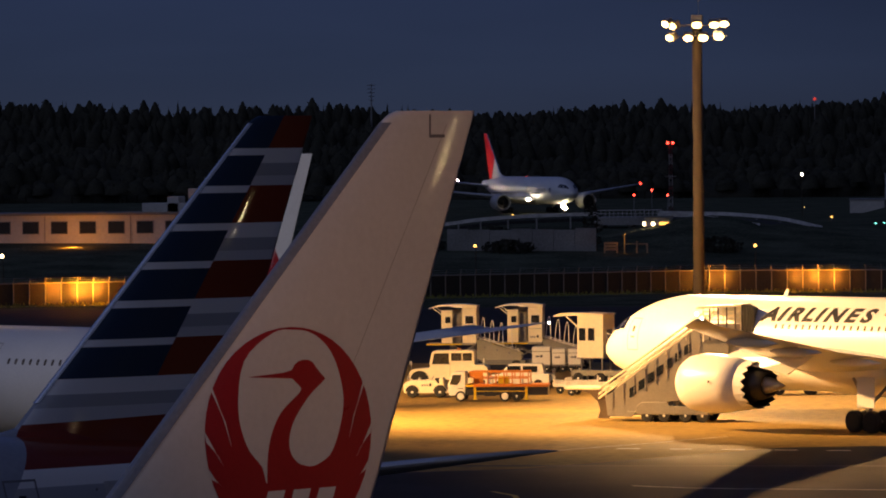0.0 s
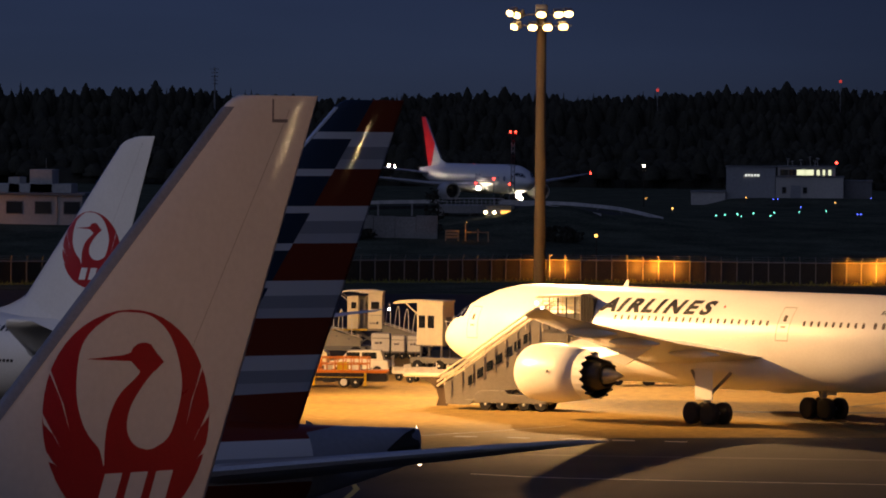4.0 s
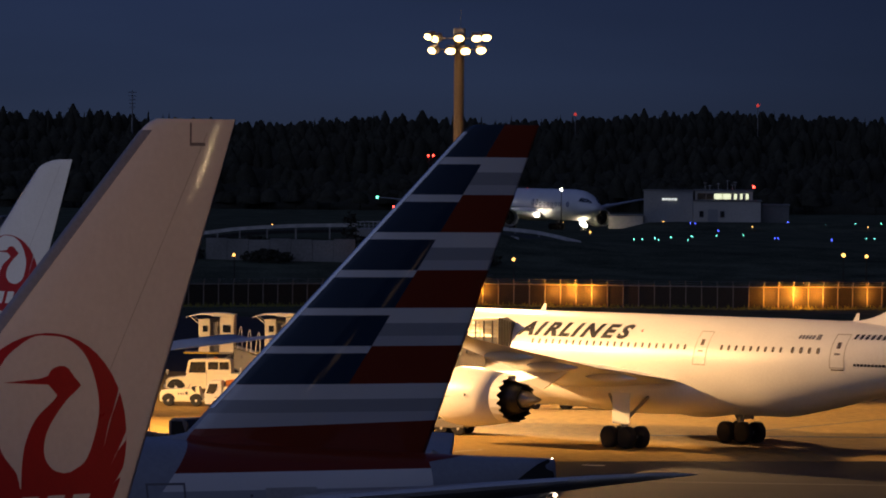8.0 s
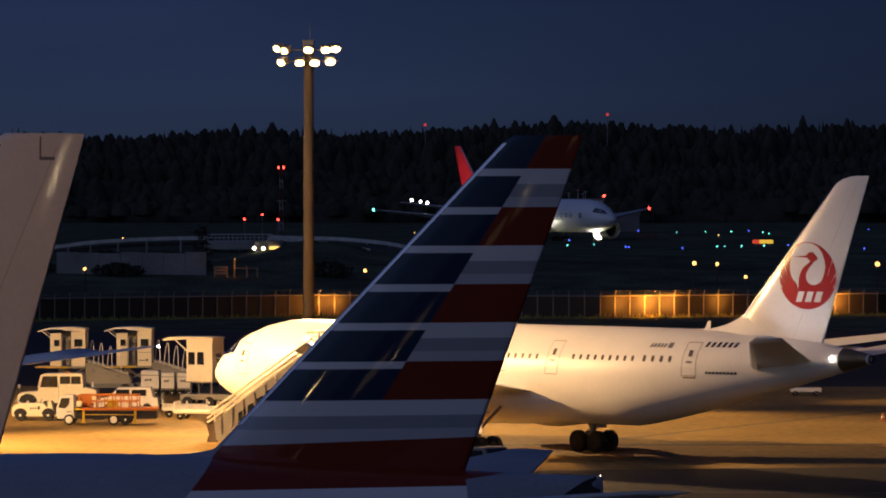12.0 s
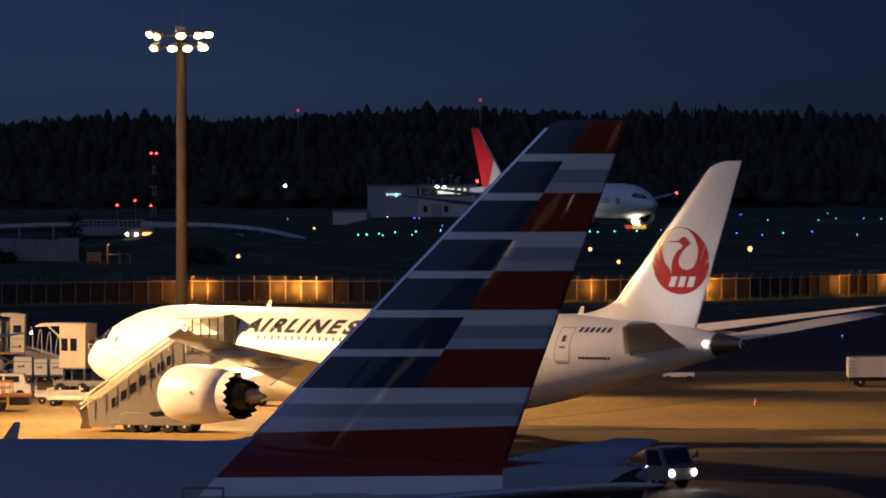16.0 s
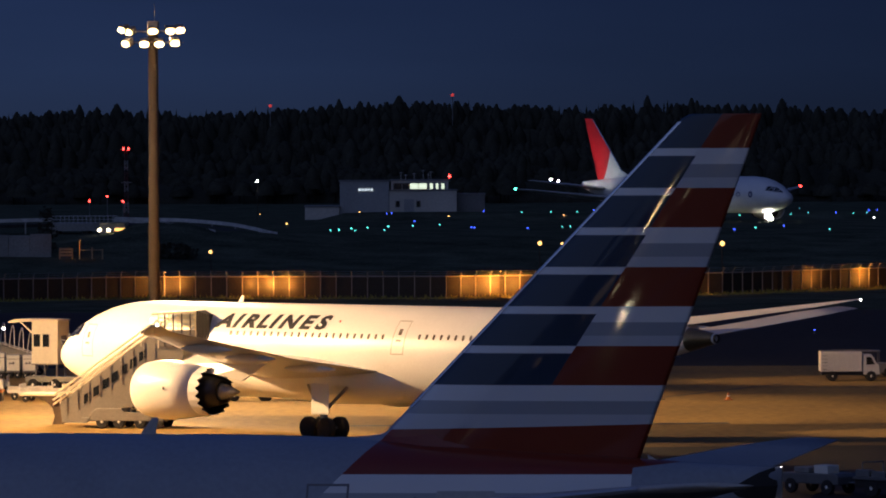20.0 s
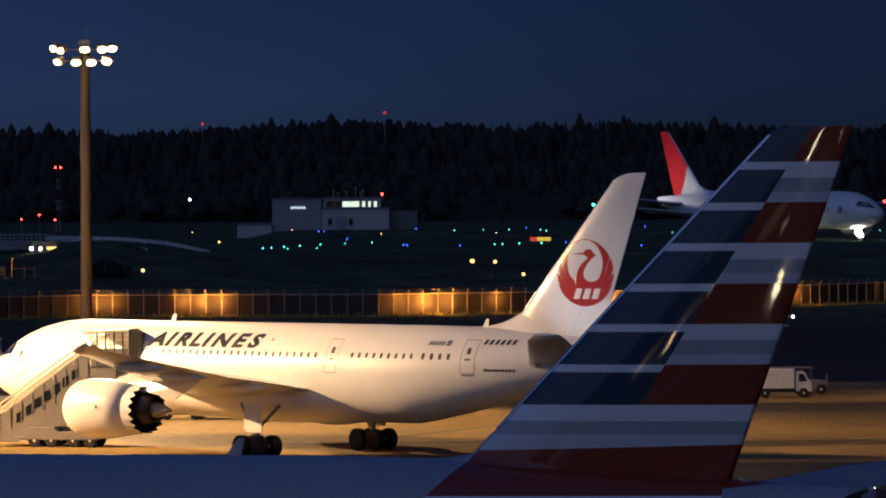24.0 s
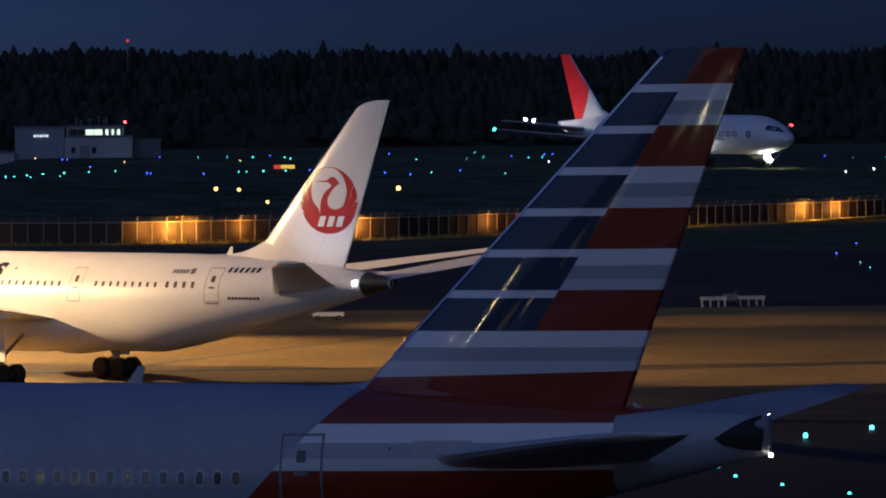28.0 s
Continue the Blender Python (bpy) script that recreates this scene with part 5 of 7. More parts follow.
for x, y in ((75.7, 519.7), (82.7, 552.7), (74.3, 494.0), (72.9, 478.3)):
    taxi_light("g" if x < 75 else "b", x, y)
taxi_light("b", 36.0, 470)

# ---- far buildings and towers ----


def window_part(root, x0, x1, y, z0, z1, material, name="window"):
    bm = bmesh.new()
    box(bm, x0 - 0.12, x1 + 0.12, y - 0.10, y - 0.02, z0 - 0.12, z1 + 0.12)
    f = part(name, bm, ROOFGREY, root)
    bm = bmesh.new()
    box(bm, x0, x1, y - 0.13, y - 0.105, z0, z1)
    part("pane", bm, material, f)


def control_building():
    b = thing("fire_station_building", pose(0, 0, rise(0, 1005) + 0.15), "pale two-storey airfield building with lit upper windows", "building")
    for nm, x0, x1, z1, m_, y0 in (("west_block", -17.1, -7.4, 5.9, WALLGREY, 1002), ("main_block", -7.3, 6.0, 4.0, WALLPALE, 1000), ("upper_block", -7.0, 4.4, 6.0, WALLPALE, 1003), ("annex", 6.1, 11.6, 3.2, ROOFGREY, 1004), ("low_wall", -24.0, -17.2, 0.9, WALLPALE, 1001)):
        bm = bmesh.new()
        box(bm, x0, x1, y0, y0 + 12, -1.6, z1, 0.05)
        part(nm, bm, m_, b)
        bm = bmesh.new()
        box(bm, x0 - 0.2, x1 + 0.2, y0 - 0.2, y0 + 12.2, z1, z1 + 0.25)
        part("roof", bm, ROOFGREY, b)
    for k, (x0, x1, lit) in enumerate(((-6.4, -4.9, 0), (-4.7, -3.4, 0), (-3.2, -1.6, 1), (-1.5, 0.1, 1), (0.7, 1.3, 1), (1.9, 2.4, 1), (3.0, 3.6, 1))):
        window_part(b, x0, x1, 1003, 4.4, 5.5, LITROOM if lit else WINDOWDARK)
    for x0, x1 in ((-6.0, -5.3), (-1.9, -1.2)):
        window_part(b, x0, x1, 1000, 0.9, 2.0, WINDOWDARK)
    bm = bmesh.new()
    box(bm, -4.4, -2.4, 999.9, 999.97, -0.8, 2.4)
    part("garage_door", bm, WALLGREY, b)
    for k in range(5):
        bm = bmesh.new()
        box(bm, -13.4 + 0.6 * k, -13.0 + 0.6 * k, 1001.85, 1001.95, 4.1 + 0.06 * (k % 2), 4.5)
        part("sign_bar", bm, SIGNWHITE, b)
    for x, h in ((-5.0, 1.6), (-4.1, 1.1), (-2.4, 1.4), (-0.6, 2.0), (0.4, 1.2), (0.9, 1.7)):
        bm = bmesh.new()
        tube(bm, (x, 1005, 6.2), (x, 1005, 6.2 + h), 0.06, 0.04, 6)
        tube(bm, (x - 0.4, 1005, 6.0 + h), (x + 0.4, 1005, 6.0 + h), 0.04, 0.04, 6)
        part("roof_antenna", bm, MARKWHITE, b)
    bm = bmesh.new()
    ball(bm, (4.6, 1003, 6.9), 0.30, 10)
    part("obstruction_light", bm, REDLAMP, b)
    bm = bmesh.new()
    tube(bm, (4.6, 1003, 5.9), (4.6, 1003, 6.6), 0.06, 0.06, 6)
    part("light_stem", bm, STEEL, b)


control_building()



def long_building():
    b = thing("service_building", pose(0, 0, rise(-125, 702) - 0.6), "long pale flat-roofed building with square dark windows", "building")
    zb = 0
    bm = bmesh.new()
    box(bm, -152, -101.5, 700, 712, zb, 4.4, 0.03)
    part("wall", bm, WALLPALE, b)
    bm = bmesh.new()
    box(bm, -152.4, -101.1, 699.5, 712.4, 4.4, 4.75)
    part("roof", bm, ROOFGREY, b)
    for k in range(12):
        x = -148.6 + 4.05 * k
        window_part(b, x, x + 2.2, 700, 1.9, 3.5, WINDOWDARK)
        if k % 3 == 1:
            bm = bmesh.new()
            tube(bm, (x + 3.1, 699.9, 0), (x + 3.1, 699.9, 4.3), 0.06, 0.06, 6)
            part("downpipe", bm, STEEL, b)
    for x0, x1, z1 in ((-116, -103.5, 6.0), (-109.4, -106.2, 8.0), (-112.4, -110.8, 6.9)):
        bm = bmesh.new()
        box(bm, x0, x1, 703, 709, 4.75, z1, 0.05)
        part("roof_house", bm, WALLPALE, b)
    bm = bmesh.new()
    tube(bm, (-107, 702.5, 8.0), (-107, 702.5, 9.6), 0.05, 0.04, 6)
    part("roof_antenna", bm, STEEL, b)


long_building()
bm = bmesh.new()
box(bm, -156, -98, 687.6, 688.0, 0.8, 3.3, 0.03)
tagged(part("boundary_wall", bm, FENCEPANEL), "low dark boundary wall before the service building", "wall", kind="structure")


def banded_tower():
    x, y = -53.3, 900
    root = thing("lattice_tower", pose(x, y, rise(x, y)), "slender red and white banded lattice tower with red lights", "tower")
    top = 17.4 - rise(x, y)
    seg = 7
    for k in range(seg):
        bm = bmesh.new()
        z0, z1 = top * k / seg, top * (k + 1) / seg
        for sx, sy in ((-1, -1), (1, -1), (1, 1), (-1, 1)):
            w0, w1 = 0.36 - 0.02 * k, 0.34 - 0.02 * k
            tube(bm, (sx * w0, sy * w0, z0), (sx * w1, sy * w1, z1), 0.07, 0.07, 6)
        for q in range(2):
            za, zb = z0 + (z1 - z0) * q / 2, z0 + (z1 - z0) * (q + 1) / 2
            for sy in (-0.3, 0.3):
                tube(bm, (-0.3, sy, za), (0.3, sy, zb), 0.03, 0.03, 5)
                tube(bm, (0.3, sy, za), (-0.3, sy, zb), 0.03, 0.03, 5)
        part("lattice_section", bm, TOWERRED if k % 2 == 0 else TOWERWHITE, root)
    for sx in (-0.45, 0.45):
        nav_light(root, (sx, -0.5, top + 0.15), REDLAMP, 0.21, "obstruction_light")
    for sz, sx in ((top * 0.55, 0.6),):
        bm = bmesh.new()
        box(bm, -0.9, 0.9, -0.9, 0.9, sz, sz + 0.12)
        part("platform", bm, STEEL, root)


banded_tower()


def red_light_mast(x, y, z):
    root = thing("obstruction_light_pole", pose(x, y, rise(x, y)), "thin pole with a red obstruction light", "light pole", "red light poles")
    h = z - rise(x, y)
    bm = bmesh.new()
    tube(bm, (0, 0, 0), (0, 0, h), 0.07, 0.05, 6)
    part("pole", bm, STEEL, root)
    nav_light(root, (0, 0, h + 0.2), REDLAMP, 0.2, "lens")


for x, y, z in ((-60.2, 905, 8.1), (-57.0, 905, 8.9), (-53.6, 895, 8.1)):
    red_light_mast(x, y, z)


def skyline_mast(x, y, z, red, lattice):
    base = rise(x, y)
    root = thing("radio_mast", pose(x, y, base), "thin radio mast above the far woods", "mast", "far radio masts")
    h = z - base
    bm = bmesh.new()
    w = 1.2 if lattice else 0.25
    tube(bm, (0, 0, 0), (0, 0, h), w * 0.5, 0.12, 6)
    if lattice:
        for k in range(5):
            zz = h - 0.6 - 1.1 * k
            tube(bm, (-1.2 + 0.1 * k, 0, zz), (1.2 - 0.1 * k, 0, zz), 0.12, 0.12, 5)
    part("mast", bm, STEEL, root)
    if red:
        nav_light(root, (0, 0, h + 0.2), DIMRED, 0.5, "lens")


skyline_mast(-176.8, 1490, 36.2, False, True)
skyline_mast(7.8, 1490, 33.0, True, False)
skyline_mast(-45.8, 1490, 30.0, True, False)

# ---- the overpass and its curving ramp ----


def smooth_path(knots, n=6):
    """A smooth open line through its knots."""
    out = []
    for k in range(len(knots) - 1):
        p0, p1, p2, p3 = (Vector(knots[min(len(knots) - 1, max(0, k + d))]) for d in (-1, 0, 1, 2))
        for q in range(n):
            t = q / n
            out.append(0.5 * (2 * p1 + (p2 - p0) * t + (2 * p0 - 5 * p1 + 4 * p2 - p3) * t * t + (3 * p1 - p0 - 3 * p2 + p3) * t ** 3))
    return out + [Vector(knots[-1])]


def bar_along(name, path, up, down, thick, material, root):
    """A solid beam that follows a path, from up above it to down below it."""
    verts, faces = [], []
    for p in path:
        verts += [(p.x, p.y - thick / 2, p.z - down), (p.x, p.y - thick / 2, p.z + up), (p.x, p.y + thick / 2, p.z + up), (p.x, p.y + thick / 2, p.z - down)]
    for k in range(len(path) - 1):
        for q in range(4):
            faces.append((4 * k + q, 4 * k + (q + 1) % 4, 4 * k + 4 + (q + 1) % 4, 4 * k + 4 + q))
    n = 4 * len(path) - 4
    faces += [(0, 1, 2, 3), (n + 3, n + 2, n + 1, n)]
    return put(name, verts, faces, material, root)


NEAR_SIDE = smooth_path([(-45.4, 735, 7.0), (-40.9, 735, 6.9), (-36.6, 732, 6.4), (-30.1, 722, 5.6)])
FAR_SIDE = smooth_path([(-46.9, 760, 7.0), (-40.6, 760, 6.85), (-35.4, 757, 6.7), (-28.1, 745, 6.2), (-21.4, 728, 5.1)])
APPROACH = smooth_path([(-96, 752, 4.5), (-80, 747, 5.5), (-72.3, 745, 6.4), (-64.0, 745, 6.9), (-55.0, 745, 7.1)])


def overpass():
    root = thing("road_overpass", pose(0, 0, 0), "concrete road overpass with pale guard walls and a curving ramp", "bridge", kind="structure")
    bm = bmesh.new()
    box(bm, -55.4, -45.3, 744.5, 757, 5.45, 6.6, 0.04)
    part("bridge_deck", bm, CONCRETE, root)
    for x in (-54.6, -50.2, -46.2):
        bm = bmesh.new()
        box(bm, x - 0.4, x + 0.4, 746, 755, 3.0, 5.44, 0.05)
        part("bridge_pier", bm, CONCRETE, root)
    for z, r in ((7.66, 0.06), (7.15, 0.035)):
        rail = bmesh.new()
        tube(rail, (-55.2, 744.8, z), (-45.4, 744.8, z), r, r, 6)
        part("handrail", rail, MARKWHITE, root)
    bm = bmesh.new()
    box(bm, -0.04, 0.04, -0.04, 0.04, 6.58, 7.64)
    post = part("baluster", bm, MARKWHITE, root)
    for k in range(16):
        ob = post if k == 0 else new("baluster", post.data)
        ob.parent, ob.matrix_basis = root, pose(-55.1 + 0.64 * k, 744.8, 0)
    for name, path in (("guard_wall", APPROACH), ("guard_wall", NEAR_SIDE), ("guard_wall", FAR_SIDE)):
        bar_along(name, path, 0.30, 0.22, 0.3, MARKWHITE, root)
    for path, end in ((NEAR_SIDE, 0), (FAR_SIDE, 0), (APPROACH, 0)):
        for p in path[::3]:
            bm = bmesh.new()
            box(bm, p.x - 0.12, p.x + 0.12, p.y - 0.1, p.y + 0.1, min(p.z - 1.2, rise(p.x, p.y)), p.z - 0.2)
            part("guard_post", bm, CONCRETE, root)
    n = len(NEAR_SIDE)
    edge = [FAR_SIDE[round(k * (len(FAR_SIDE) - 1) / (n - 1))] for k in range(n)]
    verts = [(p.x, p.y, p.z - 0.5) for p in NEAR_SIDE] + [(p.x, p.y, p.z - 0.5) for p in edge] + [(p.x, p.y, p.z - 0.9) for p in NEAR_SIDE] + [(p.x, p.y, p.z - 0.9) for p in edge]
    faces = []
    for k in range(n - 1):
        faces += [(k, k + 1, n + k + 1, n + k), (2 * n + k, 3 * n + k, 3 * n + k + 1, 2 * n + k + 1), (k, 2 * n + k, 2 * n + k + 1, k + 1), (n + k, n + k + 1, 3 * n + k + 1, 3 * n + k)]
    put("ramp_deck", verts, faces, DARKTAR, root)
    low = [Vector((p.x, p.y + 4, p.z - 0.75)) for p in APPROACH]
    bar_along("approach_deck", low, 0.2, 0.3, 8.0, DARKTAR, root)


overpass()


def embankment():
    """The grass bank that carries the ramp, falling towards the fence."""
    ridge = [(-52, 0.2), (-47.6, 0.7), (-44.6, 1.2), (-41.8, 2.1), (-39.0, 2.5), (-33.7, 2.2), (-30.0, 1.3), (-24.0, 0.9), (-17.0, 0.4), (-8.0, 0.05)]
    rnd, verts, faces, prof = random.Random(11), [], [], ((694, 0.0), (702, 0.30), (710, 0.68), (717, 0.93), (722, 1.0), (729, 0.94), (738, 0.55), (748, 0.0))
    xs = list(np.arange(-52, -7.9, 1.0))
    for x in xs:
        top = np.interp(x, [r[0] for r in ridge], [r[1] for r in ridge])
        for y, q in prof:
            verts.append((x + rnd.uniform(-0.2, 0.2), y, rise(x, y) - 0.15 + top * q + rnd.uniform(-0.12, 0.12) * q))
    m = len(prof)
    for k in range(len(xs) - 1):
        for q in range(m - 1):
            a = k * m + q
            faces.append((a, a + m, a + m + 1, a + 1))
    tagged(put("embankment", verts, faces, GRASS, smooth=True), "dark grassy bank under the curving ramp", "bank", kind="structure")


embankment()
for k in range(7):
    bm = bmesh.new()
    x = -71.6 + 2.93 * k
    box(bm, x, x + 2.88, 690, 690.5, 1.8, 5.95 - 0.10 * (k % 3), 0.03)
    wall_ = tagged(part("retaining_wall", bm, CONCRETE), "weathered concrete retaining wall panel below the road", "wall", "retaining wall panels", "structure")


def timber_gate(x, y):
    """A low gate of posts and boards beside the retaining wall."""
    root = thing("timber_gate", pose(x, y, rise(x, y)), "low gate of brown posts and boards lit by a sodium lamp", "gate")
    for px, h in ((-2.4, 1.5), (-0.7, 1.5), (0.3, 2.4), (2.0, 1.6), (3.4, 1.3)):
        bm = bmesh.new()
        box(bm, px - 0.09, px + 0.09, -0.09, 0.09, -0.3, h, 0.02)
        part("post", bm, YELLOWGREY, root)
    for k in range(3):
        bm = bmesh.new()
        box(bm, -2.3, -0.8, -0.05, 0.03, 0.35 + 0.42 * k, 0.68 + 0.42 * k, 0.01)
        part("board", bm, YELLOWGREY, root)
    bm = bmesh.new()
    box(bm, 0.3, 3.4, -0.04, 0.04, 1.15, 1.28, 0.01)
    part("rail", bm, YELLOWGREY, root)


timber_gate(-47.4, 687.5)
fence_lamp_unit(-46.9, 686.2, 2.5)


def gatehouse():
    root = thing("gatehouse", pose(-44.9, 724, rise(-44.9, 724)), "small gatehouse with a glowing window below the road", "building")
    bm = bmesh.new()
    box(bm, -1.8, 1.8, 0, 3, 0, 2.2, 0.05)
    part("wall", bm, WALLPALE, root)
    bm = bmesh.new()
    box(bm, -2.2, 2.2, -0.6, 3.3, 2.2, 2.4, 0.03)
    part("roof", bm, ROOFGREY, root)
    bm = bmesh.new()
    box(bm, 0.35, 1.75, -0.06, -0.01, 0.85, 1.5)
    part("window", bm, ORANGEGLOW, root)


gatehouse()
for x in (-46.5, -45.2):
    street_lamp(x, 720.8, 1.35, WHITELAMP2, 0.26)


def shrub(x, y, w, h, seed):
    rnd = random.Random(seed)
    root = thing("shrub", pose(x, y, rise(x, y) - 0.1), "dark leafy shrub on the grass bank", "shrub", "shrubs on the bank")
    bm = bmesh.new()
    tube(bm, (0, 0, 0), (0, 0, h * 0.5), 0.12, 0.06, 6)
    part("trunk", bm, BARK, root)
    verts, faces = [], []
    for k in range(int(260 * w / 3)):
        a, q = rnd.uniform(0, 2 * math.pi), rnd.random()
        rr = w / 2 * math.sqrt(max(0.02, 1 - (q - 0.4) ** 2 / 0.4)) * rnd.uniform(0.4, 1.1)
        c = Vector((rr * math.cos(a), rr * math.sin(a), 0.15 + h * q * rnd.uniform(0.8, 1.05)))
        d1 = Vector((rnd.uniform(-1, 1), rnd.uniform(-1, 1), rnd.uniform(-1, 1))) * 0.28
        d2 = Vector((rnd.uniform(-1, 1), rnd.uniform(-1, 1), rnd.uniform(-1, 1))) * 0.28
        i = len(verts)
        verts += [c - d1, c + d2, c + d1, c - d2]
        faces.append((i, i + 1, i + 2, i + 3))
    put("crown", verts, faces, LEAF, root)


for k, (x, y, w, h) in enumerate(((-52.2, 696, 2.8, 6.4), (-34.5, 690, 6.5, 2.0), (-66.0, 700, 4, 2.6), (-75, 690, 6, 2.2), (-63, 688, 7, 1.6))):
    shrub(x, y, w, h, k)


def airfield_sign(x, y):
    root = thing("airfield_sign", pose(x, y, rise(x, y)), "lit red and yellow airfield guidance sign on short legs", "sign")
    for k, m_ in enumerate((SIGNRED, SIGNYELLOW, SIGNYELLOW)):
        bm = bmesh.new()
        box(bm, -1.6 + 1.1 * k, -0.54 + 1.1 * k, -0.1, 0.1, 0.5, 1.1, 0.02)
        part("sign_panel", bm, m_, root)
        bm = bmesh.new()
        box(bm, -1.1 + 1.1 * k, -1.02 + 1.1 * k, -0.04, 0.04, 0, 0.5)
        part("leg", bm, STEEL, root)


airfield_sign(28.6, 798)
# ---- apron markings ----
strip("dark_strip", [(-6, 316.4), (8, 317.3), (19, 318.2)], 1.5, DARKSEAM, "dark strip across the apron", category="drain")
strip("apron_joint", [(2, 323), (7, 333.1), (18.2, 355.3), (26, 371)], 0.4, DARKSEAM, "thin dark joint across the apron", 0.009, "joint")
strip("apron_joint", [(-60, 274), (-20, 272), (40, 269)], 1.0, DARKSEAM, "thin dark joint across the apron", 0.009, "joint")
strip("painted_line", [(-24.5, 284.5), (-19, 292), (-14.5, 299)], 0.16, MARKWHITE, "worn white painted line on the apron", 0.011)
strip("painted_line", [(-17.2, 256), (-14.5, 254.4), (-11.9, 253.6), (-4, 252.5), (8, 251.5)], 0.3, MARKWHITE, "worn white painted line on the apron", 0.011)
strip("painted_line", [(-24, 252), (-22.6, 249), (-21.9, 244), (-21.8, 236)], 0.3, YELLOW, "curved worn yellow taxi line on the apron", 0.011)
for k in range(5):
    strip("painted_dash", [(-20.2 + 3.0 * k, 287.5 - 0.6 * k), (-18.9 + 3.0 * k, 287.2 - 0.6 * k)], 0.5, MARKWHITE, "short white dash painted on the apron", 0.011)

# ---- ground vehicles ----


def wheel_set(root, xs, y0, y1, r, w=0.28):
    for x in xs:
        for y in (y0, y1):
            bm = bmesh.new()
            turned(bm, [(-w / 2, r * 0.6), (-w / 2, r * 0.88), (-w * 0.34, r), (w * 0.34, r), (w / 2, r * 0.88), (w / 2, r * 0.6)], (x, y, r), "y", 18)
            t = part("wheel", bm, TYRE, root)
            bm = bmesh.new()
            turned(bm, [(-w * 0.52, r * 0.12), (-w * 0.44, r * 0.5), (-w * 0.5, r * 0.6), (w * 0.5, r * 0.6), (w * 0.44, r * 0.5), (w * 0.52, r * 0.12)], (x, y, r), "y", 14)
            part("hub", bm, VEHWHITE, t)


def prism(bm, outline, y0, y1):
    """A body with the given side outline of (x, z)."""
    a, b = [bm.verts.new((x, y0, z)) for x, z in outline], [bm.verts.new((x, y1, z)) for x, z in outline]
    n = len(outline)
    bm.faces.new(a)
    bm.faces.new(b[::-1])
    for i in range(n):
        bm.faces.new((a[i], b[i], b[(i + 1) % n], a[(i + 1) % n]))


def body(root, name, outline, y0, y1, material, bevel=0.05, label=""):
    bm = bmesh.new()
    prism(bm, outline, y0, y1)
    bmesh.ops.recalc_face_normals(bm, faces=bm.faces)
    if bevel:
        bmesh.ops.bevel(bm, geom=bm.edges[:], offset=bevel, segments=2, affect="EDGES", profile=0.6)
    return part(name, bm, material, root, label)


def block(root, name, x0, x1, y0, y1, z0, z1, material, bevel=0.03, label=""):
    bm = bmesh.new()
    box(bm, x0, x1, y0, y1, z0, z1, bevel)
    return part(name, bm, material, root, label)


def rods(root, name, segs, r, material):
    bm = bmesh.new()
    for a, b in segs:
        tube(bm, a, b, r, r, 6)
    return part(name, bm, material, root)


def arch(x0, z0, x1, z1, x2, z2, n=8):
    """Points of a bow from one end over a crest to the other."""
    return [((1 - q) ** 2 * x0 + 2 * q * (1 - q) * x1 + q * q * x2, (1 - q) ** 2 * z0 + 2 * q * (1 - q) * z1 + q * q * z2) for q in [k / n for k in range(n + 1)]]


def hooped_flight(root, xs, p, slope, tall, lean):
    """Bowed hoops over a flight of steps, one tube each."""
    for xx in xs:
        zz = p - slope * (xx - xs[0])
        pts = [(xx + lean * (0.25 + 0.75 * math.cos(math.pi * j / 24) ** 1.5 - 0.5 * (j / 12) ** 2), -0.85 * math.cos(math.pi * j / 12), zz + tall * math.sin(math.pi * j / 12) ** 0.75) for j in range(13)]
        rods(root, "hoop", list(zip(pts, pts[1:])), 0.04, VEHWHITE)


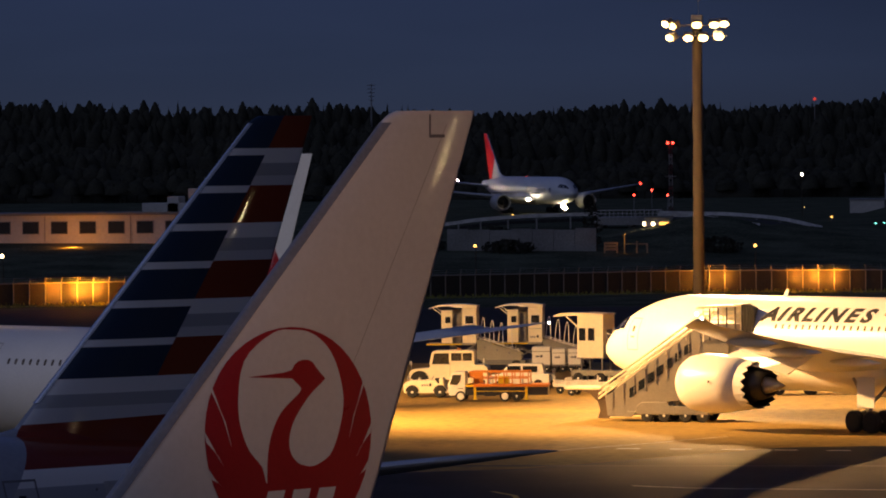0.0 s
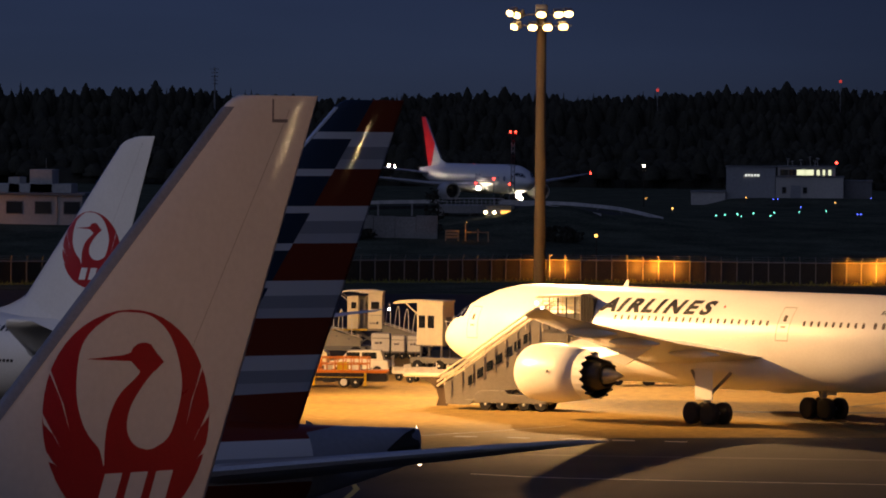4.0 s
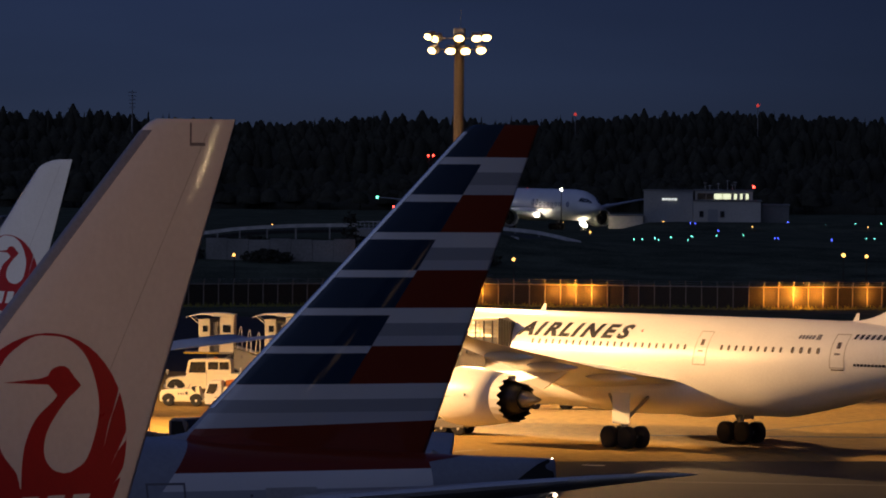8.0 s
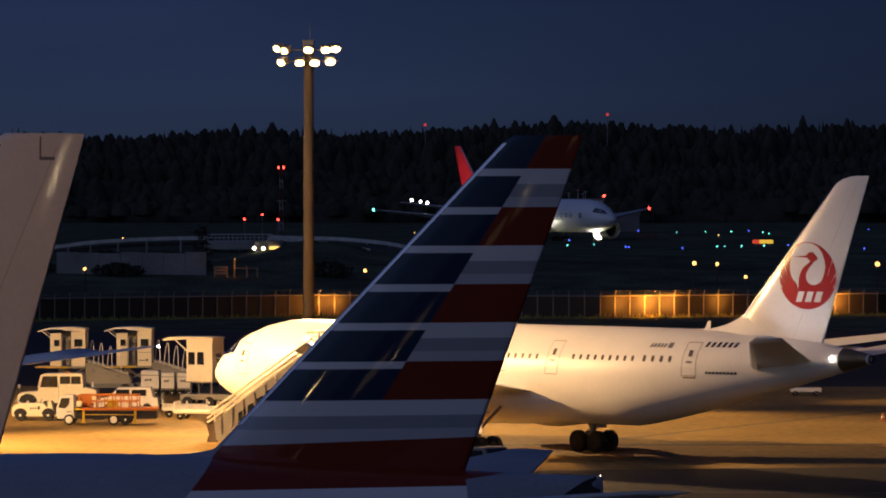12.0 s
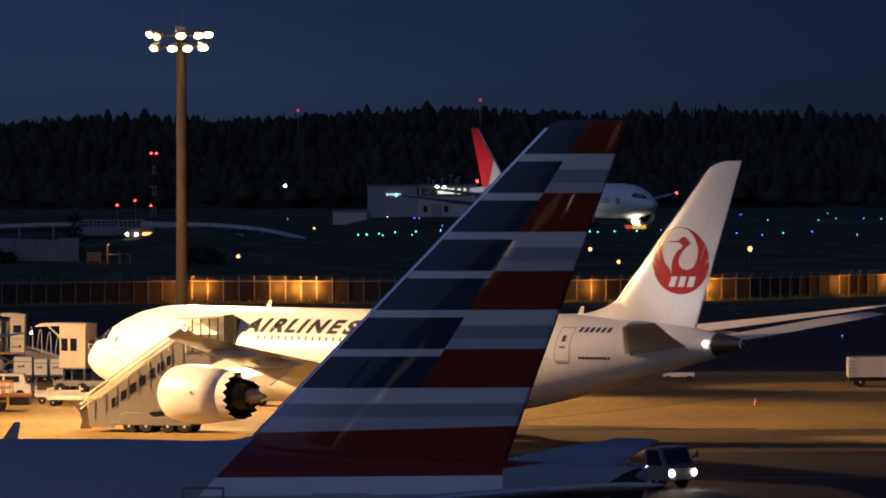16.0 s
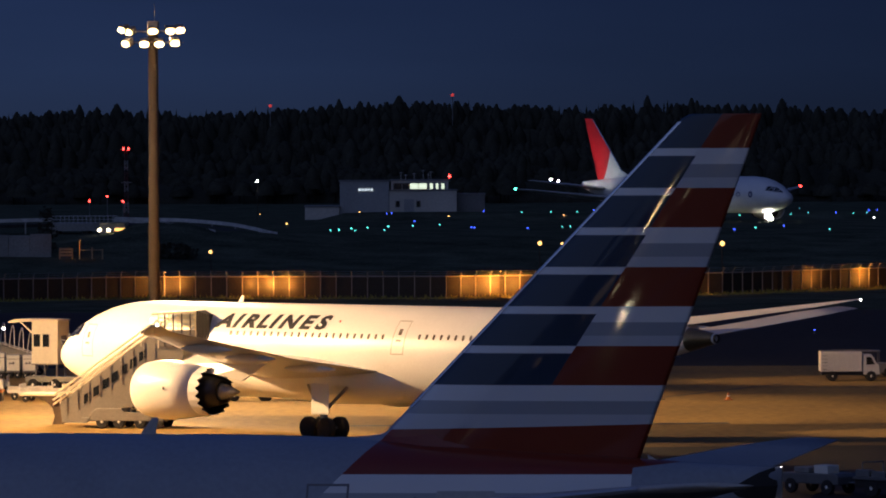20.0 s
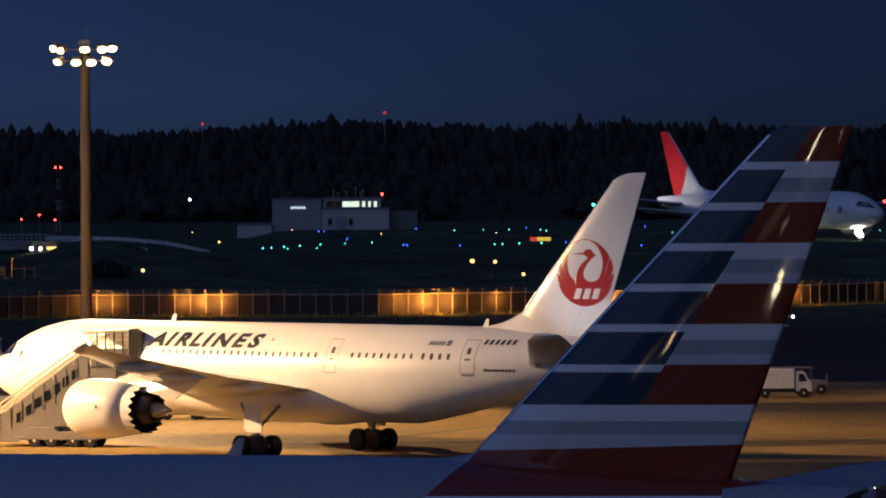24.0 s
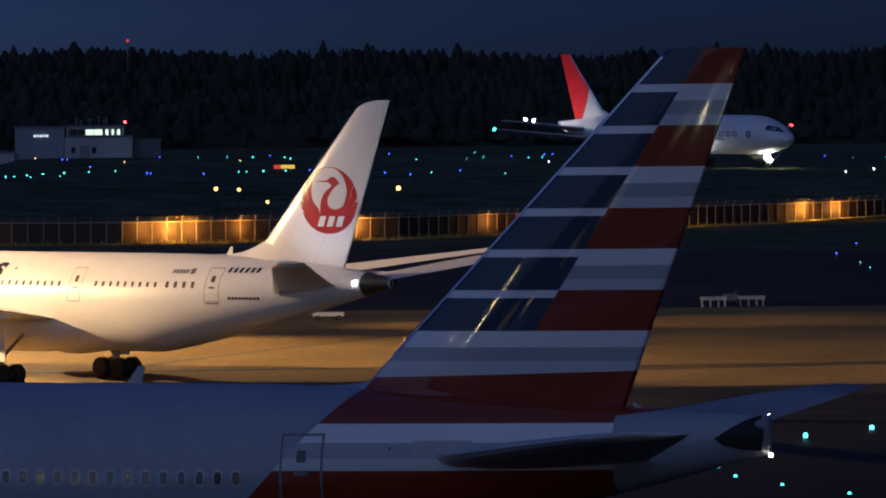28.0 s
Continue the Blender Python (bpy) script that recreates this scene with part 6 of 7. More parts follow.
def covered_stairs(x, y, label, marked=False):
    """Parked boarding stairs: a cabin and a bowed canopy at the head of a hooped flight with deep side panels."""
    root = thing("passenger_stairs", pose(x, y, 0), label, "boarding stairs", "parked boarding stairs")
    p = 2.17
    block(root, "chassis", -1.2, 4.9, -1.0, 1.0, 0.5, 0.85, PALEVEH)
    wheel_set(root, (-0.3, 1.2, 4.2), -0.95, 0.95, 0.42)
    for sx in (-0.9, 0.9):
        for sy in (-0.85, 0.85):
            rods(root, "tower_leg", [((sx, sy, 0.8), (sx, sy, p - 0.15))], 0.07, GREYMARK)
    for sy in (-0.85, 0.85):
        rods(root, "scissor_arm", [((-0.9, sy * 0.95, 0.9), (0.9, sy * 0.95, p - 0.2))], 0.06, GREYMARK)
        rods(root, "scissor_arm", [((0.9, sy * 0.9, 0.9), (-0.9, sy * 0.9, p - 0.2))], 0.06, GREYMARK)
    deck = block(root, "platform", -2.7, 1.15, -1.15, 1.15, p - 0.16, p, STAIRGREY)
    block(deck, "bumper_edge", -2.72, 0.0, -1.19, -1.152, p - 0.14, p - 0.02, YELLOW, 0.01)
    # cabin: walls round an open front
    c = block(root, "cabin", 0.05, 1.15, -1.1, 1.1, p, 4.86, VEHCREAM, 0.04)
    w = block(c, "cabin_window", 0.3, 0.92, -1.125, -1.103, 3.68, 4.25, GLASS, 0)
    for a in ((0.25, 0.3, 3.63, 4.30), (0.92, 0.97, 3.63, 4.30), (0.3, 0.92, 4.25, 4.30), (0.3, 0.92, 3.63, 3.68)):
        block(w, "window_frame", a[0], a[1], -1.13, -1.103, a[2], a[3], VEHWHITE, 0)
    block(c, "skirt_seam", 0.06, 1.14, -1.108, -1.102, 3.2, 3.23, GREYMARK, 0)
    if marked:
        for k in range(3):
            block(c, "mark", 0.2 + 0.15 * k, 0.3 + 0.15 * k, -1.112, -1.103, 2.52, 2.66, GREYMARK, 0)
        block(c, "mark", 0.70, 0.86, -1.112, -1.103, 2.52, 2.72, BLACK, 0)
    s_ = block(root, "side_screen", -1.56, -0.72, -1.1, -1.02, p, 4.7, VEHCREAM, 0.02)
    block(s_, "screen_window", -1.25, -0.85, -1.125, -1.105, 3.72, 4.2, GLASS, 0)
    block(root, "far_screen", -1.4, 0.0, 1.0, 1.06, p, 4.7, STAIRGREY, 0.02)
    block(root, "door_leaf", -0.68, -0.2, -0.2, -0.14, p, 4.4, GREYMARK, 0.02)
    # bowed canopy
    up, low = arch(-2.5, 4.86, -1.4, 5.36, 0.1, 4.98), arch(-2.5, 4.80, -1.4, 5.20, 0.1, 4.86)
    bm = bmesh.new()
    prism(bm, up + low[::-1], -1.2, 1.2)
    part("canopy", bm, VEHWHITE, root)
    bm = bmesh.new()
    prism(bm, [(-0.9, 5.02), (-0.7, 5.16), (0.3, 5.16), (1.2, 5.04), (1.2, 4.87), (-0.5, 4.9)], -1.15, 1.15)
    part("roof", bm, VEHCREAM, root)
    for sy in (-1.1, 1.1):
        rods(root, "canopy_brace", [((-2.2, sy, 4.88), (-1.52, sy, 4.35))], 0.04, VEHWHITE)
    # flight of steps between deep side panels
    for sy in (-0.95, 0.90):
        bm = bmesh.new()
        prism(bm, [(1.16, 2.45), (4.55, 1.38), (4.6, 0.74), (2.2, 0.62), (1.16, 0.98)], sy, sy + 0.05)
        pan = part("side_panel", bm, STAIRGREY, root)
        for k in range(3):
            xx = 1.7 + 0.95 * k
            block(pan, "panel_vent", xx, xx + 0.14, sy - 0.012, sy - 0.002, 1.75 - 0.2 * k, 1.87 - 0.2 * k, GREYMARK, 0)
    n = 8
    for k in range(n):
        q = (k + 0.5) / n
        xx, zz = 1.2 + 3.3 * q, p + (0.9 - p) * q
        block(root, "step", xx - 0.16, xx + 0.16, -0.85, 0.85, zz - 0.04, zz, STEEL, 0)
    hooped_flight(root, (1.35, 2.05, 2.75, 3.45), 2.35, 0.30, 1.75, 0.42)
    for sy in (-0.9, 0.9):
        rods(root, "handrail", [((1.2, sy, 2.62), (4.5, sy, 1.55))], 0.035, VEHWHITE)


covered_stairs(-39.1, 388, "cream covered boarding stairs parked with the cabin raised")
covered_stairs(-34.1, 389, "cream covered boarding stairs with small dark cabin marks", True)


def tall_stairs(x, y, turn):
    root = thing("passenger_stairs", pose(x, y, 0, 0, 0, turn), "cream boarding stairs with a square cabin and slit windows", "boarding stairs", "parked boarding stairs")
    block(root, "chassis", -1.6, 4.2, -0.95, 0.95, 0.6, 1.0, STAIRGREY)
    wheel_set(root, (-1.0, 0.7, 3.4), -0.9, 0.9, 0.42)
    for sx in (-0.8, 0.8):
        for sy in (-0.8, 0.8):
            rods(root, "tower_leg", [((sx, sy, 0.95), (sx, sy, 2.0))], 0.08, GREYMARK)
    c = block(root, "cabin", -1.02, 1.02, -1.12, 1.12, 1.93, 5.0, VEHCREAM, 0.05)
    for a in (-0.86, -0.16):
        block(c, "cabin_window", a, a + 0.5, -1.145, -1.125, 3.16, 4.06, GLASS, 0.0)
    block(c, "skirt", -1.04, 1.04, -1.15, 1.15, 1.85, 1.93, STAIRGREY, 0.01)
    block(c, "side_door", 1.022, 1.05, -0.5, 0.5, 2.0, 3.95, GREYMARK, 0.02)
    bm = bmesh.new()
    prism(bm, [(-2.85, 4.86), (-2.85, 4.96), (-2.3, 5.14), (-1.0, 5.16), (1.05, 5.12), (1.08, 5.0), (-1.1, 4.97)], -1.2, 1.2)
    part("canopy", bm, VEHCREAM, root)
    for sy in (-1.05, 1.05):
        rods(root, "canopy_brace", [((-1.9, sy, 4.92), (-1.0, sy, 4.15))], 0.06, VEHCREAM)
    # bellows hoops and lattice rails of the folded flight
    hooped_flight(root, (1.15, 1.5, 1.85, 2.2), 2.35, 0.25, 1.75, 0.55)
    for sy in (-0.85, 0.85):
        for k in range(4):
            x0, z0 = 1.1 + 0.6 * k, 3.7 - 0.12 * k
            rods(root, "lattice_rail", [((x0, sy, z0), (x0 + 0.6, sy, z0 - 0.12)), ((x0, sy, z0 - 1.5), (x0 + 0.6, sy, z0 - 0.12)), ((x0 + 0.6, sy, z0 - 1.6), (x0, sy, z0))], 0.03, VEHWHITE)
    for k in range(6):
        block(root, "step", 1.1 + 0.4 * k, 1.45 + 0.4 * k, -0.8, 0.8, 2.05 - 0.18 * k, 2.1 - 0.18 * k, STEEL, 0)


def equipment_cart(x, y, w, h, label):
    """A closed white box on a small wheeled bed."""
    root = thing("equipment_cart", pose(x, y, 0), label, "cart", "white equipment carts")
    block(root, "bed", -w / 2, w / 2, -0.9, 0.9, 0.46, 0.58, GREYMARK, 0.02)
    c = block(root, "box", -w / 2, w / 2, -0.88, 0.88, 0.585, 0.58 + h, VEHWHITE, 0.05)
    block(c, "lid_edge", -w / 2 - 0.03, w / 2 + 0.03, -0.91, 0.91, 0.58 + h * 0.72, 0.58 + h * 0.76, STAIRGREY, 0.01)
    block(c, "mark", -w * 0.30, -w * 0.08, -0.892, -0.882, 0.58 + h * 0.42, 0.58 + h * 0.52, GREYMARK, 0)
    block(c, "mark", -w * 0.04, w * 0.08, -0.892, -0.882, 0.58 + h * 0.42, 0.58 + h * 0.55, BLACK, 0)
    wheel_set(root, (-w * 0.32, w * 0.32), -0.8, 0.8, 0.25, 0.16)
    rods(root, "tow_bar", [((w / 2, 0, 0.5), (w / 2 + 0.25, 0, 0.42))], 0.03, STEEL)


tall_stairs(-27.2, 366, -18)
for x_, w_, h_ in ((-32.8, 1.4, 1.36), (-31.45, 1.0, 1.2), (-30.2, 1.05, 1.2)):
    equipment_cart(x_, 385.5, w_, h_, "closed white equipment cart with small dark marks")


def dolly(x, y, turn, label):
    root = thing("cargo_dolly", pose(x, y, 0, 0, 0, turn), label, "cargo cart", "white cargo carts")
    block(root, "bed", -1.6, 1.6, -0.9, 0.9, 0.5, 0.72, VEHWHITE)
    wheel_set(root, (-1.1, 1.1), -0.8, 0.8, 0.26, 0.18)
    for sx in (-1.55, 1.5):
        block(root, "end_frame", sx, sx + 0.06, -0.9, 0.9, 0.72, 1.25, VEHWHITE, 0.01)
    rods(root, "tow_bar", [((1.6, 0, 0.5), (2.5, 0, 0.4))], 0.04, STEEL)
    block(root, "load_rail", -1.5, 1.5, -0.88, -0.8, 0.72, 0.98, MARKWHITE, 0.01)
    return root


dolly(-27.6, 352, 6, "low white cargo dolly with an empty bed")
dolly(-26.4, 349, -10, "low white cargo dolly with an empty bed")
dolly(-31.5, 362, 0, "low white cargo dolly with an empty bed")


def crew_truck(x, y):
    """A cream crew-cab tow truck with a long bonnet."""
    root = thing("tow_truck", pose(x, y, 0), "cream crew-cab tow truck with dark side windows", "truck")
    body(root, "lower_body", [(-2.8, 0.42), (-2.82, 1.0), (-2.6, 1.16), (-1.35, 1.28), (-1.3, 1.5), (1.9, 1.52), (2.5, 1.5), (2.9, 1.3), (2.95, 0.42)], -1.1, 1.1, VEHCREAM, 0.06)
    cab = body(root, "cab", [(-1.36, 1.5), (-1.16, 2.42), (-0.95, 2.52), (1.75, 2.54), (1.9, 2.42), (1.94, 1.5)], -1.04, 1.04, VEHCREAM, 0.06)
    for x0, x1, z0, q in ((-1.16, 0.08, 1.56, 0.16), (0.25, 1.0, 1.80, 0), (1.08, 1.76, 1.80, 0)):
        bm = bmesh.new()
        prism(bm, [(x0, z0), (x0 + q, 2.34), (x1, 2.36), (x1, z0)], -1.065, -1.045)
        part("side_window", bm, GLASS, cab)
    bm = bmesh.new()
    prism(bm, [(-1.385, 1.58), (-1.20, 2.36), (-1.215, 2.36), (-1.40, 1.58)], -0.9, 0.9)
    part("windscreen", bm, GLASS, cab)
    block(cab, "roof_beacon", 0.6, 0.85, -0.15, 0.15, 2.55, 2.68, ORANGE, 0.02)
    block(cab, "door_seam", 0.15, 0.17, -1.105, -1.101, 0.6, 1.78, GREYMARK, 0)
    for xx in (-2.05, 1.95):
        bm = bmesh.new()
        prism(bm, [(xx + 0.66 * math.cos(a_), 0.5 + 0.6 * math.sin(a_)) for a_ in [math.pi * k / 10 for k in range(11)]], -1.112, -1.102)
        part("wheel_arch", bm, TYRE, root)
    wheel_set(root, (-2.05, 1.95), -1.06, 1.06, 0.5, 0.3)
    block(root, "bumper", -2.98, -2.82, -1.0, 1.0, 0.45, 0.72, STEEL)
    rods(root, "mirror_arm", [((-2.6, -1.0, 1.1), (-2.7, -1.05, 1.55))], 0.025, STEEL)
    block(root, "mirror", -2.8, -2.6, -1.15, -0.98, 1.5, 1.78, STEEL, 0.03)
    rods(root, "exhaust_stack", [((2.6, -0.8, 1.4), (2.6, -0.8, 1.95))], 0.05, VEHWHITE)


crew_truck(-37.8, 365)


def small_pickup(x, y):
    root = thing("service_van", pose(x, y, 0), "white service pickup seen behind the loader", "van")
    body(root, "lower_body", [(-2.1, 0.4), (-2.1, 0.95), (-1.3, 1.05), (2.1, 1.05), (2.15, 0.4)], -0.8, 0.8, VEHWHITE, 0.05)
    cab = body(root, "cab", [(-1.35, 1.05), (-0.75, 1.72), (1.6, 1.76), (1.8, 1.05)], -0.74, 0.74, VEHWHITE, 0.05)
    for x0, x1 in ((-0.85, 0.1), (0.25, 1.3)):
        block(cab, "side_window", x0, x1, -0.765, -0.745, 1.15, 1.6, GLASS, 0)
    wheel_set(root, (-1.35, 1.35), -0.76, 0.76, 0.32, 0.2)


small_pickup(-32.2, 360)


def baggage_tug(x, y, turn=0, name="baggage_tractor", label="cream baggage tractor with a flat hull and no roof", mate=None):
    root = thing(name, pose(x, y, 0, 0, 0, turn), label, "tractor")
    paint = mate or VEHCREAM
    body(root, "hull", [(-1.6, 0.3), (-1.62, 0.85), (-1.45, 1.08), (-1.1, 1.16), (0.6, 1.18), (0.75, 0.95), (1.1, 0.92), (1.15, 0.5), (1.5, 0.5), (1.52, 0.3)], -0.74, 0.74, paint, 0.08)
    body(root, "back_panel", [(0.95, 0.4), (0.85, 1.3), (1.1, 1.36), (1.3, 0.5)], -0.7, 0.7, paint, 0.04)
    block(root, "seat", 0.55, 0.9, -0.45, 0.45, 0.95, 1.32, TYRE, 0.05)
    rods(root, "steering_column", [((0.2, 0.2, 1.1), (0.4, 0.2, 1.45))], 0.03, STEEL)
    for xx in (-1.0, 0.92):
        bm = bmesh.new()
        prism(bm, [(xx + 0.47 * math.cos(a_), 0.42 + 0.45 * math.sin(a_)) for a_ in [math.pi * k / 10 for k in range(11)]], -0.752, -0.742)
        part("wheel_arch", bm, TYRE, root)
    wheel_set(root, (-1.0, 0.92), -0.72, 0.72, 0.38, 0.26)
    for k in range(3):
        block(root, "mark", -0.35 + 0.17 * k, -0.24 + 0.17 * k, -0.756, -0.742, 0.78, 0.92, GREYMARK, 0)
    block(root, "mark", 0.18, 0.34, -0.756, -0.742, 0.78, 1.0, BLACK, 0)
    return root


baggage_tug(-37.5, 347.5)


def cargo_loader(x, y):
    """A pallet loader truck: white cab, orange deck with rails over a black underframe."""
    root = thing("cargo_loader", pose(x, y, 0), "orange railed cargo loader truck with a white cab", "loader")
    cab = body(root, "cab", [(-3.42, 0.42), (-3.5, 1.1), (-3.22, 1.9), (-3.08, 2.0), (-2.32, 2.02), (-2.28, 0.42)], -0.95, 0.95, VEHWHITE, 0.05)
    bm = bmesh.new()
    prism(bm, [(-3.36, 1.16), (-3.14, 1.82), (-2.56, 1.82), (-2.62, 1.42), (-2.85, 1.12)], -0.975, -0.955)
    part("side_window", bm, GLASS, cab)
    block(cab, "door_mark", -2.8, -2.45, -0.962, -0.952, 0.86, 0.92, GREYMARK, 0)
    block(root, "underframe", -2.2, 3.3, -0.85, 0.85, 0.42, 0.92, BLACK, 0.04)
    block(root, "side_tank", -1.0, -0.2, -0.98, -0.86, 0.36, 0.75, BLACK, 0.03)
    block(root, "deck", -1.75, 3.35, -1.0, 1.0, 0.99, 1.17, ORANGE)
    block(root, "deck_skirt", -1.7, 3.3, -0.96, 0.96, 0.88, 0.985, BLACK, 0.01)
    block(root, "cab_step", -2.26, -1.78, -1.0, 1.0, 1.0, 1.14, YELLOW, 0.02)
    block(root, "front_shield", -2.2, -1.25, 0.85, 0.93, 1.17, 1.98, ORANGE, 0.02)
    block(root, "control_box", -2.1, -1.75, -1.02, -0.6, 1.25, 1.62, VEHCREAM, 0.03)
    for sx in (-1.72, 1.78):
        leg = block(root, "stand_leg", sx, sx + 0.16, -1.02, -0.88, 0.18, 0.98, YELLOW, 0.02)
        block(leg, "foot_plate", sx - 0.08, sx + 0.24, -1.06, -0.84, 0.12, 0.18, YELLOW, 0.01)
    rods(root, "side_rod", [((-1.6, -0.98, 0.7), (1.8, -0.98, 0.7))], 0.03, YELLOW)
    for sy in (-0.98, 0.98):
        for z in (1.58, 2.0):
            rods(root, "guard_rail", [((-1.85, sy, z), (2.0, sy, z))], 0.04, ORANGE)
        for k in range(8):
            xx = -1.85 + 3.85 * k / 7
            rods(root, "rail_post", [((xx, sy, 1.16), (xx, sy, 2.02))], 0.045, ORANGE)
    rods(root, "belt_roller", [((2.1, -0.9, 1.24), (2.1, 0.9, 1.24))], 0.06, STEEL)
    for xx, w, h, m_ in ((-1.0, 0.5, 0.42, VEHWHITE), (-0.1, 0.7, 0.5, YELLOW), (0.9, 0.6, 0.36, VEHWHITE)):
        block(root, "load_box", xx, xx + w, -0.5, 0.5, 1.175, 1.175 + h, m_, 0.03)
    wheel_set(root, (-2.62, 0.4, 1.2), -0.88, 0.88, 0.36, 0.26)
    for xx in (-2.62, 0.4):
        bm = bmesh.new()
        turned(bm, [(0, 0.01), (0.0, 0.22), (0.03, 0.24), (0.05, 0.2)], (xx, -1.045, 0.36), "y", 14)
        part("hub_cap", bm, VEHWHITE, root)


cargo_loader(-31.95, 342)


def stair_truck(x, y, turn):
    """The boarding stairs at the lit jet: a sloping walled flight over a low truck, canopy and bellows at the top."""
    root = thing("boarding_stair_truck", pose(x, y, 0, 0, 0, turn), "grey-white boarding stair truck raised to the jet's door", "boarding stairs")
    L, top = 6.6, 5.0
    # side walls follow the flight
    for sy in (-1.15, 1.05):
        wall = body(root, "side_wall", [(0.3, 0.35), (0.15, 1.55), (L - 0.2, top + 1.05), (L + 1.6, top + 1.05), (L + 1.6, top - 1.6), (L - 0.2, 2.6), (L - 1.6, 1.35), (2.4, 1.1), (1.9, 0.3)], sy, sy + 0.1, STAIRGREY, 0.02)
        if sy < 0:
            for k in range(7):
                xx, zz = 1.75 + 0.60 * k, 1.50 + 0.44 * k
                bm = bmesh.new()
                prism(bm, [(xx, zz), (xx + 0.42, zz + 0.22), (xx + 0.42, zz + 0.80), (xx, zz + 0.58)], sy - 0.02, sy - 0.004)
                part("wall_window", bm, GLASS, wall)
            for k in range(9):
                xx = 0.6 + 0.72 * k
                block(wall, "wall_rib", xx, xx + 0.05, sy - 0.03, sy - 0.003, 0.5 + 0.66 * xx * 0.8, 1.5 + 0.70 * xx, STAIRGREY, 0)
            block(wall, "window_trim", 1.6, 5.8, sy - 0.012, sy - 0.004, 0.62, 0.66, SEAM, 0)
    n = 20
    for k in range(n):
        q = (k + 0.5) / n
        block(root, "step", 0.2 + L * q - 0.17, 0.2 + L * q + 0.17, -1.04, 1.04, 0.35 + (top - 0.35) * q - 0.05, 0.35 + (top - 0.35) * q, STEEL, 0)
    rails = []
    for sy in (-1.1, 1.1):
        for h in (1.58, 1.86, 2.16):
            rails.append(((-0.3, sy, h - 0.15), (L, sy, top - 0.35 + h)))
        for k in range(6):
            q = k / 5
            rails.append(((0.2 + L * q, sy, 1.5 + (top - 0.5) * q), (0.2 + L * q, sy, 2.2 + (top - 0.6) * q)))
    rods(root, "handrail", rails, 0.065, VEHCREAM)
    block(root, "top_landing", L, L + 2.4, -1.15, 1.15, top - 0.15, top, STEEL)
    bm = bmesh.new()
    prism(bm, [(L - 0.5, top + 2.05), (L - 0.3, top + 2.2), (L + 2.6, top + 2.35), (L + 2.6, top + 2.2), (L - 0.3, top + 2.05)], -1.25, 1.25)
    part("canopy", bm, VEHCREAM, root)
    for k in range(5):
        block(root, "canopy_bellow", L + 2.5 + 0.18 * k, L + 2.62 + 0.18 * k, -1.3 - 0.03 * k, 1.3, top - 0.1, top + 2.35 - 0.06 * k, DARKFABRIC, 0.02)
    for sx in (L, L + 1.3, L + 2.4):
        for sy in (-1.15, 1.15):
            rods(root, "canopy_post", [((sx, sy, top), (sx, sy, top + 2.15))], 0.04, VEHCREAM)
    block(root, "canopy_side", L + 0.1, L + 2.4, -1.2, -1.16, top + 0.1, top + 1.15, STAIRGREY, 0.01)
    for h in (1.4, 1.65, 1.9):
        rods(root, "landing_rail", [((L, -1.18, top + h), (L + 2.4, -1.18, top + h))], 0.035, VEHCREAM)
    for k in range(4):
        block(root, "canopy_hoop", L + 0.4 + 0.55 * k, L + 0.48 + 0.55 * k, -1.22, -1.17, top + 0.1, top + 2.2, DARKFABRIC, 0)
    # truck below
    body(root, "truck_body", [(2.2, 0.45), (2.2, 1.0), (2.6, 1.25), (4.2, 1.25), (4.4, 1.0), (6.9, 1.0), (6.95, 0.45)], -1.2, 1.1, STAIRGREY, 0.06)
    wheel_set(root, (2.9, 4.0, 5.4, 6.5), -1.05, 1.0, 0.40, 0.28)
    for sy in (-0.7, 0.7):
        rods(root, "lift_strut", [((4.5, sy, 1.0), (5.8, sy, top - 0.9))], 0.09, STEEL)
    # folded foot ramp with its curved guards
    for sy in (-1.1, 1.0):
        bm = bmesh.new()
        prism(bm, [(-1.7, 1.98), (0.4, 2.1), (0.4, 0.2), (-0.35, 0.2), (-0.2, 0.7), (-0.35, 1.25), (-0.8, 1.7)], sy, sy + 0.08)
        part("foot_guard", bm, FOOTBROWN, root)
    block(root, "foot_platform", -2.5, 0.4, -1.12, 1.1, 1.98, 2.1, VEHCREAM, 0.01)
    nav_light(root, (L - 0.4, -1.25, top + 1.75), WHITELAMP, 0.11, "work_light")


stair_truck(-22.8, 317.0, -14)


def airside_tug(x, y, turn=0):
    root = thing("tow_tractor", pose(x, y, 0, 0, 0, turn), "low pale tow tractor parked beyond the jet's engine", "tractor")
    body(root, "hull", [(-1.6, 0.3), (-1.6, 0.9), (-0.6, 1.0), (1.6, 0.95), (1.65, 0.3)], -0.8, 0.8, VEHWHITE, 0.07)
    block(root, "cab_back", -0.4, 0.5, -0.6, 0.6, 1.0, 1.35, STEEL, 0.05)
    wheel_set(root, (-1.0, 1.0), -0.75, 0.75, 0.36, 0.25)
    return root


airside_tug(-12.3, 349, 3)
dolly(-9.9, 349.5, 3, "low pale cargo dolly behind the tow tractor")


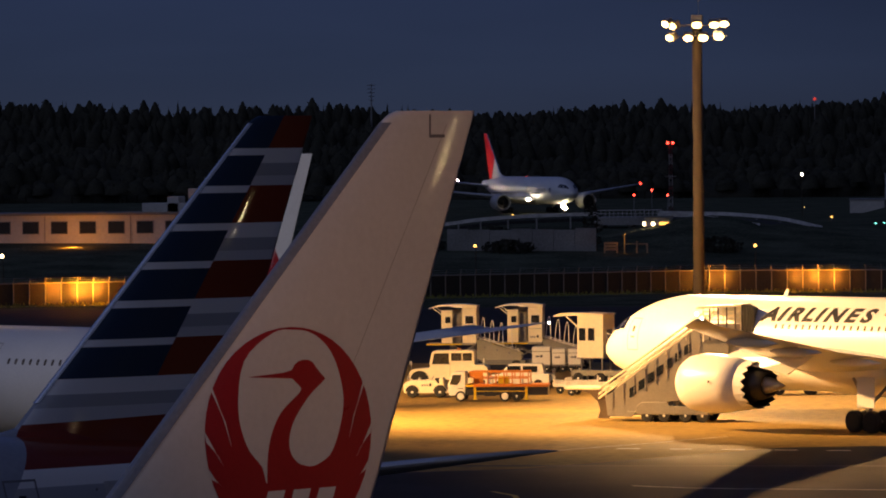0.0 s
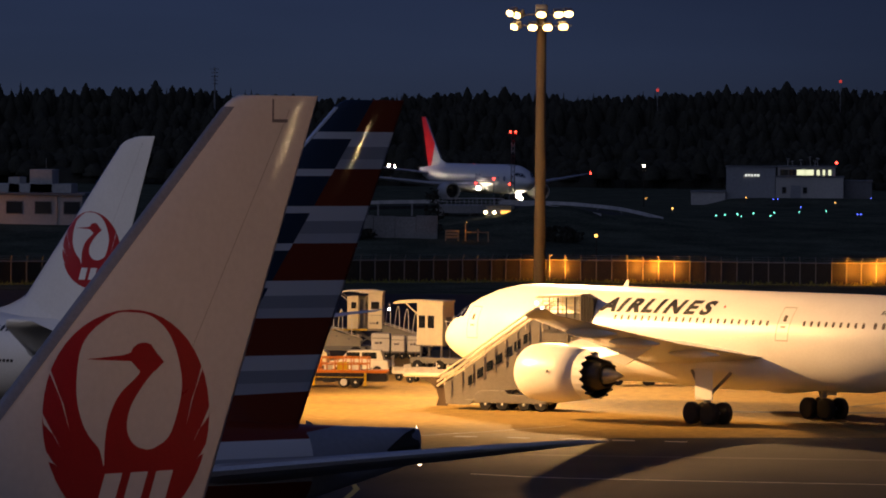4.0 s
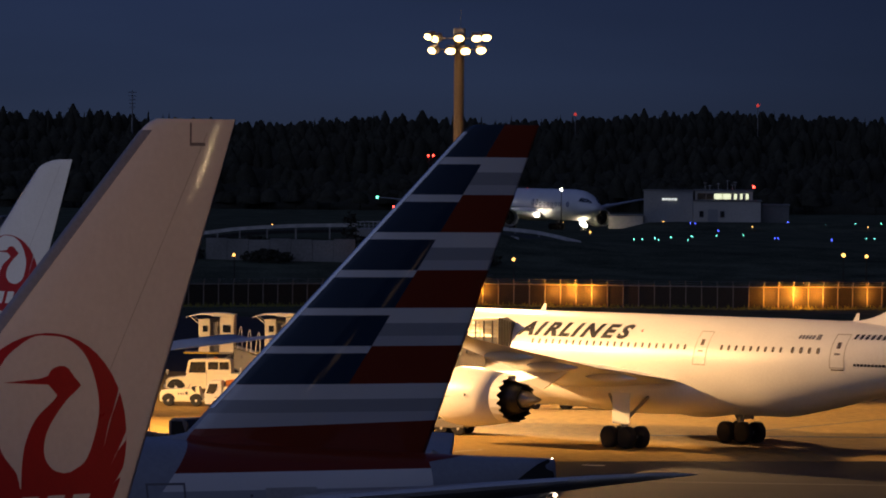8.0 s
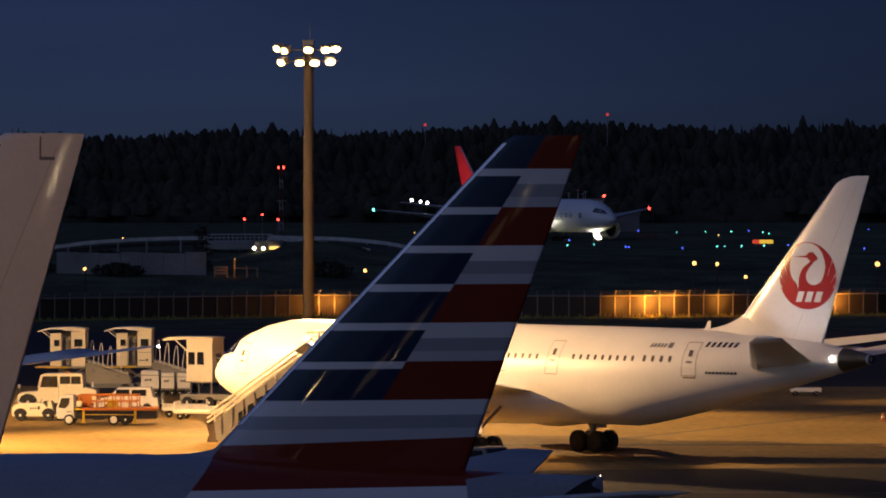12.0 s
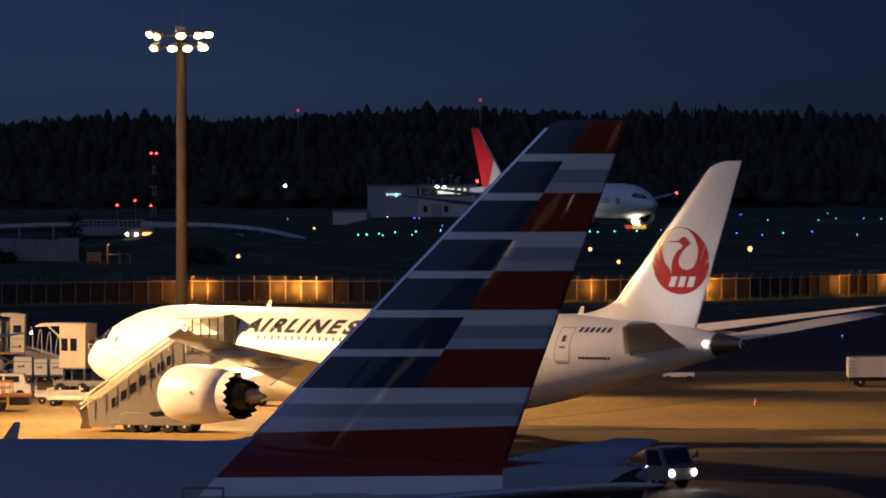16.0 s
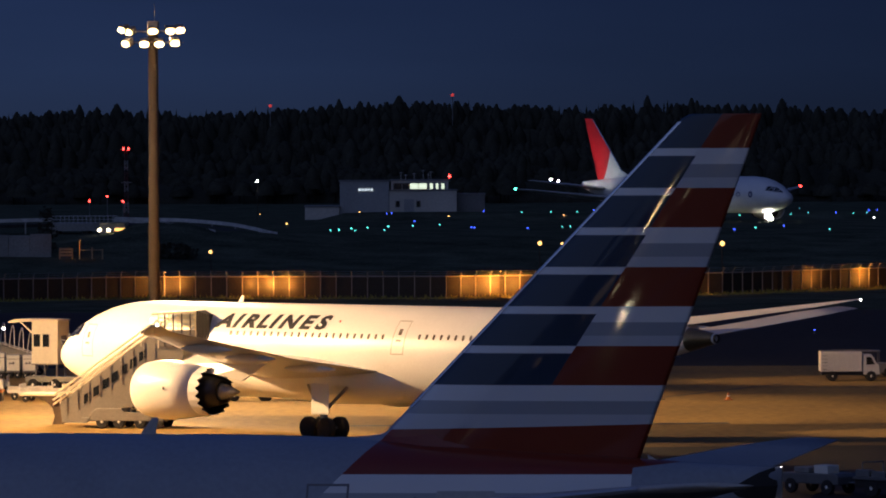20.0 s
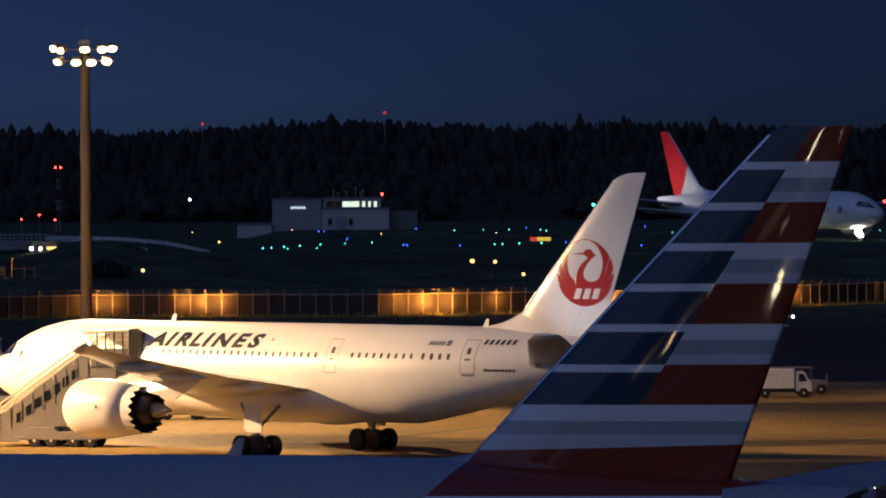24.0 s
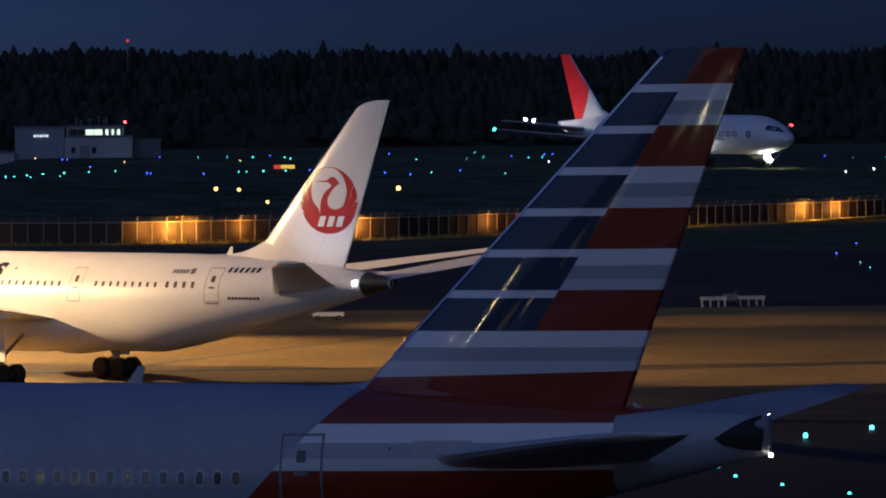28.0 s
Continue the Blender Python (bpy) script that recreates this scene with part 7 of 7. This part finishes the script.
def box_truck(x, y, turn):
    root = thing("catering_truck", pose(x, y, 0, 0, 0, turn) @ Matrix.Scale(0.895, 4), "white box truck with a short cab, parked on the apron", "truck")
    block(root, "chassis", -2.2, 2.6, -0.9, 0.9, 0.5, 0.75, BLACK)
    c = block(root, "cargo_box", -2.3, 1.15, -1.05, 1.05, 0.8, 2.42, VEHWHITE, 0.05)
    for k in range(5):
        rods(c, "rear_ladder_rung", [((-2.15, -1.08, 1.0 + 0.28 * k), (-1.75, -1.08, 1.0 + 0.28 * k))], 0.02, STEEL)
    rods(c, "roof_rail", [((-2.3, sy, 2.5), (1.9, sy, 2.5)) for sy in (-1.0, 1.0)], 0.03, STEEL)
    cab = body(root, "cab", [(1.25, 0.55), (1.25, 2.2), (1.95, 2.2), (2.35, 1.5), (2.55, 1.35), (2.6, 0.55)], -0.98, 0.98, VEHWHITE, 0.06)
    bm = bmesh.new()
    prism(bm, [(1.5, 1.35), (1.5, 2.0), (1.9, 2.0), (2.2, 1.4)], -1.01, -0.985)
    part("side_window", bm, GLASS, cab)
    block(cab, "windscreen", 2.2, 2.22, -0.8, 0.8, 1.5, 2.0, GLASS, 0)
    wheel_set(root, (-1.3, 1.9), -0.9, 0.9, 0.42, 0.3)
    return root


box_truck(31.2, 375.5, 0)
def dark_tractor(x, y):
    root = thing("tow_tractor", pose(x, y, 0), "dark low tow tractor in front of the box truck", "tractor")
    body(root, "hull", [(-1.3, 0.35), (-1.3, 1.05), (0.5, 1.1), (1.3, 0.95), (1.35, 0.35)], -0.85, 0.85, GREYMARK, 0.06)
    block(root, "roof", -1.2, 0.2, -0.8, 0.8, 1.95, 2.05, GREYMARK)
    for sx in (-1.1, 0.1):
        for sy in (-0.75, 0.75):
            rods(root, "roof_post", [((sx, sy, 1.05), (sx, sy, 1.95))], 0.04, GREYMARK)
    rods(root, "exhaust_pipe", [((1.2, -0.8, 0.9), (1.25, -0.8, 1.55))], 0.05, STEEL)
    wheel_set(root, (-0.8, 0.8), -0.8, 0.8, 0.4, 0.28)


dark_tractor(33.9, 381)


def barrier_bench(x, y, turn=0):
    root = thing("equipment_stand", pose(x, y, 0, 0, 0, turn), "low white equipment stand on legs", "stand", "white equipment stands")
    block(root, "top", -1.05, 1.05, -0.4, 0.4, 0.52, 0.82, MARKWHITE, 0.03)
    for sx in (-0.95, -0.3, 0.35, 0.85):
        block(root, "leg", sx, sx + 0.1, -0.35, 0.35, 0, 0.52, MARKWHITE, 0.01)


barrier_bench(48.7, 402.5)
barrier_bench(51.9, 403.5)
root_ = thing("equipment_cart", pose(50.3, 404.5, 0), "small grey equipment cart between the stands", "cart")
block(root_, "body", -0.6, 0.6, -0.4, 0.4, 0.35, 0.95, STEEL, 0.04)
wheel_set(root_, (-0.4, 0.4), -0.35, 0.35, 0.18, 0.1)
rods(root_, "handle", [((0.3, 0, 0.9), (0.55, 0, 1.3))], 0.03, STEEL)

root_ = thing("marker_cone", pose(20.7, 347.6, 0), "small red and white marker on the apron", "marker")
bm = bmesh.new()
tube(bm, (0, 0, 0), (0, 0, 0.5), 0.16, 0.05, 12)
part("cone", bm, ORANGE, root_)
bm = bmesh.new()
tube(bm, (0, 0, 0.22), (0, 0, 0.33), 0.118, 0.096, 12)
part("white_band", bm, MARKWHITE, root_)
block(root_, "base", -0.3, 0.3, -0.3, 0.3, 0, 0.05, ORANGE, 0.01)

# a white rest under the lit jet's tail
root_ = thing("wheel_chock_cart", pose(17.1, 386, 0), "white low cart on the far apron", "cart")
block(root_, "bed", -1.2, 1.2, -0.5, 0.5, 0.3, 0.62, VEHWHITE, 0.04)
wheel_set(root_, (-0.8, 0.8), -0.45, 0.45, 0.2, 0.12)


def headlight_tractor():
    """The tractor that crosses the apron with its headlights on; it looks along +x."""
    root = thing("apron_tractor", pose(9.8, 266, 0, 0, 0, -38), "grey tow tractor with two bright headlights, driving", "tractor")
    body(root, "chassis", [(-2.6, 0.45), (-2.6, 0.85), (0.6, 0.85), (0.6, 0.45)], -0.95, 0.95, TYRE, 0.05)
    block(root, "flat_deck", -2.65, 0.55, -1.05, 1.05, 0.86, 1.02, GREYVEH, 0.03)
    for k in range(3):
        block(root, "deck_locker", -2.5 + 1.02 * k, -1.6 + 1.02 * k, -1.0, -0.55, 1.025, 1.35 - 0.06 * k, PALEVEH, 0.03)
    cab = body(root, "cab", [(0.65, 0.42), (0.62, 1.95), (0.85, 2.15), (1.75, 2.15), (2.15, 1.25), (2.38, 1.1), (2.40, 0.42)], -1.05, 1.05, PALEVEH, 0.08)
    bm = bmesh.new()
    loft(bm, [[(1.80, -0.88, 2.05), (1.80, 0.88, 2.05), (1.77, 0.88, 2.02), (1.77, -0.88, 2.02)], [(2.16, -0.88, 1.32), (2.16, 0.88, 1.32), (2.12, 0.88, 1.30), (2.12, -0.88, 1.30)]])
    part("windscreen", bm, GLASS, cab)
    for sy in (-1.07, 1.05):
        bm = bmesh.new()
        prism(bm, [(0.85, 1.2), (0.85, 1.98), (1.62, 1.98), (1.93, 1.2)], sy, sy + 0.02)
        part("side_window", bm, GLASS, cab)
        rods(cab, "mirror_arm", [((2.0, sy * 1.02, 1.5), (2.25, sy * 1.2, 1.75)), ((2.25, sy * 1.2, 1.55), (2.25, sy * 1.2, 1.95))], 0.04, TYRE)
    for sy in (-0.86, 0.86):
        bm = bmesh.new()
        bmesh.ops.create_uvsphere(bm, u_segments=14, v_segments=8, radius=1, matrix=Matrix.Translation((2.42, sy, 0.82)) @ Matrix.Diagonal((0.08, 0.17, 0.17, 1)))
        part("headlight", bm, LANDING, root)
    wheel_set(root, (-1.5, 1.5), -0.85, 0.85, 0.45, 0.3)
    rods(root, "rear_rail", [((-2.2, sy, 1.15), (-2.2, sy, 1.7)) for sy in (-0.8, 0.8)] + [((-2.2, -0.8, 1.7), (-2.2, 0.8, 1.7))], 0.04, STEEL)
    return root


def towed_cart():
    root = thing("towed_cart", pose(5, 269, 0, 0, 0, -38), "dull grey service cart towed behind the tractor", "cart")
    body(root, "bed", [(-1.9, 0.5), (-1.9, 1.0), (1.7, 1.05), (1.9, 0.9), (1.9, 0.5)], -0.85, 0.85, GREYVEH, 0.06)
    block(root, "hatch", -1.2, -0.2, -0.6, 0.6, 1.02, 1.3, STEEL, 0.04)
    block(root, "tool_box", 0.2, 1.1, -0.7, 0.2, 1.03, 1.45, VEHWHITE, 0.04)
    wheel_set(root, (-1.2, 1.2), -0.8, 0.8, 0.38, 0.25)
    rods(root, "tow_bar", [((1.9, 0, 0.6), (3.2, 0, 0.55))], 0.05, STEEL)
    return root


tractor = headlight_tractor()
cart = towed_cart()


def motions():
    """All that moves: the jet pushed back, the jet on the taxiway and the traffic on the apron."""
    walk(striped, [
        (0.0, at_fin(-23.880, 167.914, -43.60, 0, 0.00, 28.0)),
        (1.0, at_fin(-21.858, 168.371, -40.96, 0, 0.00, 28.0)),
        (2.0, at_fin(-19.820, 168.770, -37.95, 0, 0.00, 28.0)),
        (3.0, at_fin(-17.777, 169.019, -35.17, 0, 0.00, 28.0)),
        (4.0, at_fin(-15.788, 168.954, -33.14, 0, 0.00, 28.0)),
        (4.5, at_fin(-14.909, 168.640, -32.03, 0, 0.00, 28.0)),
        (6.5, at_fin(-11.224, 167.777, -26.87, 0, 0.00, 28.0)),
        (7.0, at_fin(-10.346, 167.486, -25.36, 0, 0.00, 28.0)),
        (8.0, at_fin(-8.585, 166.940, -22.08, 0, 0.00, 28.0)),
        (9.0, at_fin(-6.912, 166.402, -19.33, 0, 0.00, 28.0)),
        (10.0, at_fin(-5.298, 165.574, -16.40, 0, 0.00, 28.0)),
        (11.0, at_fin(-3.746, 164.633, -13.28, 0, 0.00, 28.0)),
        (12.0, at_fin(-2.282, 163.955, -10.68, 0, 0.00, 28.0)),
        (13.0, at_fin(-0.857, 163.342, -7.96, 0, 0.00, 28.0)),
        (13.5, at_fin(-0.167, 163.014, -6.45, 0, 0.00, 28.0)),
        (15.5, at_fin(2.511, 161.824, -0.02, 0, 0.00, 28.0)),
        (16.0, at_fin(3.152, 161.507, 1.53, 0, 0.00, 28.0)),
        (17.0, at_fin(4.417, 160.850, 3.99, 0, 0.00, 28.0)),
        (18.0, at_fin(5.678, 160.239, 5.87, 0, 0.00, 28.0)),
        (19.0, at_fin(6.925, 159.544, 8.12, 0, 0.00, 28.0)),
        (20.0, at_fin(8.151, 158.907, 10.70, 0, 0.00, 28.0)),
        (21.0, at_fin(9.361, 158.084, 12.80, 0, 0.00, 28.0)),
        (21.5, at_fin(9.941, 157.400, 13.49, 0, 0.03, 28.0)),
        (23.5, at_fin(12.281, 155.395, 14.63, 0, 0.16, 28.0)),
        (24.0, at_fin(12.847, 154.951, 15.05, 0, 0.19, 28.0)),
        (25.0, at_fin(13.937, 154.154, 16.58, 0, 0.30, 28.0)),
        (26.0, at_fin(15.022, 153.787, 18.41, 0, 0.42, 28.0)),
        (27.0, at_fin(16.175, 153.191, 19.46, 0, 0.42, 28.0)),
        (28.0, at_fin(17.222, 152.252, 21.16, 0, 0.42, 28.0)),
    ])
    walk(taxi_jet, [
        (0, pose(-113.11, 1183.13, 1.90, 0, 0, 115.40)),
        (2, pose(-99.62, 1145.03, 2.13, 0, 0, 116.38)),
        (4, pose(-84.87, 1109.00, 2.37, 0, 0, 117.41)),
        (6, pose(-69.43, 1075.00, 2.60, 0, 0, 118.47)),
        (8, pose(-53.79, 1043.03, 2.83, 0, 0, 119.52)),
        (10, pose(-38.34, 1013.06, 3.06, 0, 0, 120.53)),
        (12, pose(-23.38, 985.08, 3.29, 0, 0, 121.47)),
        (14, pose(-9.08, 959.05, 3.52, 0, 0, 122.30)),
        (16, pose(4.46, 934.96, 3.75, 0, 0, 122.99)),
        (18, pose(17.24, 912.80, 3.98, 0, 0, 123.52)),
        (20, pose(29.37, 892.53, 4.21, 0, 0, 123.84)),
        (22, pose(41.04, 874.14, 4.44, 0, 0, 123.93)),
        (24, pose(52.57, 857.61, 4.67, 0, 0, 123.75)),
        (26, pose(64.33, 842.91, 4.91, 0, 0, 123.27)),
        (28, pose(76.84, 830.03, 5.14, 0, 0, 122.45)),
    ])
    # the tractor and its cart set off and cross the apron
    walk(tractor, [(0, pose(-42.00, 297.00, 0, 0, 0, -30)), (5, pose(-42.00, 297.00, 0, 0, 0, -30)), (7, pose(-37.20, 293.90, 0, 0, 0, -31)), (13.5, pose(1.90, 271.20, 0, 0, 0, -39)), (16, pose(10.10, 263.00, 0, 0, 0, -45)), (18, pose(16.80, 256.30, 0, 0, 0, -45)), (28, pose(50.20, 222.70, 0, 0, 0, -45))])
    walk(cart, [(0, pose(-46.85, 299.80, 0, 0, 0, -30)), (5, pose(-46.85, 299.80, 0, 0, 0, -30)), (7, pose(-42.00, 296.78, 0, 0, 0, -31)), (13.5, pose(-2.45, 274.72, 0, 0, 0, -39)), (16, pose(6.14, 266.96, 0, 0, 0, -45)), (18, pose(12.84, 260.26, 0, 0, 0, -45)), (28, pose(46.24, 226.66, 0, 0, 0, -45))])


motions()
